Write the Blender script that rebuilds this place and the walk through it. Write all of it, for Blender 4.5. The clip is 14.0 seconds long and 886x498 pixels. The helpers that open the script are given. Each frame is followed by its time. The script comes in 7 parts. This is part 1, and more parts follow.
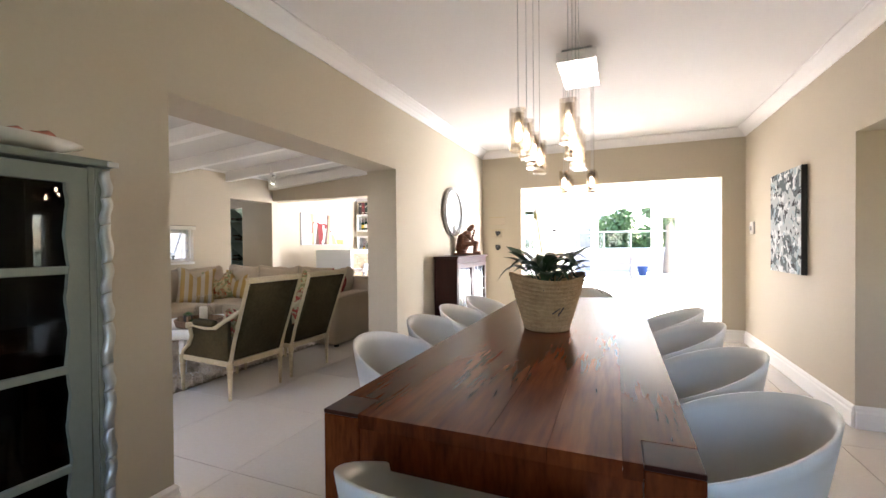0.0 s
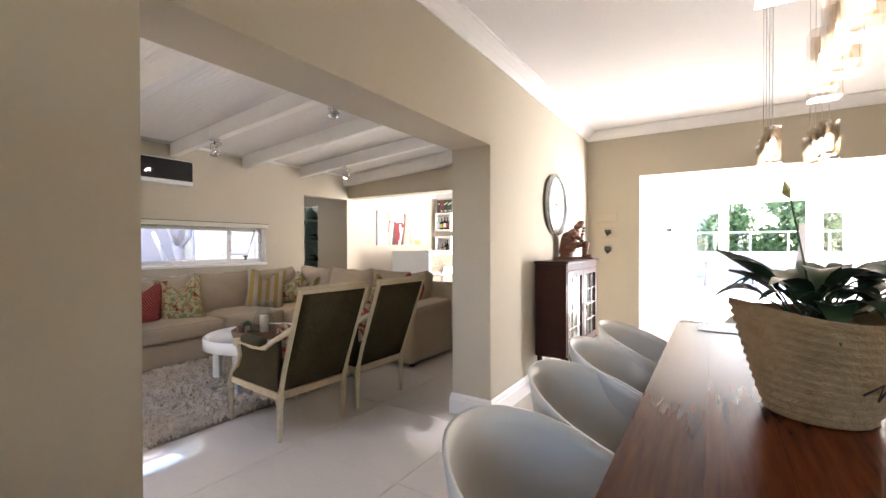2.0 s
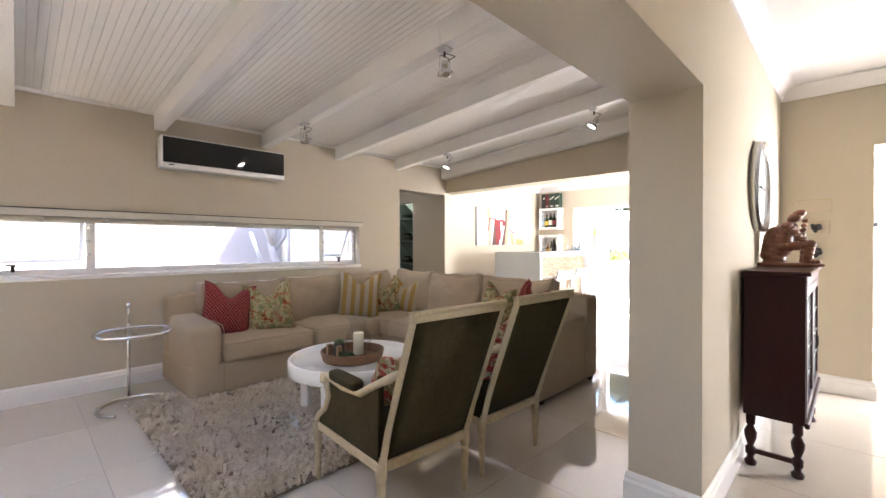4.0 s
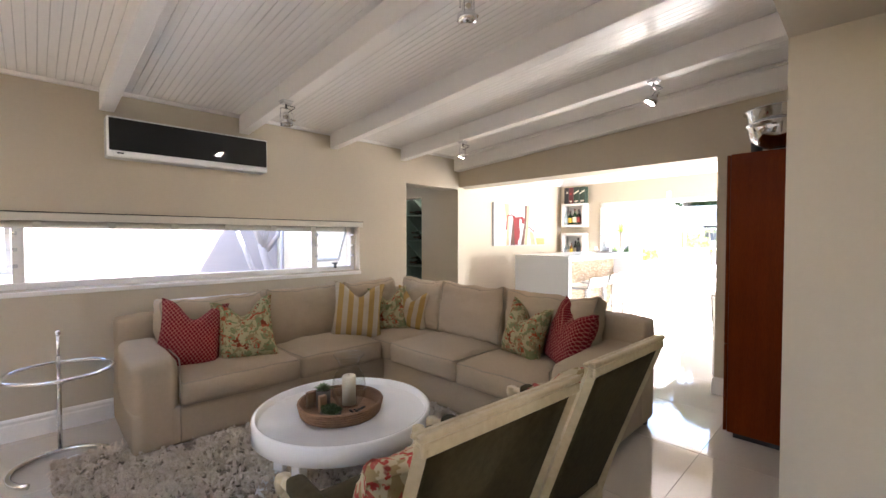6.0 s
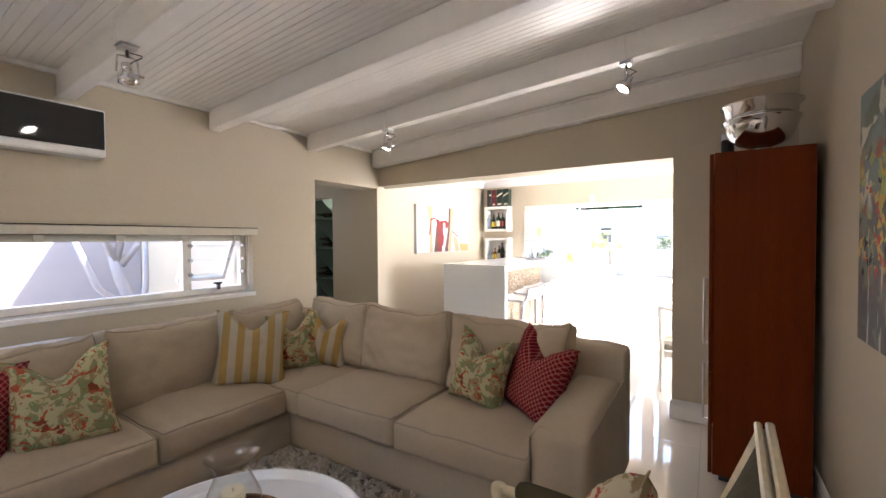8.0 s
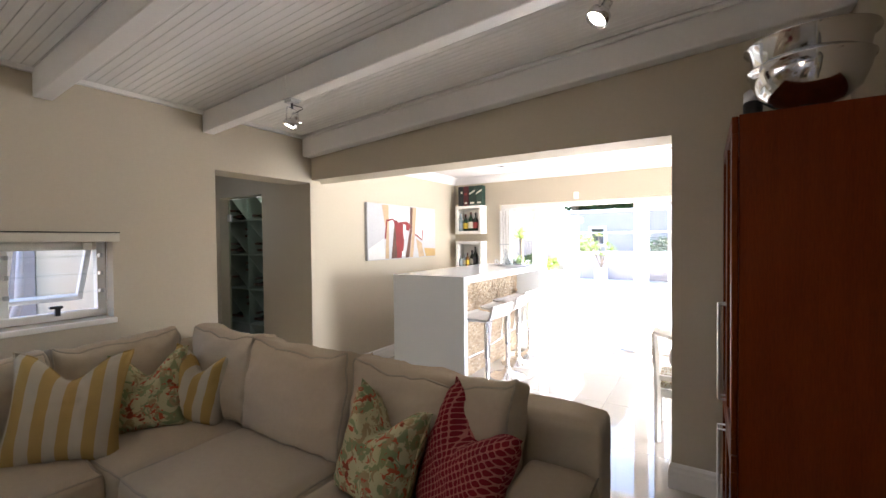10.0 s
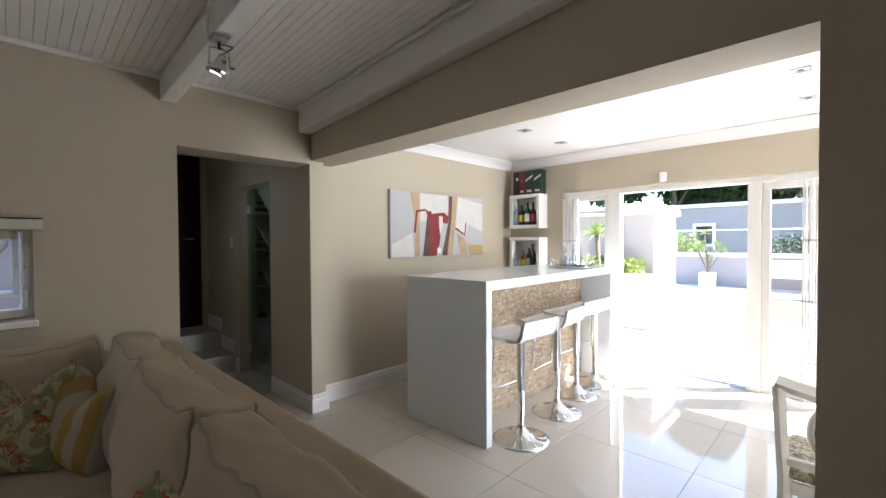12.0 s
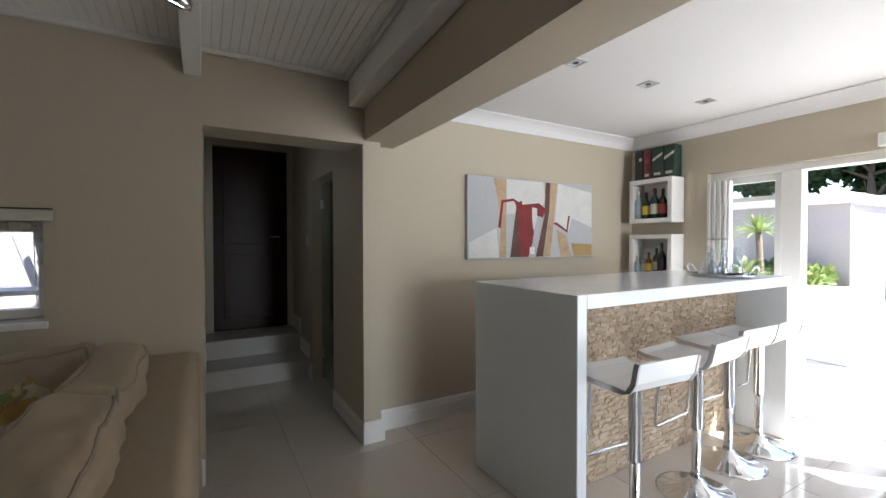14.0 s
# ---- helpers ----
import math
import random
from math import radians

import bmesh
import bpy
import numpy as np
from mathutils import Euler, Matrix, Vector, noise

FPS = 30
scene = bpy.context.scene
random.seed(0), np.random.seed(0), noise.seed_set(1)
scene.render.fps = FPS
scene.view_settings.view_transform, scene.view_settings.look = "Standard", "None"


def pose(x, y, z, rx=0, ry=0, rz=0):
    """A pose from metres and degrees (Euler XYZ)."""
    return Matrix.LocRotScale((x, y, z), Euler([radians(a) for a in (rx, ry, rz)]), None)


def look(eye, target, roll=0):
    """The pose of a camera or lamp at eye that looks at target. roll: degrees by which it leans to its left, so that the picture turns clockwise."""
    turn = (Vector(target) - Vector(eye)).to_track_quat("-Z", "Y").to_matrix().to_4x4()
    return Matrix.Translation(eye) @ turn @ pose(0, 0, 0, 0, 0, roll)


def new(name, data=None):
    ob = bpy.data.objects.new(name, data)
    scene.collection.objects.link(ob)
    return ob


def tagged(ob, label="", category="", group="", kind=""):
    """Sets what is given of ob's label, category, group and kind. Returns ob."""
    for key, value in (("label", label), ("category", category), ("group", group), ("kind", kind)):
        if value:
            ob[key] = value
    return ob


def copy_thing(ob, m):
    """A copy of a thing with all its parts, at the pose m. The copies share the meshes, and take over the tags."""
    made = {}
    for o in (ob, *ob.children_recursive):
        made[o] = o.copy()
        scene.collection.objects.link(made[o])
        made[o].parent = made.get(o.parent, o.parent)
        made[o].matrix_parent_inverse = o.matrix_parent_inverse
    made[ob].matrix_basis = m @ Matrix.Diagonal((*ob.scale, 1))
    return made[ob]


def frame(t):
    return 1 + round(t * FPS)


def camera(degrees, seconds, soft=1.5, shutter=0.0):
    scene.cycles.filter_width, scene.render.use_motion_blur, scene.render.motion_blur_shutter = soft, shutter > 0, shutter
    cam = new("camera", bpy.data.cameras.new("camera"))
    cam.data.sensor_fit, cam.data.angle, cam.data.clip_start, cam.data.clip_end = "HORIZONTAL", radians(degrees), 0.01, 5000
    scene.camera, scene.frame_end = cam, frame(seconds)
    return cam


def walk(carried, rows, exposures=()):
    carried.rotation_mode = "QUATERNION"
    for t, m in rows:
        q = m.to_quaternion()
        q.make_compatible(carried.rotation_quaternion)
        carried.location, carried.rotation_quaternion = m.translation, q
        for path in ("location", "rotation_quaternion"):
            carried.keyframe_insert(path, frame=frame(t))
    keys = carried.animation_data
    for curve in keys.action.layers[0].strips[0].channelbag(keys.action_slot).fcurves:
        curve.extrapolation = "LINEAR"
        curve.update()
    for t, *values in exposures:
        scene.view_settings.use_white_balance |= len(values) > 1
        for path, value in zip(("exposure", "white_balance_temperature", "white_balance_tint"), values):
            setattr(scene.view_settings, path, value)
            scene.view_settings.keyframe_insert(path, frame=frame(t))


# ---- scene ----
cam = camera(93.3, 14.0)
PATH = [
    (0, (-0.107, 0.211, 1.194), (-0.874, 2.058, 1.17), -0.5),
    (0.5, (-0.203, 0.404, 1.183), (-1.036, 2.223, 1.161), -0.4),
    (1, (-0.32, 0.616, 1.186), (-1.251, 2.386, 1.164), -0.3),
    (1.5, (-0.466, 0.78, 1.185), (-1.487, 2.5, 1.165), -0.2),
    (2, (-0.658, 0.956, 1.189), (-1.743, 2.636, 1.173), -0.1),
    (2.5, (-0.849, 1.108, 1.192), (-2.034, 2.719, 1.177), -0.1),
    (3, (-1.069, 1.251, 1.2), (-2.353, 2.784, 1.185), -0.1),
    (3.5, (-1.28, 1.374, 1.199), (-2.641, 2.839, 1.183), 0.1),
    (3.7, (-1.356, 1.416, 1.192), (-2.736, 2.863, 1.18), 0.0),
    (5.8, (-2.015, 1.971, 1.326), (-3.462, 3.351, 1.268), 0.0),
    (6, (-2.049, 2.004, 1.317), (-3.477, 3.403, 1.265), 0.0),
    (6.5, (-2.271, 2.093, 1.333), (-3.585, 3.6, 1.278), 0.1),
    (7, (-2.469, 2.159, 1.349), (-3.661, 3.764, 1.296), -0.1),
    (7.5, (-2.609, 2.283, 1.37), (-3.71, 3.952, 1.317), -0.2),
    (10, (-2.794, 3.415, 1.421), (-3.855, 5.11, 1.38), -0.6),
    (10.5, (-2.789, 3.702, 1.409), (-3.91, 5.358, 1.372), -0.6),
    (11, (-2.794, 3.975, 1.413), (-4.007, 5.565, 1.376), -0.4),
    (11.5, (-2.831, 4.219, 1.392), (-4.131, 5.738, 1.354), -0.3),
    (12, (-2.887, 4.453, 1.365), (-4.279, 5.888, 1.326), -0.3),
    (12.5, (-2.964, 4.691, 1.332), (-4.458, 6.02, 1.297), -0.3),
    (13, (-3.063, 4.894, 1.328), (-4.651, 6.109, 1.292), -0.1),
    (13.5, (-3.184, 5.048, 1.327), (-4.852, 6.152, 1.297), -0.1),
    (14, (-3.289, 5.185, 1.331), (-5.025, 6.177, 1.3), -0.1),
]
walk(cam, [(t, look(eye, target, roll)) for t, eye, target, roll in PATH],
     exposures=[(0, 4.1, 6200, 15), (3.7, 4.08, 6250, 16), (6.5, 4.0, 6350, 16), (7.5, 3.92, 6350, 16), (10, 3.4, 6200, 14), (12, 2.6, 5950, 10), (14, 2.1, 5850, 9)])

# ---- light ----
SUN_EL, SUN_AZ = radians(50), radians(50)
world = bpy.data.worlds.new("world")
scene.world = world
world.use_nodes = True
_n, _l = world.node_tree.nodes, world.node_tree.links
_sky = _n.new("ShaderNodeTexSky")
_sky.sky_type = "NISHITA"
_sky.sun_disc = False
_sky.sun_elevation, _sky.sun_rotation = SUN_EL, SUN_AZ
_l.new(_sky.outputs[0], _n["Background"].inputs[0])
_n["Background"].inputs[1].default_value = 0.15
sun = new("sun", bpy.data.lights.new("sun", "SUN"))
sun.data.energy, sun.data.angle, sun.data.color = 5.0, radians(0.6), (1.0, 0.95, 0.87)
sun.matrix_world = look(tuple(30 * c for c in (math.sin(SUN_AZ) * math.cos(SUN_EL), math.cos(SUN_AZ) * math.cos(SUN_EL), math.sin(SUN_EL))), (0, 0, 0))


def area(name, eye, target, w, h, watts, colour=(1, 1, 1)):
    lamp = new(name, bpy.data.lights.new(name, "AREA"))
    lamp.data.shape, lamp.data.size, lamp.data.size_y = "RECTANGLE", w, h
    lamp.data.energy, lamp.data.color = watts, colour
    lamp.matrix_world = look(eye, target)
    return lamp

DAY = (0.93, 0.97, 1.0)
# Weak fill added behind an unseen, made-up opening in the south wall.
area("skylight_south_window", (-0.2, -1.72, 1.45), (-0.2, 3, 1.45), 0.95, 1.05, 0.2, DAY)

# Strong fill added outside the unseen east end to brighten the sun room.
area("skylight_sunroom_east", (2.55, 7.35, 1.05), (0, 7.35, 1.0), 1.45, 2.05, 50, DAY)
area("skylight_hall_window", (-6.95, 5.185, 1.5), (-6.95, 6.1, 1.1), 0.8, 1.1, 0.3, DAY)
# Fill light added inside the cellar to bring out the wine rack.
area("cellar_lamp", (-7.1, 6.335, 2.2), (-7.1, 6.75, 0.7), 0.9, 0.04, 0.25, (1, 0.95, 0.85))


# ---- materials ----
def mat(name, colour, rough=0.5, metal=0.0, vary=0.06, scale=6.0, bump=0.0, bump_scale=60.0, second=None, mix_scale=2.0, coat=0.0, spec=0.5,
        rand=0.0, stretch=(1, 1, 1)):
    """A surface with fine grain and broad blotches in its colour, and a fine relief."""
    m = bpy.data.materials.new(name)
    m.use_nodes = True
    n, l = m.node_tree.nodes, m.node_tree.links
    b = n["Principled BSDF"]
    b.inputs["Roughness"].default_value, b.inputs["Metallic"].default_value = rough, metal
    b.inputs["Coat Weight"].default_value, b.inputs["Specular IOR Level"].default_value = coat, spec
    tc, mp = n.new("ShaderNodeTexCoord"), n.new("ShaderNodeMapping")
    mp.inputs["Scale"].default_value = stretch
    l.new(tc.outputs["Object"], mp.inputs[0])
    broad, fine = n.new("ShaderNodeTexNoise"), n.new("ShaderNodeTexNoise")
    broad.inputs["Scale"].default_value, fine.inputs["Scale"].default_value = mix_scale, scale * 8
    fine.inputs["Detail"].default_value = 4
    for t in (broad, fine):
        l.new(mp.outputs[0], t.inputs[0])
    add = n.new("ShaderNodeMath")
    add.operation = "ADD"
    l.new(broad.outputs[0], add.inputs[0])
    l.new(fine.outputs[0], add.inputs[1])
    ramp = n.new("ShaderNodeMapRange")
    ramp.inputs["From Min"].default_value, ramp.inputs["From Max"].default_value = 0.6, 1.4
    l.new(add.outputs[0], ramp.inputs[0])
    c = n.new("ShaderNodeMix")
    c.data_type = "RGBA"
    two = second or tuple(x * (1 + vary) for x in colour)
    c.inputs[6].default_value = (*(colour if second else tuple(x * (1 - vary) for x in colour)), 1)
    c.inputs[7].default_value = (*two, 1)
    l.new(ramp.outputs[0], c.inputs[0])
    out = c.outputs[2]
    if rand:
        oi, hs, mr = n.new("ShaderNodeObjectInfo"), n.new("ShaderNodeHueSaturation"), n.new("ShaderNodeMapRange")
        mr.inputs["To Min"].default_value, mr.inputs["To Max"].default_value = 1 - rand, 1 + rand
        l.new(oi.outputs["Random"], mr.inputs[0])
        l.new(mr.outputs[0], hs.inputs["Value"])
        l.new(out, hs.inputs["Color"])
        out = hs.outputs[0]
    l.new(out, b.inputs["Base Color"])
    rr = n.new("ShaderNodeMapRange")
    rr.inputs["To Min"].default_value, rr.inputs["To Max"].default_value = rough * 0.85, min(1, rough * 1.15)
    l.new(broad.outputs[0], rr.inputs[0])
    l.new(rr.outputs[0], b.inputs["Roughness"])
    if bump:
        bt, bn = n.new("ShaderNodeTexNoise"), n.new("ShaderNodeBump")
        bt.inputs["Scale"].default_value, bt.inputs["Detail"].default_value = bump_scale, 5
        bn.inputs["Strength"].default_value, bn.inputs["Distance"].default_value = bump, 0.01
        l.new(mp.outputs[0], bt.inputs[0])
        l.new(bt.outputs[0], bn.inputs["Height"])
        l.new(bn.outputs[0], b.inputs["Normal"])
    return m


def glass_mat(name, colour=(1, 1, 1), rough=0.0, ior=1.45, thin=False):
    m = bpy.data.materials.new(name)
    m.use_nodes = True
    n, l = m.node_tree.nodes, m.node_tree.links
    if thin:
        n.remove(n["Principled BSDF"])
        t, g, mx, fr = n.new("ShaderNodeBsdfTransparent"), n.new("ShaderNodeBsdfGlossy"), n.new("ShaderNodeMixShader"), n.new("ShaderNodeLayerWeight")
        t.inputs[0].default_value = (*colour, 1)
        g.inputs["Roughness"].default_value = rough
        fr.inputs[0].default_value = 0.5
        pw, ml, ad = n.new("ShaderNodeMath"), n.new("ShaderNodeMath"), n.new("ShaderNodeMath")
        pw.operation, ml.operation, ad.operation = "POWER", "MULTIPLY", "ADD"
        pw.inputs[1].default_value, ml.inputs[1].default_value, ad.inputs[1].default_value = 4.0, (ior - 1) * 1.6, ((ior - 1) / (ior + 1)) ** 2
        l.new(fr.outputs["Facing"], pw.inputs[0])
        l.new(pw.outputs[0], ml.inputs[0])
        l.new(ml.outputs[0], ad.inputs[0])
        l.new(ad.outputs[0], mx.inputs[0])
        l.new(t.outputs[0], mx.inputs[1])
        l.new(g.outputs[0], mx.inputs[2])
        l.new(mx.outputs[0], n["Material Output"].inputs[0])
    else:
        b = n["Principled BSDF"]
        b.inputs["Base Color"].default_value = (*colour, 1)
        b.inputs["Roughness"].default_value, b.inputs["IOR"].default_value = rough, ior
        b.inputs["Transmission Weight"].default_value = 1
    return m


def glow_mat(name, colour, strength):
    m = bpy.data.materials.new(name)
    m.use_nodes = True
    b = m.node_tree.nodes["Principled BSDF"]
    b.inputs["Base Color"].default_value = (*colour, 1)
    b.inputs["Emission Color"].default_value, b.inputs["Emission Strength"].default_value = (*colour, 1), strength
    return m


M_WALL = mat("wall_paint", (0.51, 0.445, 0.34), 0.62, vary=0.025, bump=0.08, bump_scale=180, mix_scale=0.8, spec=0.3)
M_WALL_OUT = mat("mauve_render", (0.33, 0.295, 0.295), 0.9, vary=0.06, bump=0.3, bump_scale=50)
M_WHITE = mat("white_paint", (0.80, 0.775, 0.74), 0.38, vary=0.03, bump=0.05, bump_scale=90)
M_CEIL = mat("ceiling_paint", (0.80, 0.77, 0.76), 0.75, vary=0.02, bump=0.04, bump_scale=120)
M_BOARD = mat("ceiling_board_paint", (0.88, 0.855, 0.82), 0.24, vary=0.03, bump=0.05, bump_scale=25, stretch=(0.2, 2, 1))
M_GLOSS_WHITE = mat("white_lacquer", (0.80, 0.80, 0.79), 0.12, vary=0.01, mix_scale=1)
M_STONE_TOP = mat("engineered_white_stone", (0.74, 0.76, 0.77), 0.14, vary=0.02, scale=20)
M_PLASTIC = mat("white_moulded_plastic", (0.70, 0.69, 0.66), 0.32, vary=0.02)
M_TILE = mat("polished_porcelain", (0.56, 0.51, 0.44), 0.04, spec=0.75, vary=0.035, mix_scale=1.3, rand=0.025)
M_GROUT = mat("grout", (0.30, 0.28, 0.26), 0.9)
M_SOFA = mat("beige_linen", (0.40, 0.32, 0.225), 0.95, vary=0.05, bump=0.25, bump_scale=350, spec=0.15)
M_PIPING = mat("beige_piping", (0.33, 0.275, 0.205), 0.95, spec=0.1)
M_CHROME = mat("chrome", (0.72, 0.72, 0.73), 0.10, 1.0, vary=0.02)
M_STEEL = mat("brushed_steel", (0.56, 0.56, 0.57), 0.28, 1.0, vary=0.04, stretch=(1, 1, 0.1))
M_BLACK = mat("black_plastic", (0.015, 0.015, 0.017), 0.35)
M_DARKGLASS = mat("dark_mirror_panel", (0.05, 0.05, 0.052), 0.06, 0.6, vary=0.02)
M_CHERRY = mat("cherry_veneer", (0.10, 0.019, 0.004), 0.35, second=(0.165, 0.033, 0.006), spec=0.05, scale=4, mix_scale=3, stretch=(6, 6, 0.6))
M_MAHOGANY = mat("dark_mahogany", (0.022, 0.004, 0.003), 0.3, second=(0.04, 0.008, 0.005), spec=0.25, scale=4, mix_scale=4, stretch=(6, 6, 0.8))
M_GREEN_VELVET = mat("olive_velvet", (0.036, 0.028, 0.012), 0.9, second=(0.066, 0.053, 0.026), spec=0.15, mix_scale=7, bump=0.2, bump_scale=200)
M_CREAM_WOOD = mat("distressed_cream_wood", (0.42, 0.34, 0.20), 0.5, second=(0.56, 0.47, 0.31), mix_scale=9, bump=0.2, bump_scale=70)
M_SAGE = mat("sage_green_paint", (0.19, 0.205, 0.165), 0.4, vary=0.05, bump=0.08, bump_scale=60)
M_SILVER_LEAF = mat("silver_leaf", (0.60, 0.60, 0.57), 0.42, 0.8, vary=0.1, bump=0.2)
M_WICKER = mat("woven_palm", (0.30, 0.185, 0.085), 0.85, second=(0.46, 0.31, 0.16), mix_scale=14, bump=0.6, bump_scale=120)
M_CANE = mat("brown_cane", (0.16, 0.08, 0.04), 0.6, second=(0.26, 0.14, 0.07), mix_scale=20, bump=0.5, bump_scale=120)
M_LEAF = mat("dark_leaf", (0.020, 0.045, 0.020), 0.35, second=(0.035, 0.075, 0.028), mix_scale=9)
M_LEAF_PALE = mat("leaf_pale", (0.30, 0.32, 0.14), 0.5)
M_FOLIAGE = mat("garden_foliage", (0.03, 0.065, 0.02), 0.6, second=(0.07, 0.12, 0.035), mix_scale=2, rand=0.3)
M_FOLIAGE_DARK = mat("dark_foliage", (0.015, 0.035, 0.012), 0.6, second=(0.04, 0.075, 0.02), mix_scale=2, rand=0.3)
M_BARK = mat("bark", (0.16, 0.12, 0.09), 0.9, vary=0.2, bump=0.6, bump_scale=25)
M_PAVE = mat("pale_paving", (0.62, 0.60, 0.57), 0.85, vary=0.06, bump=0.2, bump_scale=40)
M_SOIL = mat("ground_grass", (0.07, 0.10, 0.04), 0.95, second=(0.13, 0.14, 0.07), bump=0.5, bump_scale=20)
M_CANDLE = mat("ivory_wax", (0.72, 0.66, 0.52), 0.5, vary=0.03)
M_POT = mat("dark_clay", (0.06, 0.055, 0.05), 0.7, vary=0.1)
M_TERRA = mat("carved_redwood", (0.17, 0.06, 0.028), 0.4, vary=0.2, bump=0.3, bump_scale=50)
M_BLIND = mat("ivory_blind", (0.60, 0.56, 0.47), 0.7, vary=0.03)
M_PANE = glass_mat("clear_pane", (0.97, 0.98, 0.98), 0.0, 1.45, True)
M_GLASS = glass_mat("clear_glass")
M_CRYSTAL = glass_mat("faceted_crystal", (0.93, 0.89, 0.84), 0.0, 1.7, True)
M_BULB = glow_mat("bulb_glow", (1.0, 0.82, 0.58), 2.5)
M_DOWN = glow_mat("lamp_glow", (1.0, 0.93, 0.8), 10)


# ---- modelling helpers ----
def part(name, bm, material, parent=None, label="", smooth=False, kind="", group="", category=""):
    me = bpy.data.meshes.new(name)
    bmesh.ops.recalc_face_normals(bm, faces=bm.faces)
    bm.to_mesh(me)
    bm.free()
    me.materials.append(material)
    if smooth:
        me.shade_smooth()
    ob = new(name, me)
    if parent:
        ob.parent = parent
    return tagged(ob, label, category, group, kind)


def thing(name, label, category, group="", at=(0, 0, 0), turn=0):
    ob = new(name)
    ob.empty_display_size = 0.05
    ob.location, ob.rotation_euler = at, (0, 0, radians(turn))
    return tagged(ob, label, category, group)


def box(bm, x0, x1, y0, y1, z0, z1, bevel=0.0, seg=1):
    r = bmesh.ops.create_cube(bm, size=1)
    vs = r["verts"]
    for v in vs:
        v.co = Vector(((x0 + x1) / 2 + v.co.x * (x1 - x0), (y0 + y1) / 2 + v.co.y * (y1 - y0), (z0 + z1) / 2 + v.co.z * (z1 - z0)))
    if bevel:
        bmesh.ops.bevel(bm, geom=list({e for v in vs for e in v.link_edges}), offset=bevel, segments=seg, affect="EDGES", profile=0.5)
    return bm


def boxes(*rows, bevel=0.0, seg=1):
    bm = bmesh.new()
    for r in rows:
        box(bm, *r, bevel=bevel, seg=seg)
    return bm


def lathe(profile, seg=32, centre=(0, 0, 0), bm=None, squash=1.0):
    """Turns (radius, z) pairs about the z axis."""
    bm = bm or bmesh.new()
    rings = []
    for r, z in profile:
        if r < 1e-5:
            rings.append([bm.verts.new((centre[0], centre[1], centre[2] + z))])
        else:
            rings.append([bm.verts.new((centre[0] + r * math.cos(a), centre[1] + squash * r * math.sin(a), centre[2] + z))
                          for a in (2 * math.pi * k / seg for k in range(seg))])
    for a, b in zip(rings, rings[1:]):
        for k in range(seg):
            q = [a[k % len(a)], a[(k + 1) % len(a)], b[(k + 1) % len(b)], b[k % len(b)]]
            q = list(dict.fromkeys(q))
            if len(q) > 2:
                bm.faces.new(q)
    return bm


def tube(points, r, seg=8, closed=False, bm=None, taper=None):
    """A round bar along points."""
    bm = bm or bmesh.new()
    pts = [Vector(p) for p in points]
    n, rings, side = len(pts), [], None
    for i, p in enumerate(pts):
        a = pts[(i - 1) % n] if closed or i else p
        b = pts[(i + 1) % n] if closed or i < n - 1 else p
        d = (b - a).normalized()
        if side is None:
            side = d.cross(Vector((0, 0, 1)))
            if side.length < 0.1:
                side = d.cross(Vector((1, 0, 0)))
        side = (side - d * side.dot(d)).normalized()
        up = d.cross(side)
        rr = r * (taper[i] if taper else 1)
        rings.append([bm.verts.new(p + (side * math.cos(t) + up * math.sin(t)) * rr) for t in (2 * math.pi * k / seg for k in range(seg))])
    m = n if closed else n - 1
    for i in range(m):
        a, b = rings[i], rings[(i + 1) % n]
        for k in range(seg):
            bm.faces.new((a[k], a[(k + 1) % seg], b[(k + 1) % seg], b[k]))
    if not closed:
        bm.faces.new(rings[0])
        bm.faces.new(rings[-1][::-1])
    return bm


def soft_box(sx, sy, sz, r, puff=(0, 0, 0), n=10, wrinkle=0.0, seed=0, bm=None, at=(0, 0, 0), shape=None, seams=None):
    """An upholstered block: rounded edges, bulging faces, a few creases. at: its centre."""
    bm = bm or bmesh.new()
    h = Vector((sx / 2, sy / 2, sz / 2))
    vs = {}

    def vert(i, j, k):
        if (i, j, k) not in vs:
            u = Vector((2 * i / n - 1, 2 * j / n - 1, 2 * k / n - 1))
            u = Vector([math.copysign(abs(c) ** 0.8, c) for c in u])
            p = Vector([u[c] * h[c] for c in range(3)])
            core = Vector([max(-(h[c] - r), min(h[c] - r, p[c])) for c in range(3)])
            d = p - core
            if d.length > 1e-9:
                p = core + d.normalized() * r
            for c in range(3):
                o = [x for x in range(3) if x != c]
                w = (1 - u[o[0]] ** 2) * (1 - u[o[1]] ** 2)
                p[c] += puff[c] * w * u[c]
            if wrinkle:
                q = noise.noise_vector((p + Vector((seed * 3.1, seed, 0))) * 6)
                q2 = noise.noise_vector((p + Vector((seed * 1.7, 0, seed))) * 17)
                p += q * wrinkle + q2 * wrinkle * 0.5
            if shape:
                p = shape(p, u)
            vs[i, j, k] = bm.verts.new(p + Vector(at))
        return vs[i, j, k]

    for a in range(n):
        for b in range(n):
            for s in (0, n):
                for f in (lambda x, y: (s, x, y), lambda x, y: (x, s, y), lambda x, y: (x, y, s)):
                    bm.faces.new([vert(*f(a, b)), vert(*f(a + 1, b)), vert(*f(a + 1, b + 1)), vert(*f(a, b + 1))])
    if seams:
        axis, loops = seams
        around = [(i, 0) for i in range(n)] + [(n, i) for i in range(n)] + [(i, n) for i in range(n, 0, -1)] + [(0, i) for i in range(n, 0, -1)]
        for side in (0, n):
            keys = [(i, side, k) if axis == "y" else (i, k, side) if axis == "z" else (side, i, k) for i, k in around]
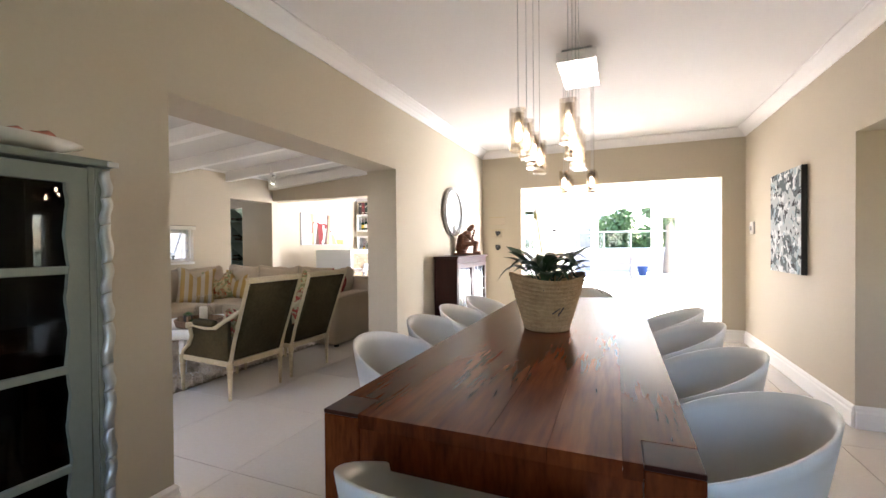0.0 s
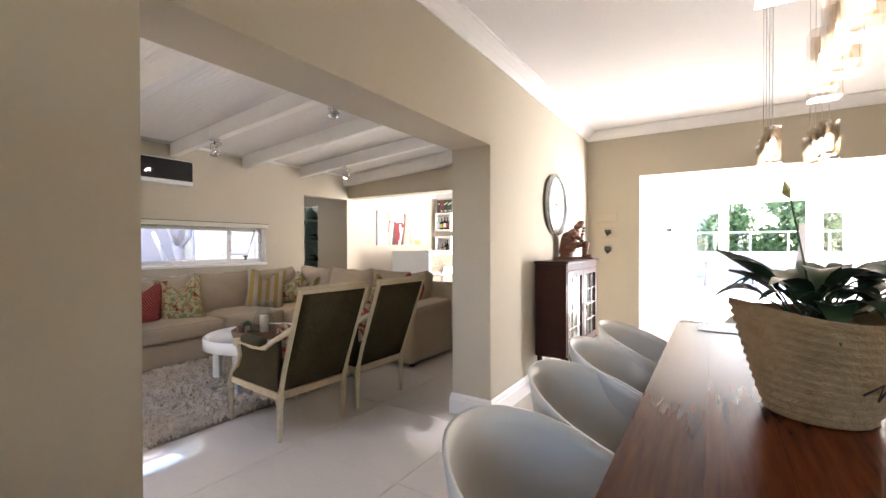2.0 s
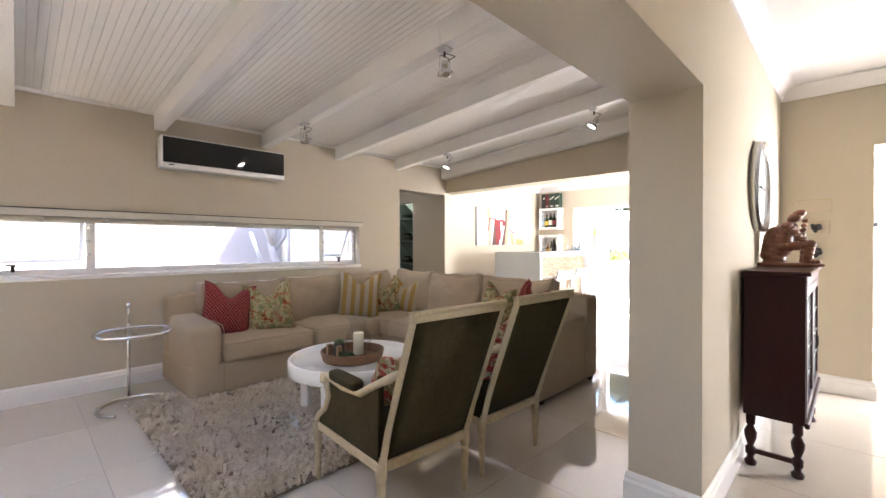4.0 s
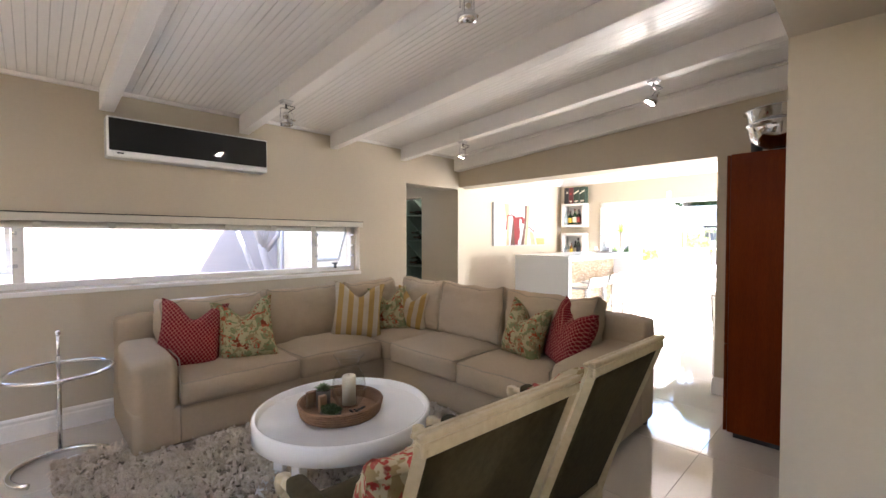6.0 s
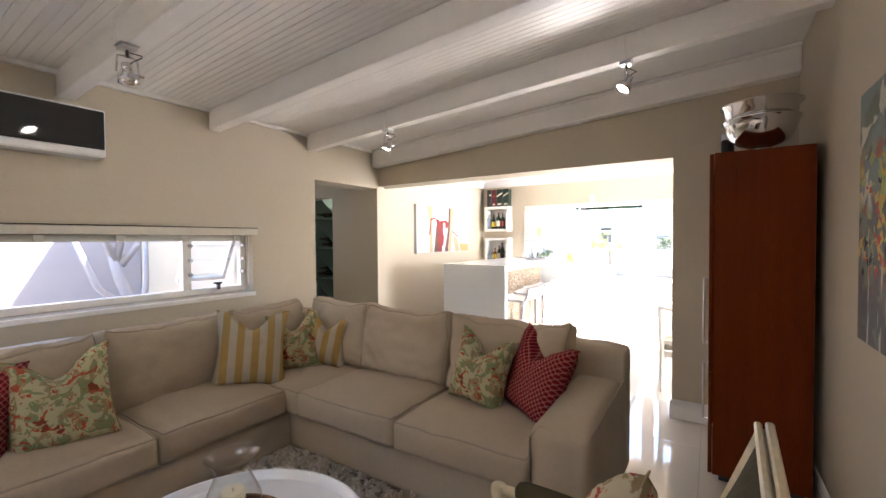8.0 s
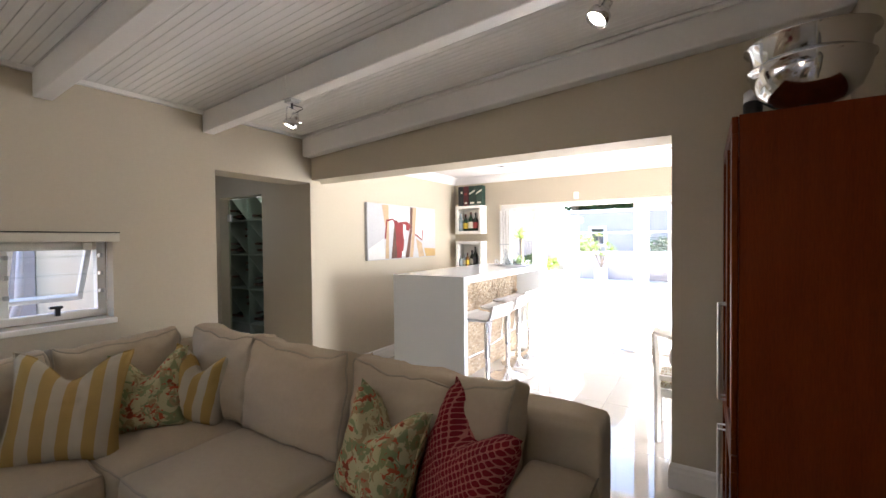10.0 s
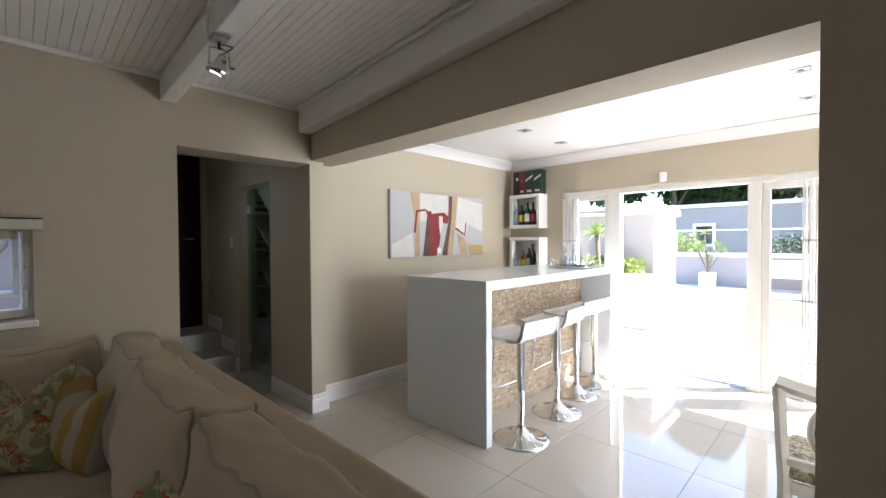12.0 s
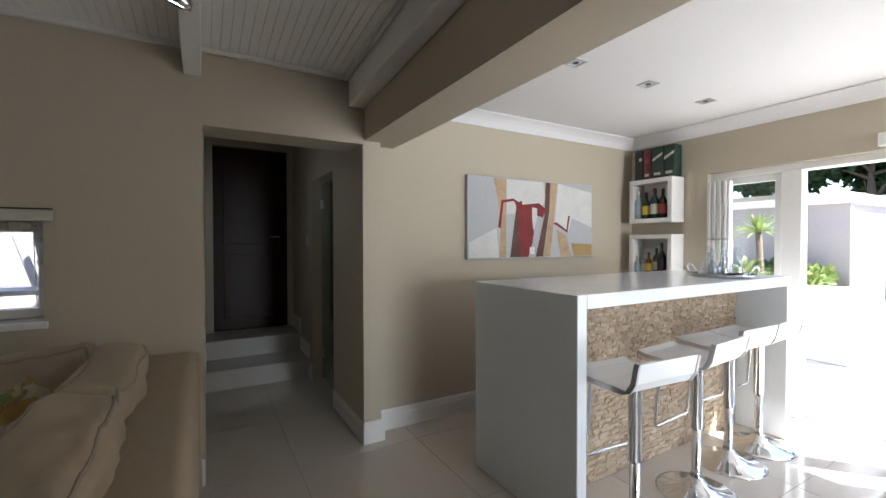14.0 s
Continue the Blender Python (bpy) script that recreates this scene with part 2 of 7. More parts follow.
            loops.append([tuple(vs[q].co) for q in keys])
    return bm


def wall_grid(name, axis, p0, p1, a0, a1, z0, z1, holes=(), material=None, top=None):
    """A wall with real openings. axis 'x': its faces lie at x = p0, p1 and it runs along y from a0 to a1; axis 'y' the other way round."""
    bm = bmesh.new()
    A = sorted({a0, a1, *(h[0] for h in holes), *(h[1] for h in holes)})
    Z = sorted({z0, z1, *(h[2] for h in holes), *(h[3] for h in holes)})
    A, Z = [a for a in A if a0 <= a <= a1], [z for z in Z if z0 <= z <= z1]
    solid = {(i, j): not any(h[0] <= (A[i] + A[i + 1]) / 2 <= h[1] and h[2] <= (Z[j] + Z[j + 1]) / 2 <= h[3] for h in holes)
             for i in range(len(A) - 1) for j in range(len(Z) - 1)}
    vs = {}

    def v(p, a, z):
        k = (p, a, z)
        if k not in vs:
            vs[k] = bm.verts.new((p, a, z) if axis == "x" else (a, p, z))
        return vs[k]
    for (i, j), s in solid.items():
        if not s:
            continue
        b0, b1, c0, c1 = A[i], A[i + 1], Z[j], Z[j + 1]
        for p in (p0, p1):
            bm.faces.new((v(p, b0, c0), v(p, b1, c0), v(p, b1, c1), v(p, b0, c1)))
        if not solid.get((i - 1, j)):
            bm.faces.new((v(p0, b0, c0), v(p1, b0, c0), v(p1, b0, c1), v(p0, b0, c1)))
        if not solid.get((i + 1, j)):
            bm.faces.new((v(p0, b1, c0), v(p1, b1, c0), v(p1, b1, c1), v(p0, b1, c1)))
        if not solid.get((i, j - 1)):
            bm.faces.new((v(p0, b0, c0), v(p1, b0, c0), v(p1, b1, c0), v(p0, b1, c0)))
        if not solid.get((i, j + 1)):
            bm.faces.new((v(p0, b0, c1), v(p1, b0, c1), v(p1, b1, c1), v(p0, b1, c1)))
    return part(name, bm, material or M_WALL, kind="structure")


# ---- structure ----
XW, P0, P1, XE = -5.92, -2.215, -1.915, 1.29        # living west wall, partition, dining east wall
N0, N1, YF = 6.10, 6.36, 9.0                       # north wall of both rooms, far wall of the sun room
NP = 6.215                                         # back of the pier between hall and sun room
YS, XS = -1.6, -6.06                               # back wall, sun room's west wall
CD, CS = 2.52, 2.36                                # ceilings of the dining room and the sun room


RX0, RX1, RY0, RY1 = -3.75, -2.45, -0.36, 1.405      # unseen rooflight added over the south end of the living room for light


def slope(x):
    return 2.385 + 0.07 * (x - XW)


wall_grid("wall_west", "x", XW - 0.28, XW, YS, N0, 0, 2.75, [(5.185, 9, -1, 1.972), (1.0, 4.53, 0.965, 1.47)])
wall_grid("wall_partition", "x", P0, P1, YS, N0, 0, 2.75, [(1.447, 3.49, -1, 1.864)])
wall_grid("wall_north", "y", N0, N1, -5.93, 2.4, 0, 2.75, [(-5.93, -2.952, -1, 1.998), (-1.352, 1.056, -1, 1.968)])
wall_grid("wall_east", "x", XE, XE + 0.3, YS, N0, 0, 2.75, [(2.0, 3.66, -1, 1.88)])
# The hole is added for the south fill; this wall stays out of view.
wall_grid("wall_south", "y", YS - 0.25, YS, XW - 0.28, 3.6, 0, 2.75, [(-0.7, 0.3, 0.9, 2.0)])
wall_grid("wall_sunroom_west", "x", XS - 0.25, XS, NP, YF, 0, 2.7)
part("wall_header", boxes((XS, -5.931, NP, N1, 2.0, 2.75)), M_WALL, kind="structure")
wall_grid("wall_sunroom_north", "y", YF, YF + 0.25, XS - 0.25, 2.65, 0, 2.7, [(-5.315, -1.65, -1, 1.926), (-1.1, 1.27, -1, 1.93)])
# East opening is added, out of view, to let the fill in.
wall_grid("wall_sunroom_east", "x", 2.4, 2.65, N0, YF, 0, 2.7, [(6.6, 8.1, -1, 2.1)])
wall_grid("wall_sideroom", "x", 3.35, 3.6, YS, N0 - 0.003, 0, 2.75, [(2.06, 3.06, 0.92, 1.62)])

# hall and cellar
wall_grid("wall_hall_south", "y", 4.93, 5.175, -9.2, XW - 0.282, 0, 2.75)
wall_grid("wall_hall_north", "y", 6.092, NP - 0.001, -9.2, -5.933, 0, 2.75, [(-7.44, -6.67, -1, 1.92)])
wall_grid("wall_hall_end", "x", -8.62, -8.40, 5.176, 6.091, 0, 2.75, [(5.27, 6.03, 0.36, 2.42)])
wall_grid("wall_cellar", "y", 7.4, 7.6, -8.0, XS - 0.252, 0, 2.7)
wall_grid("wall_cellar_west", "x", -8.2, -8.0, 6.302, 7.398, 0, 2.7)

part("ceiling", boxes((P1, XE, YS, N0, CD, CD + 0.1), (XE + 0.3, 3.35, YS, N0, CD, CD + 0.1)), M_CEIL, kind="structure")
part("ceiling", boxes((XS, 2.4, N1, YF, CS, CS + 0.1)), M_CEIL, kind="structure")
part("ceiling", boxes((-8.4, XW - 0.28, 5.176, 6.091, 2.6, 2.7), (-8.0, XS - 0.252, 6.302, 7.398, 2.3, 2.4)), M_CEIL, kind="structure")
part("roof", boxes((XW - 0.30, 3.62, RY1, YF + 0.27, 2.78, 2.95), (XW - 0.30, 3.62, YS - 0.27, RY0, 2.78, 2.95),
                   (XW - 0.30, RX0, RY0, RY1, 2.78, 2.95), (RX1, 3.62, RY0, RY1, 2.78, 2.95), (-9.25, XW - 0.301, 4.90, YF - 0.5, 2.78, 2.95)), M_WHITE, kind="structure")




def board_ceiling():
    bm = bmesh.new()
    y, w = YS, 0.0455
    while y < N0 - 0.001:
        e = min(y + w, N0)
        spans = [(XW, RX0), (RX1, P0)] if RY0 < (y + e) / 2 < RY1 else [(XW, P0)]
        for x0, x1 in spans:
            pr = [(y, 0.004), (y + 0.0022, 0.0), (e - 0.0022, 0.0), (e, 0.004)]
            rows = [[bm.verts.new((x, a, slope(x) + d)) for a, d in pr] for x in (x0, x1)]
            for k in range(3):
                bm.faces.new((rows[0][k], rows[0][k + 1], rows[1][k + 1], rows[1][k]))
            bm.faces.new([bm.verts.new((x, a, slope(x) + 0.05)) for x, a in ((x0, y), (x1, y), (x1, e), (x0, e))])
        y = e
    return part("ceiling", bm, M_BOARD, kind="structure")


# Made-up roof opening, kept out of view; its sun patch brightens the boards.
def rooflight():
    w = thing("window_3", "unseen roof opening with a white lining, added to light the sloping ceiling", "window")
    w["kind"] = "structure"
    z = 2.50
    part("lining", boxes((RX0 - 0.03, RX0, RY0 - 0.04, RY1 + 0.04, z, 2.779), (RX1, RX1 + 0.03, RY0 - 0.04, RY1 + 0.04, z + 0.06, 2.779),
                         (RX0, RX1, RY0 - 0.04, RY0 - 0.01, z + 0.04, 2.779), (RX0, RX1, RY1 + 0.01, RY1 + 0.04, z + 0.04, 2.779)), M_WHITE, w)
    part("pane", boxes((RX0, RX1, RY0, RY1, 2.90, 2.906)), M_PANE, w).visible_shadow = False


rooflight()
board_ceiling()


def beam(yc, w=0.085, d=0.155):
    bm = bmesh.new()
    x0, x1 = XW + 0.002, P0 - 0.002
    box(bm, x0, x1, yc - w / 2, yc + w / 2, -d, -0.002, bevel=0.005)
    for v in bm.verts:
        v.co.z += slope(v.co.x)
    return part("ceiling_beam", bm, M_WHITE, label="white painted timber ceiling beam", category="beam", group="beams under the sloping ceiling")


BEAMS = [-0.4, 0.52, 1.45, 2.40, 3.345, 4.225, 5.14]
for y in BEAMS:
    beam(y)


def sweep(path, profile, closed=False):
    """A moulding: profile is (out, up) from the wall's line, to the left of the way."""
    bm = bmesh.new()
    n, rings = len(path), []
    for i, p in enumerate(path):
        p = Vector(p)
        d0 = (p - Vector(path[i - 1])).normalized() if (i or closed) else None
        d1 = (Vector(path[(i + 1) % n]) - p).normalized() if (i < n - 1 or closed) else None
        d0, d1 = d0 or d1, d1 or d0
        n0, n1 = Vector((-d0.y, d0.x, 0)).normalized(), Vector((-d1.y, d1.x, 0)).normalized()
        m = (n0 + n1).normalized()
        m = m / max(0.3, m.dot(n0))
        rings.append([bm.verts.new(p + m * o + Vector((0, 0, u))) for o, u in profile])
    for i in range(n if closed else n - 1):
        a, b = rings[i], rings[(i + 1) % n]
        for k in range(len(profile)):
            kk = (k + 1) % len(profile)
            bm.faces.new((a[k], a[kk], b[kk], b[k]))
    if not closed:
        bm.faces.new(rings[0])
        bm.faces.new(rings[-1][::-1])
    return bm


SKIRT = [(0.001, 0.001), (0.018, 0.001), (0.018, 0.10), (0.013, 0.112), (0.013, 0.128), (0.006, 0.142), (0.001, 0.145)]
COVE = [(0.001, -0.10), (0.012, -0.10), (0.018, -0.082), (0.035, -0.055), (0.06, -0.032), (0.088, -0.014), (0.10, -0.012), (0.10, -0.002), (0.001, -0.002)]


def skirting(*pts):
    return part("baseboard", sweep([(x, y, 0) for x, y in pts], SKIRT), M_WHITE, kind="structure")


skirting((XE, N0), (1.056, N0), (1.056, N1))
skirting((-1.345, N1), (-1.345, N0), (P1, N0), (P1, 3.49), (P0, 3.49), (P0, N0), (-2.95, N0), (-2.95, N1), (-1.345, N1))
skirting((XE, 3.66), (XE, N0))
skirting((XE + 0.3, 3.66), (XE, 3.66))
skirting((P0, YS), (P0, 1.447), (P1, 1.447), (P1, YS))
skirting((XW, 5.18), (XW, YS))
skirting((XS, YF), (XS, NP), (-5.93, NP), (-5.93, N0), (-6.67, N0))
skirting((-5.3, YF), (XS, YF))
skirting((-1.1, YF), (-1.65, YF))
skirting((2.4, YF), (1.27, YF))
skirting((-7.44, 6.092), (-7.52, 6.092))
part("coving", sweep([(P1, YS, CD), (XE, YS, CD), (XE, N0, CD), (P1, N0, CD)], COVE, True), M_CEIL, kind="structure")
part("coving", sweep([(XS, N1, CS), (2.4, N1, CS), (2.4, YF, CS), (XS, YF, CS)], COVE, True), M_CEIL, kind="structure")


def slope_cornice():
    bm = bmesh.new()
    box(bm, XW + 0.002, P0 - 0.002, N0 - 0.108, N0 - 0.002, -0.187, -0.003, bevel=0.012, seg=2)
    box(bm, XW + 0.002, P0 - 0.002, N0 - 0.135, N0 - 0.109, -0.03, -0.003, bevel=0.006)
    for v in bm.verts:
        v.co.z += slope(v.co.x)
    part("cornice", bm, M_WHITE, kind="structure")
    part("cornice", boxes((XW + 0.002, XW + 0.03, YS, N0 - 0.14, 2.36, 2.386)), M_WHITE, kind="structure")


slope_cornice()


# ---- windows and doors ----
def frame_rect(name, axis, p, depth, a0, a1, z0, z1, w, material, parent=None, label="", **kw):
    """A rectangular frame round an opening; axis as in wall_grid."""
    bm = bmesh.new()
    for r in ((a0, a1, z1 - w, z1), (a0, a1, z0, z0 + w), (a0, a0 + w, z0 + w, z1 - w), (a1 - w, a1, z0 + w, z1 - w)):
        if axis == "x":
            box(bm, p, p + depth, r[0], r[1], r[2], r[3], bevel=0.003)
        else:
            box(bm, r[0], r[1], p, p + depth, r[2], r[3], bevel=0.003)
    return part(name, bm, material, parent, label, **kw)


def strip_window():
    w = thing("window_1", "long low strip window with a white timber frame and an open awning sash", "window")
    w["kind"] = "structure"
    p = -6.09
    frame_rect("window_frame", "x", p, 0.06, 1.0, 4.53, 0.97, 1.47, 0.045, M_WHITE, w)
    part("mullion", boxes((p, p + 0.06, 1.90, 1.96, 1.015, 1.424), bevel=0.003), M_WHITE, w)
    part("mullion", boxes((p, p + 0.06, 4.03, 4.09, 1.015, 1.424), bevel=0.003), M_WHITE, w)
    part("pane", boxes((p + 0.02, p + 0.026, 1.965, 4.025, 1.02, 1.42)), M_PANE, w).visible_shadow = False
    for a, b in ((1.05, 1.895), (4.095, 4.48)):
        sash = part("sash", bmesh.new(), M_WHITE, w)
        bm = bmesh.new()
        for r in ((a, b, -0.03, 0.0), (a, b, -0.40, -0.37), (a, a + 0.03, -0.37, -0.03), (b - 0.03, b, -0.37, -0.03)):
            box(bm, -0.02, 0.02, r[0], r[1], r[2], r[3], bevel=0.003)
        bm.to_mesh(sash.data)
        bm.free()
        g = part("sash_pane", boxes((-0.003, 0.003, a + 0.03, b - 0.03, -0.37, -0.03)), M_PANE, sash)
        g.visible_shadow = False
        sash.location, sash.rotation_euler = (p, 0, 1.42), (0, radians(28), 0)
        for k in range(3):
            z = 1.13 + 0.11 * k
            part("burglar_bar", tube([(p + 0.08, a - 0.03, z), (p + 0.08, b + 0.03, z)], 0.006), M_PANE, w, "clear burglar bar")
            for y in (a - 0.02, b + 0.02):
                part("bar_bracket", boxes((p + 0.062, p + 0.095, y - 0.012, y + 0.012, z - 0.012, z + 0.012), bevel=0.003), M_STEEL, w)
        part("sash_handle", boxes((p + 0.062, p + 0.085, (a + b) / 2 - 0.012, (a + b) / 2 + 0.012, 1.0, 1.06),
                                  (p + 0.07, p + 0.1, (a + b) / 2 - 0.04, (a + b) / 2 + 0.02, 1.045, 1.06), bevel=0.003), M_BLACK, w, "dark window catch")
    part("window_sill", boxes((XW - 0.27, XW + 0.012, 0.98, 4.545, 0.93, 0.964), bevel=0.004), M_WHITE, w)
    b = thing("roller_blind", "rolled-up ivory blind under a cream pelmet at the strip window", "blind")
    part("pelmet", boxes((XW - 0.04, XW + 0.012, 0.96, 4.567, 1.435, 1.488), bevel=0.004), M_BLIND, b)
    # Thin black strip draws the dark gap above the pelmet as colour.
    part("shadow_gap", boxes((XW + 0.001, XW + 0.014, 0.96, 4.567, 1.4881, 1.4945)), M_BLACK, b, "black strip for the shadow gap above the pelmet")
    part("rolled_fabric", tube([(XW - 0.09, 1.05, 1.412), (XW - 0.09, 4.47, 1.412)], 0.026, 12), M_BLIND, b, "ivory fabric roll", smooth=True)
    for k in range(9):
        y = 1.2 + k * 0.4
        part("fabric_tab", boxes((XW - 0.06, XW - 0.045, y, y + 0.045, 1.385, 1.43), bevel=0.002), M_BLIND, b)
    part("pull_cord", tube([(XW - 0.03, 4.49, 1.43), (XW - 0.028, 4.495, 1.1), (XW - 0.03, 4.505, 1.02), (XW - 0.03, 4.51, 1.43)], 0.0022, 5), M_WHITE, b)


strip_window()


def glazed_leaf(name, x0, x1, y, z1, parent, stile=0.09, kick=0.0):
    """One glazed leaf of the folding doors."""
    leaf = frame_rect(name, "y", y, 0.045, x0, x1, 0.012, z1, stile, M_WHITE, parent)
    g = part("pane", boxes((x0 + stile, x1 - stile, y + 0.02, y + 0.026, 0.012 + stile, z1 - stile)), M_PANE, leaf)
    g.visible_shadow = False
    return leaf


def patio_doors():
    d = thing("door_1", "white framed glass folding doors standing open to the patio", "door")
    d["kind"] = "structure"
    part("door_frame", boxes((-5.315, -1.65, YF + 0.05, YF + 0.17, 1.87, 1.926), (-5.315, -5.26, YF + 0.05, YF + 0.17, 0, 1.87),
                             (-1.71, -1.65, YF + 0.05, YF + 0.17, 0, 1.87), bevel=0.004), M_WHITE, d)
    part("door_post", boxes((-4.80, -4.67, YF + 0.05, YF + 0.15, 0.0, 1.87), bevel=0.004), M_WHITE, d)
    part("door_post", boxes((-3.54, -3.44, YF + 0.05, YF + 0.15, 0.0, 1.87), bevel=0.004), M_WHITE, d)
    glazed_leaf("door_leaf", -5.25, -4.802, YF + 0.08, 1.865, d, 0.05)
    part("transom_rail", boxes((-5.20, -4.852, YF + 0.085, YF + 0.12, 1.66, 1.70), bevel=0.003), M_WHITE, d)
    glazed_leaf("door_leaf", -3.438, -3.05, YF + 0.08, 1.865, d, 0.06)
    part("floor_track", boxes((-5.24, -1.71, YF + 0.06, YF + 0.14, 0.001, 0.014)), M_STEEL, d)
    for x0, n, s in ((-5.295, 9, 0.0205), (-3.16, 12, 0.02)):
        t = thing("security_shutter", "white slatted folding security shutter pushed beside the patio doors", "shutter", at=(x0, YF - 0.02, 0))
        for k in range(n):
            part("slat", boxes((k * s, k * s + 0.013, -0.03 - 0.012 * (k % 2), 0.03 - 0.012 * (k % 2), 0.03, 1.84), bevel=0.002), M_WHITE, t)
        for z in (0.35, 0.85, 1.35):
            part("link_bar", boxes((0, n * s, -0.048, -0.043, z, z + 0.012)), M_STEEL, t)
    d = thing("door_2", "white framed glass patio doors, one leaf folded back", "door")
    d["kind"] = "structure"
    part("door_frame", boxes((-1.1, 1.27, YF + 0.05, YF + 0.17, 1.86, 1.93), (-1.1, -1.04, YF + 0.05, YF + 0.17, 0, 1.86),
                             (1.21, 1.27, YF + 0.05, YF + 0.17, 0, 1.86), bevel=0.004), M_WHITE, d)
    glazed_leaf("door_leaf", 0.50, 1.10, YF + 0.08, 1.855, d, 0.19)
    part("folded_leaf", boxes((1.105, 1.205, YF + 0.06, YF + 0.14, 0.012, 1.855), bevel=0.004), M_WHITE, d)
    glazed_leaf("door_leaf", -1.03, -0.45, YF + 0.08, 1.855, d, 0.13)
    part("floor_track", boxes((-1.04, 1.21, YF + 0.06, YF + 0.14, 0.001, 0.014)), M_STEEL, d)
    part("door_handle", boxes((0.60, 0.615, YF + 0.03, YF + 0.079, 0.92, 1.06), bevel=0.004), M_STEEL, d)


patio_doors()


def hall():
    part("stair", boxes((-7.96, -7.52, 5.176, 6.091, 0.0, 0.18), (-8.4, -7.96, 5.176, 6.091, 0.0, 0.36), bevel=0.004), M_TILE_STEP, kind="structure")
    d = thing("door_3", "closed dark red-brown timber door in a pale frame above two steps", "door")
    d["kind"] = "structure"
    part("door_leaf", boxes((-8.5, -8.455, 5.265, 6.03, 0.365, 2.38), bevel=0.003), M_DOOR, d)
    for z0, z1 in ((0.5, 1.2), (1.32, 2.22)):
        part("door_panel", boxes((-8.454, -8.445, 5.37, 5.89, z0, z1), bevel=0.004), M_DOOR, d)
    part("door_frame", boxes((-8.52, -8.385, 5.195, 5.263, 0.362, 2.45), (-8.52, -8.385, 6.032, 6.088, 0.362, 2.45), (-8.52, -8.385, 5.2631, 6.0319, 2.382, 2.45),
                             bevel=0.003), M_WALL, d)
    part("door_handle", tube([(-8.44, 5.94, 1.4), (-8.40, 5.94, 1.4), (-8.395, 5.84, 1.4)], 0.009), M_STEEL, d)
    part("wall_backing", boxes((-9.2, -8.63, 5.176, 6.091, 0, 2.7)), M_WALL, kind="structure")
    for x0, x1, z in ((-7.95, -7.53, 0.18), (-8.38, -7.97, 0.36)):
        part("baseboard", boxes((x0, x1, 6.074, 6.09, z, z + 0.145), bevel=0.004), M_WHITE, kind="structure")
        part("baseboard", boxes((x0, x1, 5.177, 5.193, z, z + 0.145), bevel=0.004), M_WHITE, kind="structure")
    s = thing("light_switch", "white light switch on the hall wall", "switch", at=(-7.62, 6.09, 1.36))
    part("switch_plate", boxes((-0.035, 0.035, -0.01, -0.001, -0.055, 0.055), bevel=0.003), M_WHITE, s)
    part("switch_rocker", boxes((-0.012, 0.012, -0.015, -0.011, -0.02, 0.02), bevel=0.002), M_WHITE, s)
    g = thing("glass_door", "frameless glass cellar door with steel hinges", "door", at=(-7.43, NP - 0.03, 0), turn=0)
    part("glass_panel", boxes((0.01, 0.75, -0.006, 0.004, 0.02, 1.90), bevel=0.001), M_TINT, g)
    for z in (0.22, 1.66):
        part("hinge", boxes((0.0, 0.07, -0.016, 0.014, z, z + 0.08), bevel=0.004), M_STEEL, g)
    r = thing("wine_rack", "white diagonal wine rack partly filled with dark bottles in the cellar", "wine rack")
    y0, y1 = 6.40, 6.74
    part("rack_frame", boxes((-7.9, -7.88, y0, y1, 0.02, 2.1), (-6.42, -6.40, y0, y1, 0.02, 2.1), (-7.9, -6.4, y1 + 0.001, y1 + 0.015, 0.02, 2.1), bevel=0.002), M_RACK, r)
    # Black sheet stands in for the dark void behind the open rack.
    part("rack_back", boxes((-7.879, -6.421, y1 - 0.004, y1, 0.021, 2.1)), M_BLACK, r, "black sheet for the dark void behind the rack")
    cells = [(x, z) for x in (-7.88, -7.39, -6.90) for z in (0.05, 0.46, 0.87, 1.28, 1.69)]
    for x, z in cells:
        part("shelf", boxes((x, x + 0.47, y0, y1, z - 0.012, z)), M_RACK, r)
        bm = bmesh.new()
        box(bm, -0.3, 0.3, y0, y1, -0.006, 0.006)
        for v in bm.verts:
            x1, z1 = v.co.x, v.co.z
            v.co.x, v.co.z = x + 0.235 + x1 * 0.77 - z1 * 0.64, z + 0.2 - x1 * 0.64 + z1 * 0.77
        part("diagonal_divider", bm, M_RACK, r)
    for x in (-7.40, -6.91):
        part("upright", boxes((x, x + 0.01, y0, y1, 0.02, 2.1)), M_RACK, r)
    bottle = None
    rng = random.Random(4)
    for x, z in cells:
        for dx, dz in ((0.06, 0.05), (0.145, 0.05), (0.23, 0.05), (0.10, 0.125), (0.40, 0.30), (0.40, 0.22)):
            if rng.random() < 0.25:
                continue
            m = Matrix.Translation((x + dx, y0 + 0.03, z + dz)) @ Euler((radians(-90), 0, 0)).to_matrix().to_4x4()
            if bottle is None:
                bottle = thing("wine_bottle", "dark green wine bottle lying in the white rack", "bottle", "bottles in the wine rack")
                part("bottle_glass", lathe([(0, 0), (0.014, 0), (0.014, 0.08), (0.036, 0.13), (0.036, 0.28), (0, 0.28)], 12), M_BOTTLE, bottle, smooth=True)
                part("bottle_cap", lathe([(0, -0.004), (0.0155, -0.004), (0.0155, 0.05), (0.0142, 0.05)], 12), M_CAP, bottle)
                bottle.matrix_basis = m
            else:
                copy_thing(bottle, m)


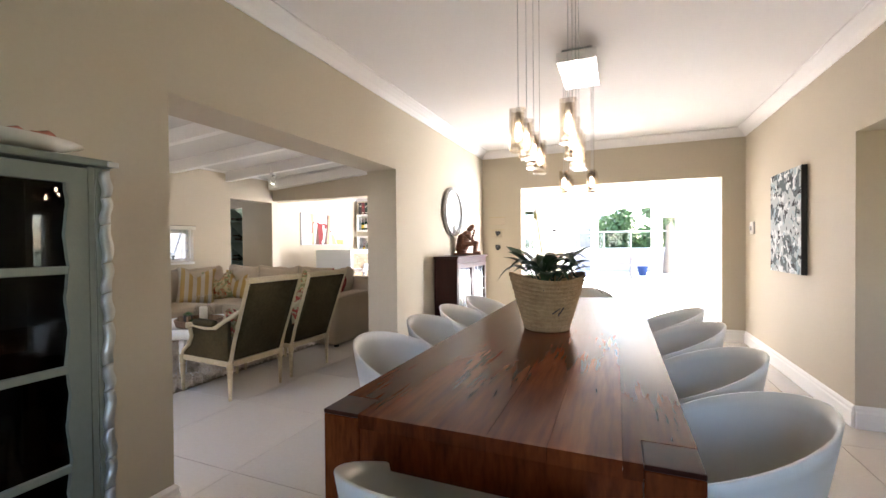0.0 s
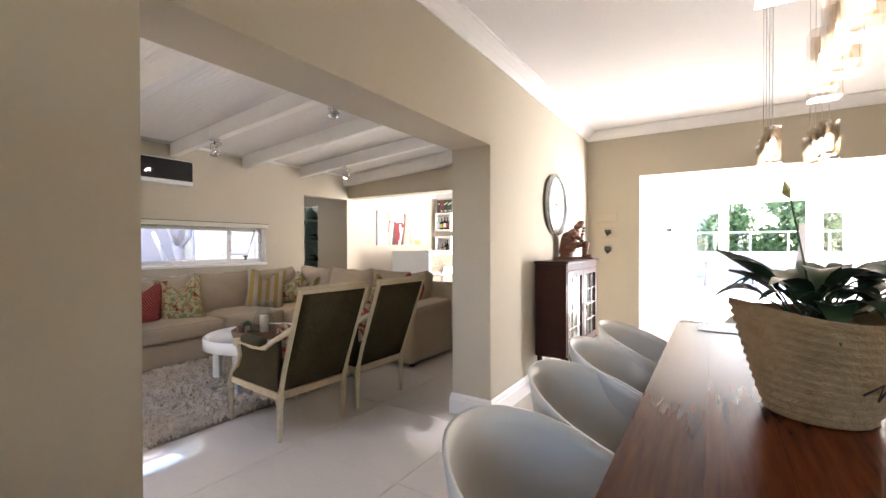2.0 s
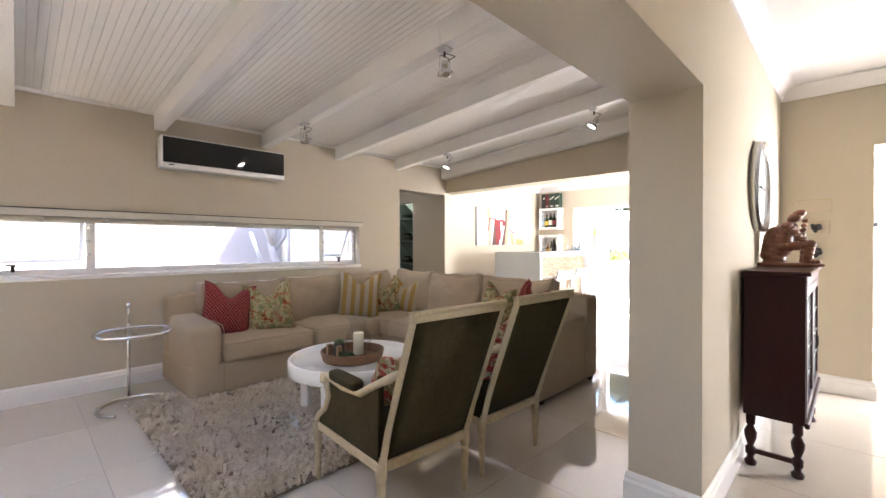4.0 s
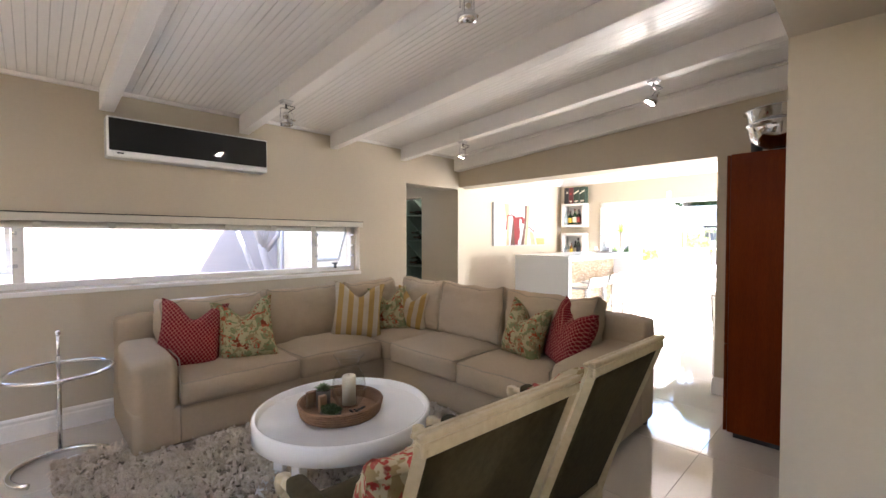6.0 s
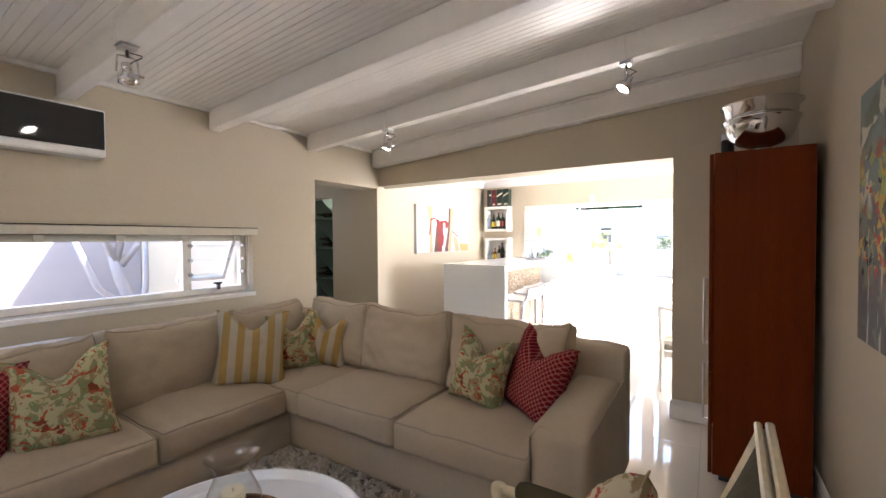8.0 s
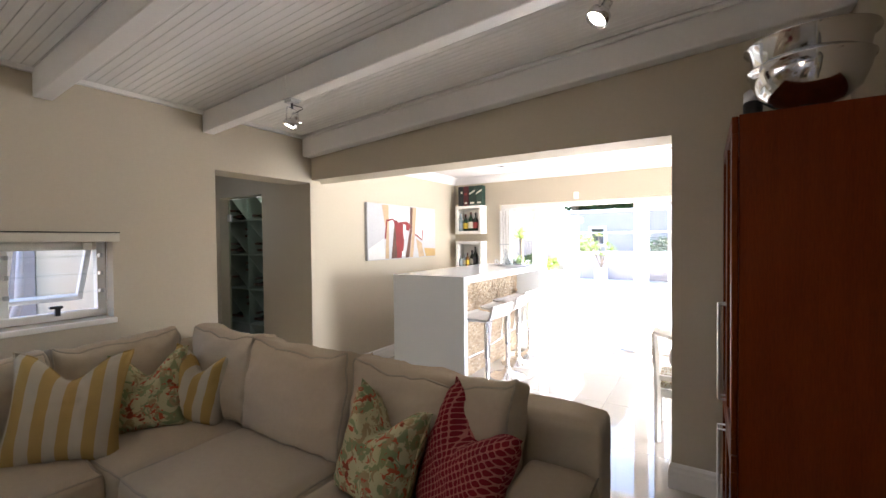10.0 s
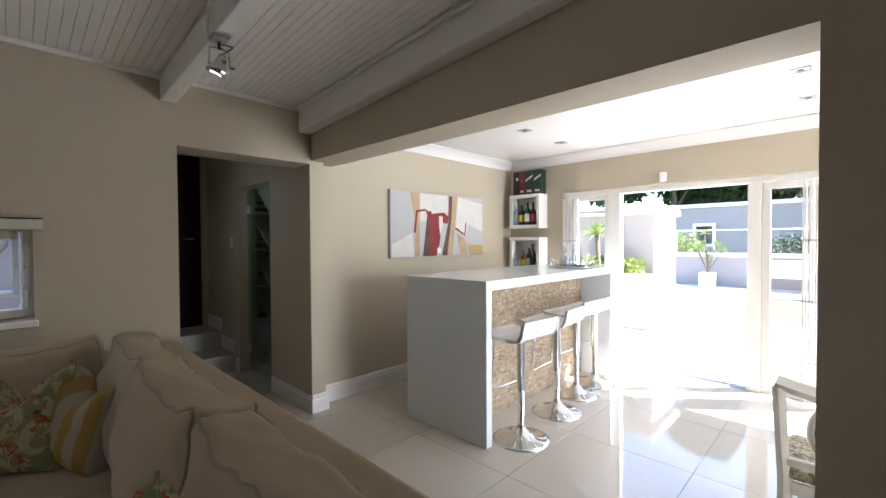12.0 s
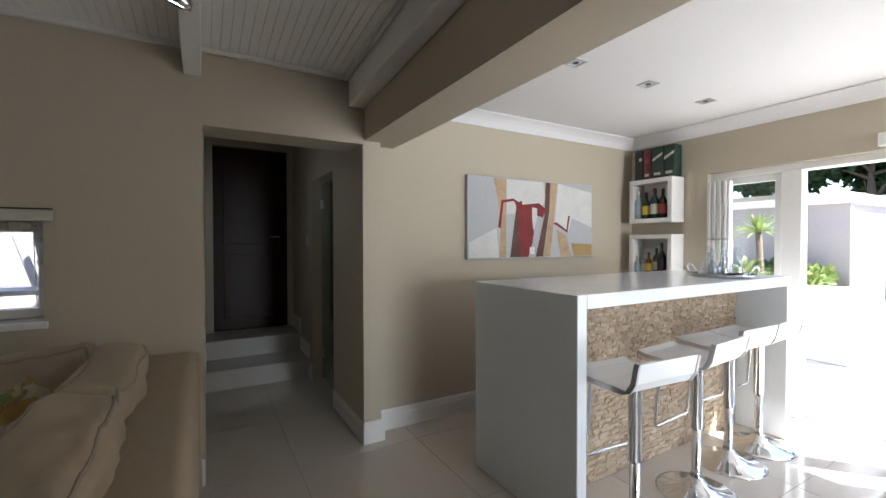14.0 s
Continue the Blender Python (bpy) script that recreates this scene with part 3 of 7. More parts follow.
M_TILE_STEP = mat("honed_porcelain", (0.50, 0.47, 0.43), 0.25, vary=0.04)
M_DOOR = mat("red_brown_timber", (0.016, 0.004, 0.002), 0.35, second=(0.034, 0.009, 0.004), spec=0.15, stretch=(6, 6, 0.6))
M_TINT = glass_mat("green_tinted_glass", (0.80, 0.88, 0.84), 0.0, 1.5, True)
M_RACK = mat("rack_paint", (0.34, 0.38, 0.36), 0.5)
M_BOTTLE = mat("dark_green_bottle", (0.012, 0.022, 0.012), 0.08)
M_CAP = mat("foil_cap", (0.10, 0.02, 0.02), 0.35, 0.5)
hall()


# ---- outside ----
def leaf_cloud(name, blobs, count, size, material, parent, seed=1, narrow=0.4):
    """Many small folded leaves scattered through soft clumps, as one mesh."""
    rng = np.random.default_rng(seed)
    vol = np.array([b[3] * b[4] * b[5] for b in blobs])
    pick = rng.choice(len(blobs), count, p=vol / vol.sum())
    b = np.array(blobs)[pick]
    d = rng.normal(size=(count, 3))
    d /= np.linalg.norm(d, axis=1)[:, None]
    c = b[:, :3] + d * b[:, 3:6] * (rng.random((count, 1)) ** 0.4)
    a = rng.normal(size=(count, 3))
    a /= np.linalg.norm(a, axis=1)[:, None]
    s = np.cross(a, rng.normal(size=(count, 3)))
    s /= np.linalg.norm(s, axis=1)[:, None]
    L = size * (0.6 + 0.8 * rng.random((count, 1)))
    up = np.cross(a, s)
    v = np.stack([c, c + a * L * 0.5 + s * L * narrow + up * L * 0.12, c + a * L, c + a * L * 0.5 - s * L * narrow + up * L * 0.12], 1).reshape(-1, 3)
    me = bpy.data.meshes.new(name)
    i = np.arange(count) * 4
    faces = np.concatenate([np.stack([i, i + 1, i + 2], 1), np.stack([i, i + 2, i + 3], 1)])
    me.from_pydata(v.tolist(), [], faces.tolist())
    me.materials.append(material)
    ob = new(name, me)
    ob.parent = parent
    return ob


def tree(x, y, h, r, seed, label, material, count=9000, leaf=0.16):
    t = thing("tree", label, "tree", at=(x, y, 0))
    rng = random.Random(seed)
    bm = tube([(0, 0, -0.1), (0.1, 0.05, h * 0.25), (0.0, 0.12, h * 0.5), (0.1, 0.0, h * 0.8)], 0.16, 8, taper=[1.3, 0.9, 0.6, 0.2])
    blobs = []
    for k in range(9):
        a, z0 = rng.uniform(0, 6.28), h * rng.uniform(0.3, 0.65)
        e = (math.cos(a) * r * rng.uniform(0.4, 0.9), math.sin(a) * r * rng.uniform(0.4, 0.9), z0 + h * rng.uniform(0.05, 0.35))
        tube([(0.05, 0.05, z0), (e[0] * 0.5, e[1] * 0.5, (z0 + e[2]) / 2 + 0.1), e], 0.06, 6, bm=bm, taper=[1, 0.6, 0.2])
        blobs.append((*e, r * rng.uniform(0.3, 0.55), r * rng.uniform(0.3, 0.55), h * rng.uniform(0.10, 0.2)))
    part("trunk", bm, M_BARK, t, smooth=True)
    leaf_cloud("crown", blobs, count, leaf, material, t, seed)
    return t


part("ground", boxes((-400, 400, YF + 0.251, 400, -0.3, -0.02), (-400, 400, -400, YS - 0.251, -0.3, -0.02), (-400, -9.301, YS - 0.25, YF + 0.25, -0.3, -0.02),
                     (3.701, 400, YS - 0.25, YF + 0.25, -0.3, -0.02), (-9.3, 3.7, YS - 0.25, YF + 0.25, -0.3, -0.02)), M_SOIL, kind="structure")
part("pavement", boxes((-8.5, 8.0, YF + 0.252, 13.2, -0.02, -0.004), (-8.5, -4.4, 13.2, 19.0, -0.02, -0.004), (-1.2, 8.0, 13.2, 19.0, -0.02, -0.004),
                       (-4.4, -1.2, 16.6, 19.0, -0.02, -0.004), (-9.2, XW - 0.281, YS, 4.92, -0.02, -0.004)), M_PAVE, kind="structure")
M_WATER = mat("pool_water", (0.12, 0.42, 0.52), 0.05, vary=0.1, bump=0.2, bump_scale=6)
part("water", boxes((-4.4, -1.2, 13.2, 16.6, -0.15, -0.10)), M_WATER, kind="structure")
part("pool_coping", boxes((-4.6, -1.0, 12.95, 13.2, -0.003, 0.03), (-4.6, -1.0, 16.6, 16.85, -0.003, 0.03), (-4.6, -4.4, 13.2, 16.6, -0.003, 0.03),
                          (-1.2, -1.0, 13.2, 16.6, -0.003, 0.03), bevel=0.006), M_WHITE, kind="structure")


M_OPENING_SHADE = mat("opening_shade_grey", (0.06, 0.06, 0.07), 0.6)


def garden_walls():
    w = thing("outbuilding", "mauve rendered garden outbuilding with a white coping", "wall")
    part("wall", boxes((-8.2, -5.17, 11.64, 12.95, 0, 1.78)), M_WALL_OUT, w)
    part("coping", boxes((-8.25, -5.10, 11.58, 13.01, 1.781, 1.90), bevel=0.015), M_WHITE, w)
    part("corner_pier", boxes((-5.17, -5.14, 11.64, 11.75, 0, 1.78)), M_WALL_OUT, w)
    w = thing("planting_bed", "raised white-walled planting bed at the foot of the mauve outbuilding", "planting bed")
    part("bed_wall", boxes((-7.4, -4.95, 11.12, 11.24, 0, 0.84), (-5.07, -4.95, 11.241, 11.57, 0, 0.84), bevel=0.01), M_WHITE, w)
    part("soil", boxes((-7.4, -5.071, 11.241, 11.57, 0, 0.80)), M_SOIL, w)
    w = thing("boundary_wall", "tall mauve boundary wall with a white coping and a small white-framed window", "wall")
    part("wall", wall_data(), M_WALL_OUT, w)
    part("coping", boxes((-9.5, 0.4, 21.93, 22.37, 2.521, 2.66), bevel=0.015), M_WHITE, w)
    frame_rect("opening_frame", "y", 21.93, 0.06, -7.02, -6.30, 1.1, 1.95, 0.10, M_WHITE, w)
    # Dark backing added to hide the sky and paint the opening's shaded inside.
    part("shutter_panel", boxes((-6.915, -6.405, 22.2, 22.23, 1.205, 1.845)), M_OPENING_SHADE, w, "dark sheet for the shade inside the opening")
    w = thing("low_wall", "low mauve terrace wall with a thick white coping", "wall")
    part("wall", boxes((-7.0, 8.0, 18.9, 19.1, 0, 0.85)), M_WALL_OUT, w)
    part("coping", boxes((-7.05, 8.0, 18.82, 19.2, 0.851, 0.96), bevel=0.012), M_WHITE, w)
    f = thing("balustrade", "pale steel and glass balustrade on the terrace wall", "railing")
    for k in range(15):
        x = -6.8 + k * 1.03
        part("post", boxes((x, x + 0.04, 18.98, 19.02, 0.961, 1.62), bevel=0.004), M_WHITE, f)
        if k < 14 and x < 0:
            part("pane", boxes((x + 0.05, x + 1.02, 18.995, 19.005, 1.0, 1.58)), M_PANE, f).visible_shadow = False
    part("top_rail", boxes((-6.8, 7.66, 18.975, 19.025, 1.621, 1.66), bevel=0.005), M_WHITE, f)


def wall_data():
    ob = wall_grid("tmp", "y", 22.0, 22.3, -9.5, 0.4, 0, 2.52, [(-6.92, -6.40, 1.2, 1.85)], M_WALL_OUT)
    bm = bmesh.new()
    bm.from_mesh(ob.data)
    bpy.data.objects.remove(ob)
    return bm


garden_walls()


def rosette(x, y, z, r, seed, label, stem=0.0, pot=None, material=None):
    """A plant of long arching pointed leaves."""
    t = thing("spiky_plant", label, "plant", at=(x, y, z))
    rng = random.Random(seed)
    if stem:
        part("stem", tube([(0, 0, 0), (0.03, 0.02, stem * 0.5), (0, 0, stem)], 0.035, 8), M_BARK, t, smooth=True)
    bm = bmesh.new()
    for k in range(38):
        a, lift, L = rng.uniform(0, 6.28), rng.uniform(0.1, 1.35), r * rng.uniform(0.75, 1.1)
        prev, w = None, r * 0.07
        for s in range(5):
            u = s / 4
            hr, hz = L * u * math.cos(lift), L * u * math.sin(lift) - L * 0.35 * u * u
            c = Vector((hr * math.cos(a), hr * math.sin(a), stem + hz))
            side = Vector((-math.sin(a), math.cos(a), 0)) * w * (1 - u ** 2 + 0.02)
            ring = (bm.verts.new(c - side), bm.verts.new(c + Vector((0, 0, -w * 0.3))), bm.verts.new(c + side))
            if prev:
                bm.faces.new((prev[0], prev[1], ring[1], ring[0]))
                bm.faces.new((prev[1], prev[2], ring[2], ring[1]))
            prev = ring
    part("leaves", bm, material or M_YUCCA, t)
    return t


M_YUCCA = mat("bright_yucca_leaf", (0.16, 0.25, 0.06), 0.5, second=(0.38, 0.42, 0.13), mix_scale=5)
rosette(-5.72, 10.85, 0, 0.36, 1, "tall bright green yucca in the bed beyond the patio doors", 1.45)
rosette(-5.80, 10.75, 0, 0.34, 2, "leafy green yucca low in the garden bed", 0.95)
rosette(-5.35, 11.2, 0, 0.24, 3, "yellow-green bromeliad in the garden bed", 0.80)


def frangipani():
    """Forking bare stems, each with a tuft of long leaves."""
    t = rosette(-5.8, 18.4, 0.41, 0.26, 4, "forked frangipani with yellow-green leaf tufts in a white pot", 0.45)
    for k, (dx, dy, dz) in enumerate(((-0.42, 0.1, 0.98), (-0.22, -0.1, 0.70), (0.34, 0.0, 0.62), (0.18, 0.15, 0.78), (-0.1, 0.1, 1.12))):
        part("branch", tube([(0, 0, 0.05), (dx * 0.45, dy * 0.5, dz * 0.45), (dx, dy, dz)], 0.015, 6), M_BARK, t, smooth=True)
        q = rosette(0, 0, 0, 0.27, 20 + k, "tuft", 0.0)
        tuft = q.children[0]
        tuft.parent, tuft.name, tuft.location = t, "leaf_tuft", (dx, dy, dz)
        bpy.data.objects.remove(q)


frangipani()


def bushes():
    for k, (x, y, z, s) in enumerate([(-5.42, 11.38, 0.90, 0.16), (-5.80, 11.36, 0.95, 0.18), (-6.8, 20.2, 1.0, 0.6), (-4.2, 20.5, 1.0, 0.7), (-7.2, 19.6, 1.3, 0.5)]):
        b = thing("shrub", "small grey-green garden shrub" if k % 2 else "round yellow-green garden shrub", "shrub", at=(x, y, 0))
        part("stem", tube([(0, 0, 0), (0.02, 0, z)], 0.03, 6), M_BARK, b)
        leaf_cloud("foliage", [(0, 0, z, s, s, s * 0.7), (s * 0.4, 0.1, z + s * 0.2, s * 0.6, s * 0.6, s * 0.5)], 700, 0.09, M_YUCCA if k % 2 == 0 else M_FOLIAGE, b, k)


bushes()
tree(-8.5, 25.0, 7.0, 3.4, 11, "large dark evergreen tree behind the boundary wall", M_FOLIAGE_DARK, 26000, 0.27)
tree(-3.6, 26.0, 7.5, 3.6, 12, "tall dark tree with glossy leaves behind the boundary wall", M_FOLIAGE_DARK, 26000, 0.27)
tree(-13.0, 24.0, 7.0, 3.4, 17, "dark evergreen tree behind the outbuilding", M_FOLIAGE_DARK, 24000, 0.27)
tree(1.7, 18.3, 5.6, 2.3, 13, "leafy tree with pale green leaves shading the terrace table", M_FOLIAGE, 12000, 0.15)
tree(4.3, 22.5, 4.6, 2.4, 14, "dense bright green tree beyond the terrace wall", M_FOLIAGE, 14000, 0.15)
tree(6.8, 21.0, 4.4, 2.2, 15, "leafy green tree at the side of the terrace", M_FOLIAGE, 14000, 0.15)
leaf_hedge = thing("hedge", "tall leafy green hedge along the terrace", "hedge", at=(3.0, 20.6, 0))
part("stems", tube([(-1.5, 0, 0), (-1.4, 0, 1.6)], 0.04, 6), M_BARK, leaf_hedge)
leaf_cloud("foliage", [(k * 0.9 - 3.6 + 0.2 * math.sin(k * 5), 0.2 * math.sin(k * 3), 1.3 + 0.35 * math.sin(k * 2.3), 0.6, 0.5, 1.1 + 0.3 * math.sin(k * 1.7)) for k in range(10)], 15000, 0.15, M_FOLIAGE, leaf_hedge, 5)


def patio_things():
    b = thing("picnic_table", "weathered pale timber picnic table on the terrace", "table", at=(-0.25, 16.0, 0))
    for k in range(4):
        part("plank", boxes((-0.8, 0.8, -0.3 + k * 0.15, -0.16 + k * 0.15, 0.67, 0.705), bevel=0.004), M_DECK, b)
    for y in (-0.7, 0.7):
        part("seat_plank", boxes((-0.8, 0.8, y - 0.13, y + 0.13, 0.42, 0.455), bevel=0.004), M_DECK, b)
    for x in (-0.6, 0.6):
        for s in (-1, 1):
            part("leg", tube([(x, s * 0.7, 0), (x, s * 0.15, 0.67)], 0.035, 6), M_DECK, b)
    p = thing("plant_pot", "dark blue glazed plant pot on the terrace", "pot", at=(0.75, 16.9, 0))
    part("pot", lathe([(0, 0), (0.12, 0), (0.18, 0.3), (0.19, 0.32), (0.165, 0.32), (0.15, 0.27), (0, 0.27)], 20), M_BLUE, p, smooth=True)
    part("soil", lathe([(0, 0.275), (0.15, 0.275)], 20), M_POT, p)
    p = thing("plant_pot", "square white planter by the terrace wall", "pot", at=(-5.8, 18.4, 0))
    part("pot", boxes((-0.19, 0.19, -0.19, 0.19, 0, 0.41), bevel=0.02), M_WHITE, p)
    b = thing("garden_bench", "reddish timber garden bench against the low mauve wall", "bench", at=(-3.9, 18.3, 0))
    part("seat", boxes((-0.6, 0.6, -0.25, 0.2, 0.36, 0.42), bevel=0.01), M_WHITE, b)
    part("backrest", boxes((-0.6, 0.6, 0.2, 0.25, 0.42, 0.8), bevel=0.01), M_WHITE, b)
    for x in (-0.5, 0.46):
        for y in (-0.2, 0.15):
            part("leg", boxes((x, x + 0.05, y, y + 0.05, 0, 0.359)), M_TERRA, b)


M_DECK = mat("weathered_deck_timber", (0.24, 0.19, 0.15), 0.8, vary=0.2)
M_BLUE = mat("dark_blue_glaze", (0.02, 0.04, 0.12), 0.2)
patio_things()


def side_yard():
    w = thing("garden_wall", "tall white sunlit garden wall behind the strip window", "wall")
    part("wall", boxes((-9.2, -9.0, -4.0, 4.92, 0, 2.6)), M_WALL_OUT, w)
    part("coping", boxes((-9.24, -8.96, -4.0, 4.92, 2.601, 2.68), bevel=0.01), M_WHITE, w)
    t = thing("bare_tree", "bare grey frangipani with thick forking branches outside the strip window", "tree", at=(-7.75, 4.35, 0))
    bm = tube([(0.25, 0.15, -0.1), (0.12, 0.0, 0.55), (0.0, -0.12, 1.05), (-0.02, -0.16, 1.25)], 0.06, 8, taper=[1.2, 1, 0.9, 0.8])
    for p in ([(0, -0.14, 1.2), (0.0, -0.25, 1.45), (0.0, -0.24, 1.8)], [(0, -0.14, 1.2), (0.0, -0.07, 1.5), (0.02, -0.1, 1.85)],
              [(0, -0.10, 1.15), (0.02, 0.05, 1.35), (0.0, 0.08, 1.7)], [(0.1, 0.0, 0.6), (0.0, -0.3, 0.95), (-0.05, -0.45, 1.4)],
              [(0.1, 0.0, 0.5), (-0.2, 0.2, 0.9), (-0.3, 0.25, 1.5)]):
        tube(p, 0.04, 8, bm=bm, taper=[1, 0.8, 0.6])
    part("branches", bm, M_BARKPALE, t, smooth=True)


M_BARKPALE = mat("pale_grey_bark", (0.36, 0.33, 0.33), 0.8, vary=0.15, bump=0.4, bump_scale=30)
side_yard()


# ---- floor tiles ----
def floor_tiles():
    base = part("floor", boxes((-9.2, 3.6, YS - 0.25, YF + 0.25, -0.015, -0.003)), M_GROUT, kind="structure")
    pitch, x0, y0, gap = 0.77, -1.984, 1.81, 0.0018
    me = bpy.data.meshes.new("tile")
    bm = bmesh.new()
    box(bm, gap, pitch - gap, gap, pitch - gap, -0.008, 0.0)
    bmesh.ops.delete(bm, geom=[f for f in bm.faces if f.normal.z < -0.5], context="FACES")
    bm.to_mesh(me)
    bm.free()
    me.materials.append(M_TILE)
    for i in range(-9, 7):
        for j in range(-5, 10):
            x, y = x0 + i * pitch, y0 + j * pitch
            if y > YF + 0.25 or x < -8.6 or (x < -6.9 and y < 4.3) or x > 3.3:
                continue
            ob = new("tile", me)
            ob.location, ob.parent = (x, y, 0), base


# ---- pattern materials ----
def pattern_base(name, rough=0.9):
    m = bpy.data.materials.new(name)
    m.use_nodes = True
    n, l = m.node_tree.nodes, m.node_tree.links
    b = n["Principled BSDF"]
    b.inputs["Roughness"].default_value, b.inputs["Specular IOR Level"].default_value = rough, 0.15
    tc = n.new("ShaderNodeTexCoord")
    bt, bn = n.new("ShaderNodeTexNoise"), n.new("ShaderNodeBump")
    bt.inputs["Scale"].default_value = 300
    bn.inputs["Strength"].default_value, bn.inputs["Distance"].default_value = 0.25, 0.01
    l.new(tc.outputs["Object"], bt.inputs[0])
    l.new(bt.outputs[0], bn.inputs["Height"])
    l.new(bn.outputs[0], b.inputs["Normal"])
    return m, n, l, b, tc


def layer(n, l, under, over, fac):
    c = n.new("ShaderNodeMix")
    c.data_type = "RGBA"
    for sock, v in ((c.inputs[6], under), (c.inputs[7], over)):
        if isinstance(v, tuple):
            sock.default_value = (*v, 1)
        else:
            l.new(v, sock)
    l.new(fac, c.inputs[0])
    return c.outputs[2]


def math_node(n, l, op, a, b=None):
    k = n.new("ShaderNodeMath")
    k.operation = op
    for s, v in zip(k.inputs, (a, b)):
        if v is None:
            continue
        if isinstance(v, (int, float)):
            s.default_value = v
        else:
            l.new(v, s)
    return k.outputs[0]


def noise_mask(n, l, tc, scale, lo, hi=None, detail=3, offset=0.0, dist=0.0):
    mp, t = n.new("ShaderNodeMapping"), n.new("ShaderNodeTexNoise")
    mp.inputs["Location"].default_value = (offset, offset * 0.7, offset * 1.3)
    l.new(tc.outputs["Object"], mp.inputs[0])
    l.new(mp.outputs[0], t.inputs[0])
    t.inputs["Scale"].default_value, t.inputs["Detail"].default_value, t.inputs["Distortion"].default_value = scale, detail, dist
    r = n.new("ShaderNodeMapRange")
    r.inputs["From Min"].default_value, r.inputs["From Max"].default_value = lo, hi or lo + 0.02
    l.new(t.outputs[0], r.inputs[0])
    return r.outputs[0]


def stripes_mat():
    m, n, l, b, tc = pattern_base("yellow_striped_linen")
    s = n.new("ShaderNodeSeparateXYZ")
    l.new(tc.outputs["Object"], s.inputs[0])
    w = math_node(n, l, "GREATER_THAN", math_node(n, l, "SINE", math_node(n, l, "MULTIPLY", s.outputs[0], 2 * math.pi / 0.092)), 0.0)
    l.new(layer(n, l, (0.42, 0.36, 0.27), (0.36, 0.24, 0.08), w), b.inputs["Base Color"])
    return m


def floral_mat(name, ground, reds, greens, scale=9):
    m, n, l, b, tc = pattern_base(name)
    c = layer(n, l, ground, greens, noise_mask(n, l, tc, scale * 1.6, 0.53, offset=3, dist=2.2))
    c = layer(n, l, c, (0.29, 0.22, 0.11), noise_mask(n, l, tc, scale * 3, 0.56, offset=9, dist=1.2))
    c = layer(n, l, c, reds, noise_mask(n, l, tc, scale * 3.2, 0.585, offset=17, dist=1.6))
    c = layer(n, l, c, tuple(x * 0.55 for x in reds), noise_mask(n, l, tc, scale * 1.5, 0.635, offset=23))
    l.new(c, b.inputs["Base Color"])
    return m


def honeycomb_mat():
    m, n, l, b, tc = pattern_base("red_honeycomb_weave")
    s = n.new("ShaderNodeSeparateXYZ")
    l.new(tc.outputs["Object"], s.inputs[0])
    px, pz = 0.026, 0.030
    u, v = math_node(n, l, "DIVIDE", s.outputs[0], px), math_node(n, l, "DIVIDE", s.outputs[2], pz)

    def dots(du):
        a = math_node(n, l, "COSINE", math_node(n, l, "MULTIPLY", math_node(n, l, "ADD", u, du), 2 * math.pi))
        c = math_node(n, l, "COSINE", math_node(n, l, "MULTIPLY", math_node(n, l, "ADD", v, du), 2 * math.pi))
        return math_node(n, l, "ADD", a, c)
    f = math_node(n, l, "GREATER_THAN", math_node(n, l, "MAXIMUM", dots(0.0), dots(0.5)), 0.50)
    l.new(layer(n, l, (0.34, 0.12, 0.095), (0.17, 0.010, 0.016), f), b.inputs["Base Color"])
    return m


M_STRIPE = stripes_mat()
M_FLORAL = floral_mat("floral_cotton", (0.42, 0.38, 0.22), (0.36, 0.08, 0.035), (0.20, 0.23, 0.11), 6.5)
M_FLORAL_RED = floral_mat("red_floral_cotton", (0.46, 0.39, 0.26), (0.36, 0.05, 0.04), (0.40, 0.09, 0.07), 3.6)
M_HONEY = honeycomb_mat()


def canvas_mat(name, bands):
    """A painted canvas: broad soft patches of colour, layer on layer. bands: colour, scale, threshold, offset."""
    m, n, l, b, tc = pattern_base(name, 0.7)
    c = bands[0][0]
    for col, sc, lo, off in bands[1:]:
        c = layer(n, l, c, col, noise_mask(n, l, tc, sc, lo, lo + 0.015, 2, off, 0.6))
    l.new(c, b.inputs["Base Color"])
    return m


# ---- soft things ----
def seat_cushion(name, x0, x1, y0, y1, z0, z1, parent, seed):
    sx, sy, sz = x1 - x0, y1 - y0, z1 - z0
    c = ((x0 + x1) / 2, (y0 + y1) / 2, (z0 + z1) / 2)
    loops = []
    p = part(name, soft_box(sx, sy, sz, 0.035, (0.012, 0.012, 0.034), 18, 0.008, seed, at=c, seams=("z", loops)), M_SOFA, parent, smooth=True)
    for loop in loops:
        part("piping", tube(loop, 0.0055, 6, True), M_PIPING, p, smooth=True)
    return p


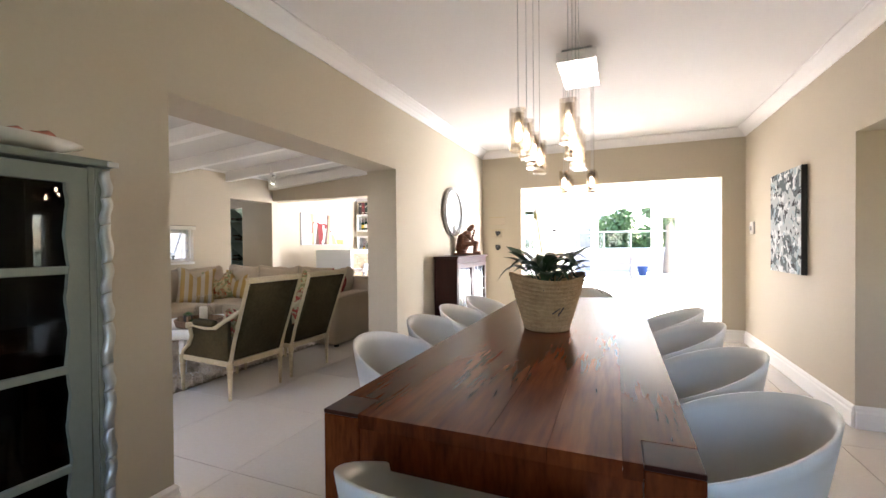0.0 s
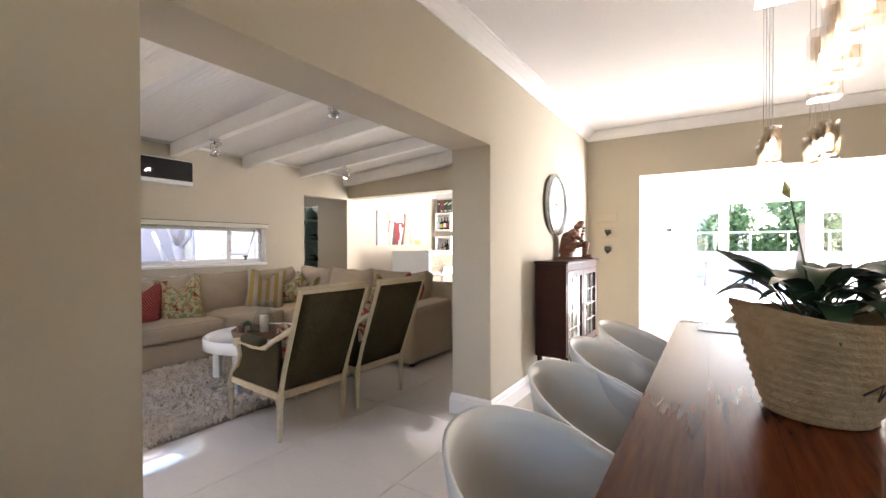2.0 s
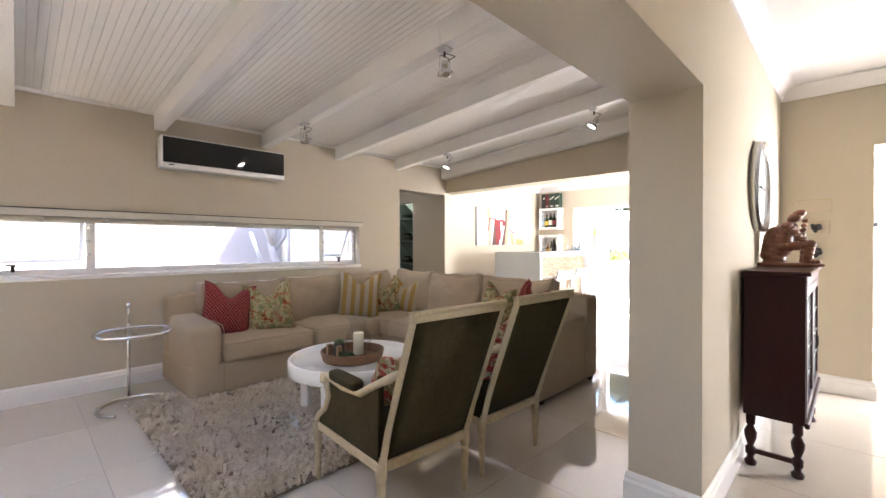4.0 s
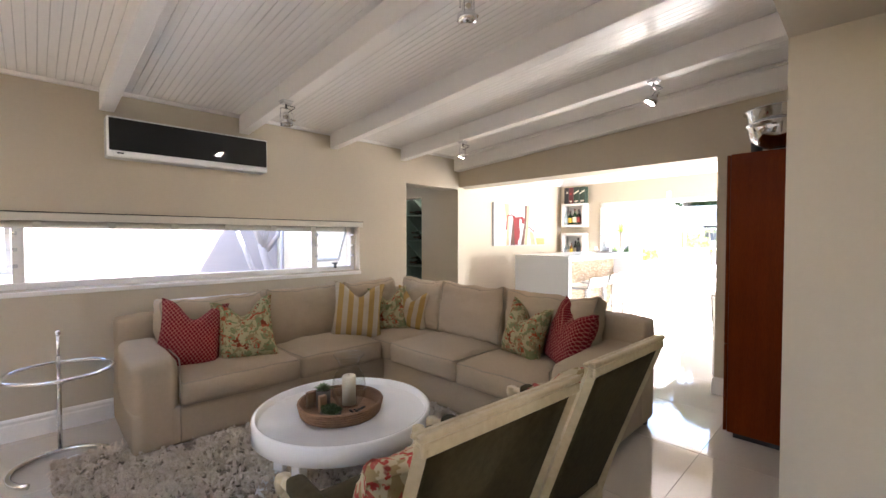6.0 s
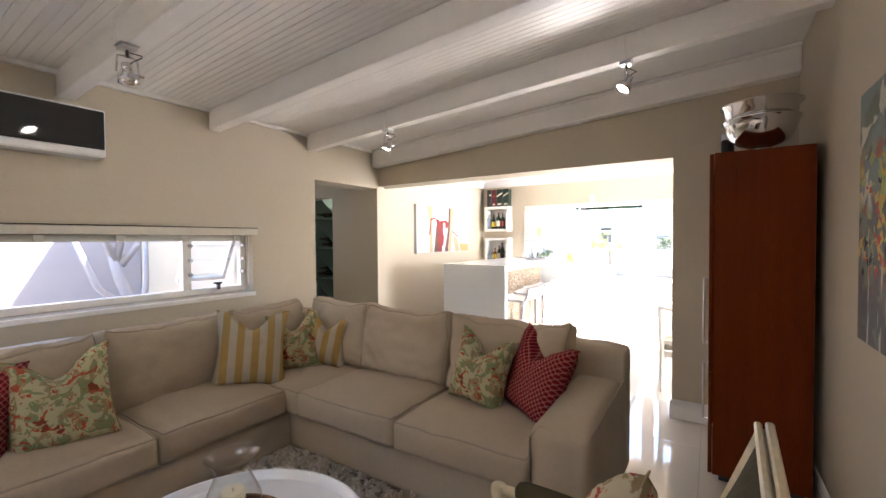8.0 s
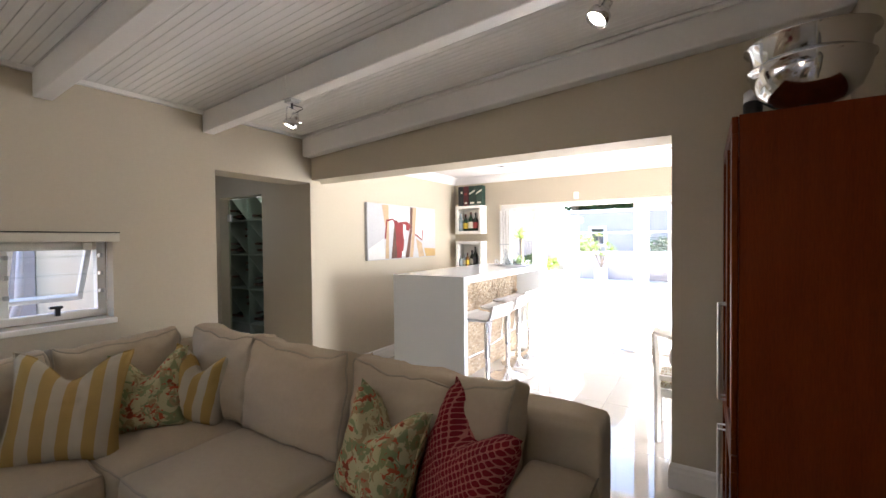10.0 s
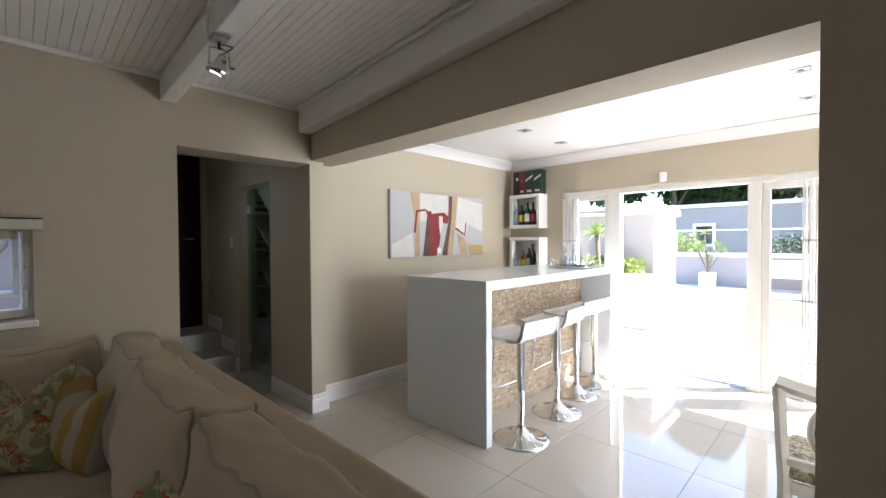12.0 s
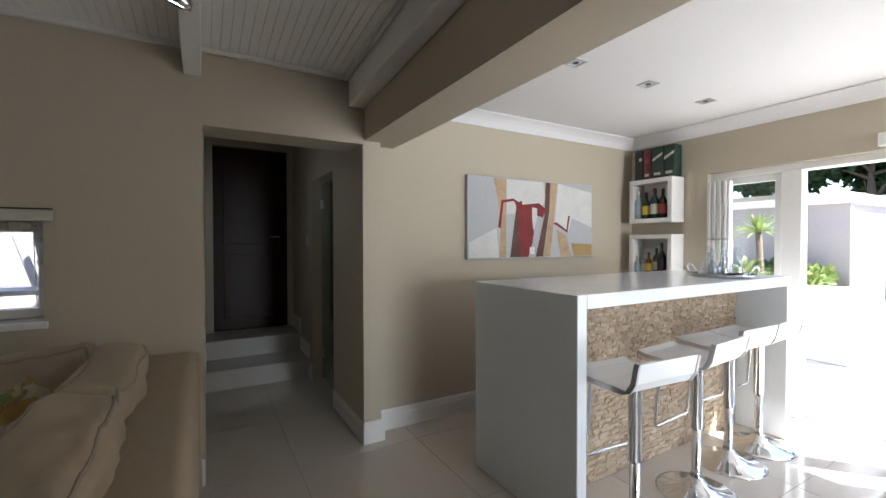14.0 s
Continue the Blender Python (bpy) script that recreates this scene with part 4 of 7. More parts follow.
def back_cushion(x, y, z, w, h, t, lean, turn, parent, seed):
    """Upright, its face to local -y before the turn."""
    def shape(p, u):
        p = p.copy()
        p.z += 0.028 * abs(u[0]) ** 4 * max(0, u[2]) - 0.03 * (1 - u[0] ** 2) * max(0, u[2]) * 0.4
        near = max(abs(u[0]), abs(u[2])) ** 3 * (1 - max(abs(u[0]), abs(u[2])) ** 12 * 0.3)
        along = p.x if abs(u[2]) > abs(u[0]) else p.z
        p.y += 0.007 * near * noise.noise((along * 26 + seed, u[2] * 1.2, u[0] * 1.2 + seed)) * (1 if p.y < 0 else -1)
        return p
    loops = []
    ob = part("back_cushion", soft_box(w, t, h, 0.045, (0.008, 0.06, 0.012), 24, 0.021, seed, shape=shape, seams=("y", loops)), M_SOFA, parent, smooth=True)
    for loop in loops:
        part("piping", tube(loop, 0.0055, 6, True), M_PIPING, ob, smooth=True)
    ob.location, ob.rotation_euler = (x, y, z), (radians(-lean), 0, radians(turn))
    return ob


def cushion(name, label, material, x, y, z, w, lean, turn, roll=0.0, seed=0, chop=0.078, thick=0.195):
    """A feather scatter cushion with pointed corners and a dented top."""
    t = thing(name, label, "cushion")
    n, bm, grid, th = 20, bmesh.new(), {}, thick
    for s in (-1, 1):
        for i in range(n + 1):
            for j in range(n + 1):
                u, v = 2 * i / n - 1, 2 * j / n - 1
                edge = i in (0, n) or j in (0, n)
                if edge and s == 1:
                    grid[s, i, j] = grid[-1, i, j]
                    continue
                px = w / 2 * u * (1 - 0.13 * (1 - v * v))
                pz = w / 2 * v * (1 - 0.09 * (1 - u * u))
                pz = pz * 1.14 - chop * math.exp(-(u / 0.45) ** 2) * max(0, (v + 0.2) / 1.2) ** 1.5 * 1.5
                d = s * th / 2 * (max(0, (1 - u ** 4) * (1 - v ** 4))) ** 0.55
                d *= 1 - 0.45 * math.exp(-(u / 0.3) ** 2) * max(0, v) ** 2
                q = noise.noise((u * 7 + seed, v * 5, s + seed)) * 0.010 * (0 if edge else 1) + noise.noise((u * 1.8 + seed, v * 1.8, s * 1.0 + seed * 2)) * 0.012 * (0 if edge else 1)
                grid[s, i, j] = bm.verts.new((px, d + q, pz))
    for s in (-1, 1):
        for i in range(n):
            for j in range(n):
                bm.faces.new((grid[s, i, j], grid[s, i + 1, j], grid[s, i + 1, j + 1], grid[s, i, j + 1]))
    part("cover", bm, material, t, smooth=True)
    pts = []
    for i in range(n):
        pts.append((i, 0))
    for j in range(n):
        pts.append((n, j))
    for i in range(n, 0, -1):
        pts.append((i, n))
    for j in range(n, 0, -1):
        pts.append((0, j))
    loop = []
    for i, j in pts:
        u, v = 2 * i / n - 1, 2 * j / n - 1
        px, pz = w / 2 * u * (1 - 0.13 * (1 - v * v)), w / 2 * v * (1 - 0.09 * (1 - u * u))
        pz = pz * 1.14 - chop * math.exp(-(u / 0.45) ** 2) * max(0, (v + 0.2) / 1.2) ** 1.5 * 1.5
        loop.append((px, 0, pz))
    part("seam", tube(loop, 0.0035, 5, True), material, t)
    t.location, t.rotation_euler = (x, y, z), (radians(-lean), radians(roll), radians(turn))
    return t


def sofa():
    s = thing("corner_sofa", "large beige linen corner sofa with piped loose cushions", "sofa")
    # base
    part("base", soft_box(0.85, 2.75, 0.25, 0.02, (0.004, 0.004, 0), 10, 0.002, 1, at=(-5.455, 3.77, 0.155)), M_SOFA, s, smooth=True)
    part("base", soft_box(2.05, 0.93, 0.25, 0.02, (0.004, 0.004, 0), 10, 0.002, 2, at=(-4.14, 4.66, 0.155)), M_SOFA, s, smooth=True)
    # frames of the backs
    part("back_frame", soft_box(0.20, 2.76, 0.72, 0.045, (0.004, 0, 0.004), 14, 0.003, 3, at=(-5.80, 3.785, 0.40)), M_SOFA, s, smooth=True)
    part("back_frame", soft_box(2.80, 0.22, 0.73, 0.045, (0, 0.004, 0.004), 16, 0.003, 4, at=(-4.50, 5.04, 0.40)), M_SOFA, s, smooth=True)

    def arm(p, u, ax):
        p = p.copy()
        k = (p.x + 5.03) / -0.85 if ax == "w" else (p.y - 4.18) / 0.95
        if p.z > 0.4:
            p.z += 0.03 * max(0.0, min(1.0, k / 0.76))
        return p
    for ax, sx, sy, c in (("w", 0.67, 0.235, (-5.365, 2.52, 0.30)), ("n", 0.27, 0.765, (-3.235, 4.5525, 0.30))):
        cc = Vector(c)
        a = part("arm", soft_box(sx, sy, 0.55, 0.055, (0.008, 0.008, 0.01), 16, 0.003, 5, at=c,
                                 shape=lambda p, u, ax=ax, cc=cc: arm(p + cc, u, ax) - cc), M_SOFA, s, smooth=True)
        if ax == "w":
            line = [(-5.03, 2.64, 0.05), (-5.03, 2.64, 0.53), (-5.06, 2.64, 0.565), (-5.5, 2.64, 0.575)]
        else:
            line = [(-3.365, 4.175, 0.05), (-3.365, 4.175, 0.52), (-3.33, 4.2, 0.567), (-3.115, 4.22, 0.56), (-3.105, 4.6, 0.58), (-3.103, 4.90, 0.595)]
        part("piping", tube(line, 0.004, 6), M_PIPING, a, smooth=True)
    for x, y in ((-5.1, 2.45), (-5.85, 2.45), (-3.15, 5.08), (-3.15, 4.25), (-5.82, 5.08)):
        part("foot", boxes((x - 0.02, x + 0.02, y - 0.02, y + 0.02, 0.0, 0.05)), M_BLACK, s)
    # seats
    seat_cushion("seat_cushion", -5.70, -5.00, 2.645, 3.415, 0.26, 0.425, s, 6)
    seat_cushion("seat_cushion", -5.70, -5.00, 3.42, 4.16, 0.26, 0.43, s, 7)
    seat_cushion("seat_cushion", -5.70, -4.92, 4.165, 4.90, 0.26, 0.42, s, 8)
    seat_cushion("seat_cushion", -4.915, -4.14, 4.16, 4.90, 0.26, 0.43, s, 9)
    seat_cushion("seat_cushion", -4.135, -3.375, 4.16, 4.90, 0.26, 0.425, s, 10)
    # backs
    back_cushion(-5.62, 2.99, 0.62, 0.72, 0.46, 0.19, 10, 90, s, 11)
    back_cushion(-5.62, 3.76, 0.63, 0.76, 0.47, 0.19, 10, 90, s, 12)
    back_cushion(-5.63, 4.45, 0.64, 0.62, 0.46, 0.18, 10, 90, s, 13)
    back_cushion(-5.20, 4.84, 0.65, 0.62, 0.47, 0.18, 10, 0, s, 14)
    back_cushion(-4.52, 4.83, 0.645, 0.74, 0.47, 0.20, 10, 0, s, 15)
    back_cushion(-3.75, 4.83, 0.64, 0.78, 0.47, 0.20, 10, 0, s, 16)
    part("throw", soft_box(0.06, 0.7, 0.10, 0.02, (0, 0, 0), 8, 0.006, 19, at=(-5.74, 3.0, 0.80)), M_WHITELINEN, s, "white linen folded over the back", smooth=True)


M_WHITELINEN = mat("white_linen", (0.62, 0.60, 0.60), 0.9, vary=0.04, bump=0.2, bump_scale=200)
sofa()
HC = "red cushion with a honeycomb weave on the beige sofa"
FC = "cream cushion printed with green and red flowers on the beige sofa"
SC = "yellow and cream striped cushion in the sofa corner"
cushion("scatter_cushion", HC, M_HONEY, -5.40, 2.79, 0.635, 0.42, 14, 78, 10, 1)
cushion("scatter_cushion", FC, M_FLORAL, -5.32, 3.13, 0.63, 0.42, 12, 72, -6, 2)
cushion("scatter_cushion", SC, M_STRIPE, -5.34, 4.13, 0.65, 0.46, 16, 58, 5, 3)
cushion("scatter_cushion", FC, M_FLORAL, -5.33, 4.47, 0.625, 0.38, 14, 50, -4, 4)
cushion("scatter_cushion", "small gold striped cushion in the sofa corner", M_STRIPE, -5.20, 4.66, 0.62, 0.37, 14, 30, 8, 5)
cushion("scatter_cushion", FC, M_FLORAL, -3.82, 4.60, 0.635, 0.37, 14, -6, 8, 6)
cushion("scatter_cushion", HC, M_HONEY, -3.50, 4.66, 0.63, 0.42, 16, -32, 10, 7)


def rug():
    t = thing("shaggy_rug", "thick taupe shaggy rug under the coffee table", "rug")
    x0, x1, y0, y1 = -5.3, -3.42, 2.06, 4.42
    part("backing", boxes((x0, x1, y0, y1, 0.001, 0.012), bevel=0.004), M_RUG, t)
    rng = np.random.default_rng(3)
    m, per = 6500, 8
    n = m * per
    hub = np.repeat(np.stack([rng.uniform(x0, x1, m), rng.uniform(y0, y1, m), np.full(m, 0.010)], 1), per, 0)
    a = np.repeat(rng.uniform(0, 2 * np.pi, m), per) + rng.normal(0, 0.55, n)
    c = hub + np.stack([rng.normal(0, 0.006, n), rng.normal(0, 0.006, n), 0 * a], 1)
    lean = np.repeat(rng.uniform(0.02, 0.05, m), per) * rng.uniform(0.7, 1.2, n)
    h = np.repeat(rng.uniform(0.018, 0.045, m), per) * rng.uniform(0.8, 1.2, n)
    side = np.stack([-np.sin(a), np.cos(a), 0 * a], 1) * rng.uniform(0.003, 0.006, n)[:, None]
    mid = c + np.stack([np.cos(a) * lean * 0.4, np.sin(a) * lean * 0.4, h], 1)
    tip = c + np.stack([np.cos(a) * lean, np.sin(a) * lean, h * 0.75], 1)
    v = np.stack([c - side, c + side, mid + side, mid - side, tip], 1).reshape(-1, 3)
    i = (np.arange(n) * 5)[:, None]
    faces = (i + np.array([0, 1, 2, 3])).tolist() + (i + np.array([3, 2, 4])).tolist()
    me = bpy.data.meshes.new("pile")
    me.from_pydata(v.tolist(), [], faces)
    me.materials.append(M_PILE)
    ob = new("pile", me)
    ob.parent = t
    ob["kind"] = "stuff"


def pile_mat():
    m = mat("taupe_wool_pile", (0.48, 0.40, 0.31), 0.95, second=(0.74, 0.65, 0.54), mix_scale=5, spec=0.1)
    return m


M_RUG = mat("rug_backing", (0.26, 0.21, 0.16), 0.95)
M_PILE = pile_mat()
rug()


# ---- living room ----
def coffee_table(x, y):
    t = thing("coffee_table", "round white lacquered coffee table with a ring at its foot", "table", at=(x, y, 0))
    part("tabletop", lathe([(0, 0.40), (0.42, 0.40), (0.425, 0.405), (0.43, 0.435), (0.44, 0.438), (0.45, 0.43), (0.452, 0.35), (0.445, 0.345), (0.42, 0.345), (0.42, 0.38), (0, 0.38)], 96),
         M_GLOSS_WHITE, t, smooth=True)
    for k in range(4):
        a = radians(30 + 90 * k)
        bm = boxes((-0.03, 0.03, -0.022, 0.022, 0.0345, 0.344), bevel=0.004)
        bmesh.ops.transform(bm, matrix=Matrix.Translation((0.40 * math.cos(a), 0.40 * math.sin(a), 0)) @ Matrix.Rotation(a, 4, "Z"), verts=bm.verts)
        part("leg", bm, M_GLOSS_WHITE, t)
    part("foot_ring", lathe([(0.385, 0.012), (0.44, 0.012), (0.44, 0.034), (0.385, 0.034), (0.385, 0.012)], 64), M_GLOSS_WHITE, t)


CT = (-3.97, 3.16)
coffee_table(*CT)


def tray_things():
    x, y, z = CT[0] - 0.02, CT[1] - 0.01, 0.40
    t = thing("wicker_tray", "round woven cane tray on the coffee table", "tray", at=(x, y, z))
    part("tray_base", lathe([(0, 0.002), (0.20, 0.002), (0.20, 0.012), (0, 0.012)], 40), M_CANE, t)
    for k in range(5):
        part("cane_coil", lathe([(0.2 + 0.003 * k + 0.009 * math.cos(a), 0.015 + 0.012 * k + 0.008 * math.sin(a)) for a in (2 * math.pi * i / 8 for i in range(9))], 48), M_CANE, t, smooth=True)
    z += 0.0135
    h = thing("hurricane_lamp", "clear glass hurricane vase round a candle on the tray", "vase", at=(x - 0.025, y + 0.065, z))
    prof = [(0.0, 0.0), (0.055, 0.0), (0.062, 0.01), (0.085, 0.05), (0.092, 0.09), (0.085, 0.14), (0.062, 0.19), (0.052, 0.215), (0.06, 0.245), (0.082, 0.272)]
    part("glass", lathe(prof, 40), M_VASE, h, smooth=True)
    part("rim", lathe([(0.0835, 0.272), (0.082, 0.2745), (0.0805, 0.272)], 40), M_VASE, h, smooth=True)
    c = thing("candle", "thick ivory pillar candle inside the glass vase", "candle", at=(x - 0.025, y + 0.065, z + 0.005))
    part("wax", lathe([(0, 0), (0.036, 0), (0.037, 0.15), (0.033, 0.155), (0.012, 0.150), (0, 0.149)], 28), M_CANDLE, c, smooth=True)
    part("wick", tube([(0, 0, 0.149), (0.001, 0, 0.162)], 0.0012, 5), M_BLACK, c)
    p = thing("succulent", "small green succulent in a dark clay pot on the tray", "plant", at=(x - 0.105, y - 0.045, z))
    part("pot", lathe([(0, 0), (0.036, 0), (0.04, 0.085), (0.035, 0.085), (0.033, 0.075), (0, 0.075)], 20), M_POT, p, smooth=True)
    bm = bmesh.new()
    for k in range(26):
        a, r, up = k * 2.4, 0.016 + 0.0014 * k, 0.045 - 0.0012 * k
        c0 = Vector((0, 0, 0.08))
        tip = Vector((r * math.cos(a) * 1.2, r * math.sin(a) * 1.2, 0.08 + up))
        mid = c0.lerp(tip, 0.55) + Vector((0, 0, 0.006))
        s = Vector((-math.sin(a), math.cos(a), 0)) * 0.008
        v = [bm.verts.new(q) for q in (c0, mid + s, tip, mid - s, mid + Vector((0, 0, -0.006)))]
        for f in ((0, 1, 2, 3), (0, 1, 4), (1, 2, 4), (2, 3, 4), (3, 0, 4)):
            bm.faces.new([v[q] for q in f])
    part("rosette", bm, M_SUCC, p)
    for dx, dy in ((-0.135, -0.105), (-0.04, -0.085)):
        b = thing("wooden_block", "small upright pale wood slab beside the succulent", "ornament", at=(x + dx, y + dy, z))
        part("slab", boxes((-0.012, 0.012, -0.02, 0.02, 0, 0.085), bevel=0.003), M_CANE2, b)
    m = thing("moss_bowl", "low dark bowl of green moss on the tray", "plant", at=(x + 0.05, y - 0.085, z))
    part("bowl", lathe([(0, 0), (0.045, 0), (0.055, 0.03), (0.05, 0.03), (0, 0.022)], 20), M_POT, m, smooth=True)
    leaf_cloud("moss", [(0, 0, 0.035, 0.05, 0.045, 0.022)], 900, 0.014, M_FOLIAGE, m, 8)
    s = thing("pebbles", "heap of small black pebbles on the tray", "pebbles", at=(x + 0.11, y + 0.05, z))
    bm = bmesh.new()
    rng = random.Random(5)
    for k in range(26):
        r = bmesh.ops.create_icosphere(bm, subdivisions=1, radius=rng.uniform(0.006, 0.011))
        o = Vector((rng.uniform(-0.04, 0.04), rng.uniform(-0.04, 0.04), 0.006 + rng.uniform(0, 0.008)))
        for v in r["verts"]:
            v.co = Vector((v.co.x, v.co.y, v.co.z * 0.7)) + o
    part("stones", bm, M_BLACK, s, smooth=True)["kind"] = "stuff"


M_VASE = glass_mat("vase_glass", (0.93, 0.945, 0.94), 0.0, 1.55, True)
M_SUCC = mat("succulent_green", (0.09, 0.18, 0.07), 0.4, second=(0.16, 0.28, 0.12), mix_scale=20)
M_CANE2 = mat("pale_wood", (0.30, 0.19, 0.11), 0.6, vary=0.15)
tray_things()


def bergere(x, y, turn):
    """Facing local -x; its origin midway between the back feet."""
    c = thing("bergere_armchair", "carved cream wooden armchair upholstered in olive green velvet", "armchair", "armchairs by the coffee table", at=(x, y, 0), turn=turn)
    W, H, L = 0.242, 0.935, 0.235

    def bx(z):
        return L * max(0, z - 0.30) / (H - 0.30)
    for s in (-1, 1):
        part("back_post", tube([(bx(z), s * (W + 0.012 * (z - 0.3)), z) for z in (0.26, 0.45, 0.7, H)], 0.0185, 4), M_CREAM_WOOD, c)
        part("leg", lathe([(0, 0), (0.012, 0), (0.014, 0.02), (0.011, 0.03), (0.013, 0.04), (0.019, 0.20), (0.022, 0.21), (0.017, 0.222), (0.024, 0.235), (0.024, 0.30), (0, 0.30)], 14,
                          (0, s * W, 0)), M_CREAM_WOOD, c, smooth=False)
        part("leg", lathe([(0, 0), (0.012, 0), (0.014, 0.02), (0.011, 0.03), (0.013, 0.04), (0.019, 0.20), (0.022, 0.21), (0.017, 0.222), (0.024, 0.235), (0.024, 0.30), (0, 0.30)], 14,
                          (-0.57, s * (W + 0.01), 0)), M_CREAM_WOOD, c)
        arm = [(bx(0.66) + 0.0, s * (W + 0.01), 0.70), (-0.06, s * (W + 0.012), 0.60), (-0.14, s * (W + 0.015), 0.555), (-0.28, s * (W + 0.02), 0.548), (-0.42, s * (W + 0.022), 0.565), (-0.455, s * (W + 0.022), 0.56)]
        part("arm_rail", tube(arm, 0.017, 8), M_CREAM_WOOD, c, smooth=True)
        part("scroll", lathe([(0, -0.022), (0.024, -0.022), (0.027, 0), (0.024, 0.022), (0, 0.022)], 16, (-0.462, s * (W + 0.022), 0.552)), M_CREAM_WOOD, c, smooth=True)
        part("arm_support", tube([(-0.455, s * (W + 0.02), 0.545), (-0.43, s * (W + 0.018), 0.47), (-0.47, s * (W + 0.012), 0.40), (-0.55, s * (W + 0.01), 0.34), (-0.57, s * (W + 0.01), 0.29)], 0.017, 8),
             M_CREAM_WOOD, c, smooth=True)
        part("arm_pad", soft_box(0.25, 0.06, 0.05, 0.02, (0, 0.004, 0.006), 8, at=(-0.27, s * (W + 0.015), 0.585)), M_GREEN_VELVET, c, smooth=True)
        bm = bmesh.new()
        prof = [(0.0, 0.30, 0.66), (-0.08, 0.30, 0.58), (-0.16, 0.30, 0.545), (-0.30, 0.30, 0.54), (-0.43, 0.30, 0.54), (-0.46, 0.30, 0.42), (-0.55, 0.30, 0.34)]
        for a, b in zip(prof, prof[1:]):
            v = [bm.verts.new((px, s * W + o, pz)) for o in (-0.014, 0.014) for px, pz in ((a[0], a[1]), (b[0], b[1]), (b[0], b[2]), (a[0], a[2]))]
            bm.faces.new(v[:4])
            bm.faces.new(v[4:][::-1])
            bm.faces.new((v[3], v[2], v[6], v[7]))
        part("side_panel", bm, M_GREEN_VELVET, c)
        part("side_rail", boxes((-0.57, 0.0, s * W - 0.02, s * W + 0.02, 0.262, 0.305), bevel=0.004), M_CREAM_WOOD, c)
    part("front_rail", boxes((-0.59, -0.55, -W + 0.02, W - 0.02, 0.262, 0.305), bevel=0.004), M_CREAM_WOOD, c)
    part("back_rail", boxes((-0.02, 0.02, -W + 0.02, W - 0.02, 0.262, 0.305), bevel=0.004), M_CREAM_WOOD, c)
    rail = part("top_rail", boxes((L - 0.02, L + 0.014, -W - 0.02, W + 0.02, H - 0.024, H + 0.006), bevel=0.004), M_CREAM_WOOD, c)
    part("rail_ridge", boxes((L - 0.022, L - 0.006, -W - 0.024, W + 0.024, H + 0.0061, H + 0.018), bevel=0.004), M_CREAM_WOOD, rail)
    part("rail_ridge", boxes((L - 0.001, L + 0.017, -W - 0.024, W + 0.024, H + 0.0061, H + 0.022), bevel=0.004), M_CREAM_WOOD, rail)
    bm = bmesh.new()
    n = 8
    g = {}
    for side in (-1, 1):
        for i in range(n + 1):
            for j in range(n + 1):
                u, v = 2 * i / n - 1, j / n
                z = 0.31 + v * (H - 0.33)
                puff = (0.016 if side == 1 else 0.045) * (1 - u ** 4) * (1 - (2 * v - 1) ** 4)
                g[side, i, j] = bm.verts.new((bx(z) + side * (0.008 + puff * 0.6), u * (W - 0.018 + 0.012 * v), z))
    for side in (-1, 1):
        for i in range(n):
            for j in range(n):
                bm.faces.new((g[side, i, j], g[side, i + 1, j], g[side, i + 1, j + 1], g[side, i, j + 1]))
    for i in range(n):
        for j in (0, n):
            bm.faces.new((g[-1, i, j], g[-1, i + 1, j], g[1, i + 1, j], g[1, i, j]))
            bm.faces.new((g[-1, j, i], g[-1, j, i + 1], g[1, j, i + 1], g[1, j, i]))
    part("backrest", bm, M_GREEN_VELVET, c, smooth=True)
    part("seat", soft_box(0.54, 0.48, 0.13, 0.045, (0.01, 0.01, 0.02), 12, 0.003, 2, at=(-0.29, 0, 0.37)), M_GREEN_VELVET, c, smooth=True)
    return c


b1 = bergere(-2.84, 2.78, -4)
copy_thing(b1, pose(-2.835, 3.42, 0, 0, 0, -2))
cushion("scatter_cushion", "red floral cushion leaning on the olive velvet armchair", M_FLORAL_RED, -2.93, 3.46, 0.60, 0.36, 26, -94, 3, 9, 0.02)
cushion("scatter_cushion", "red floral cushion lying low on the olive velvet armchair", M_FLORAL_RED, -3.05, 2.80, 0.535, 0.32, 38, -98, 3, 10, 0.02)


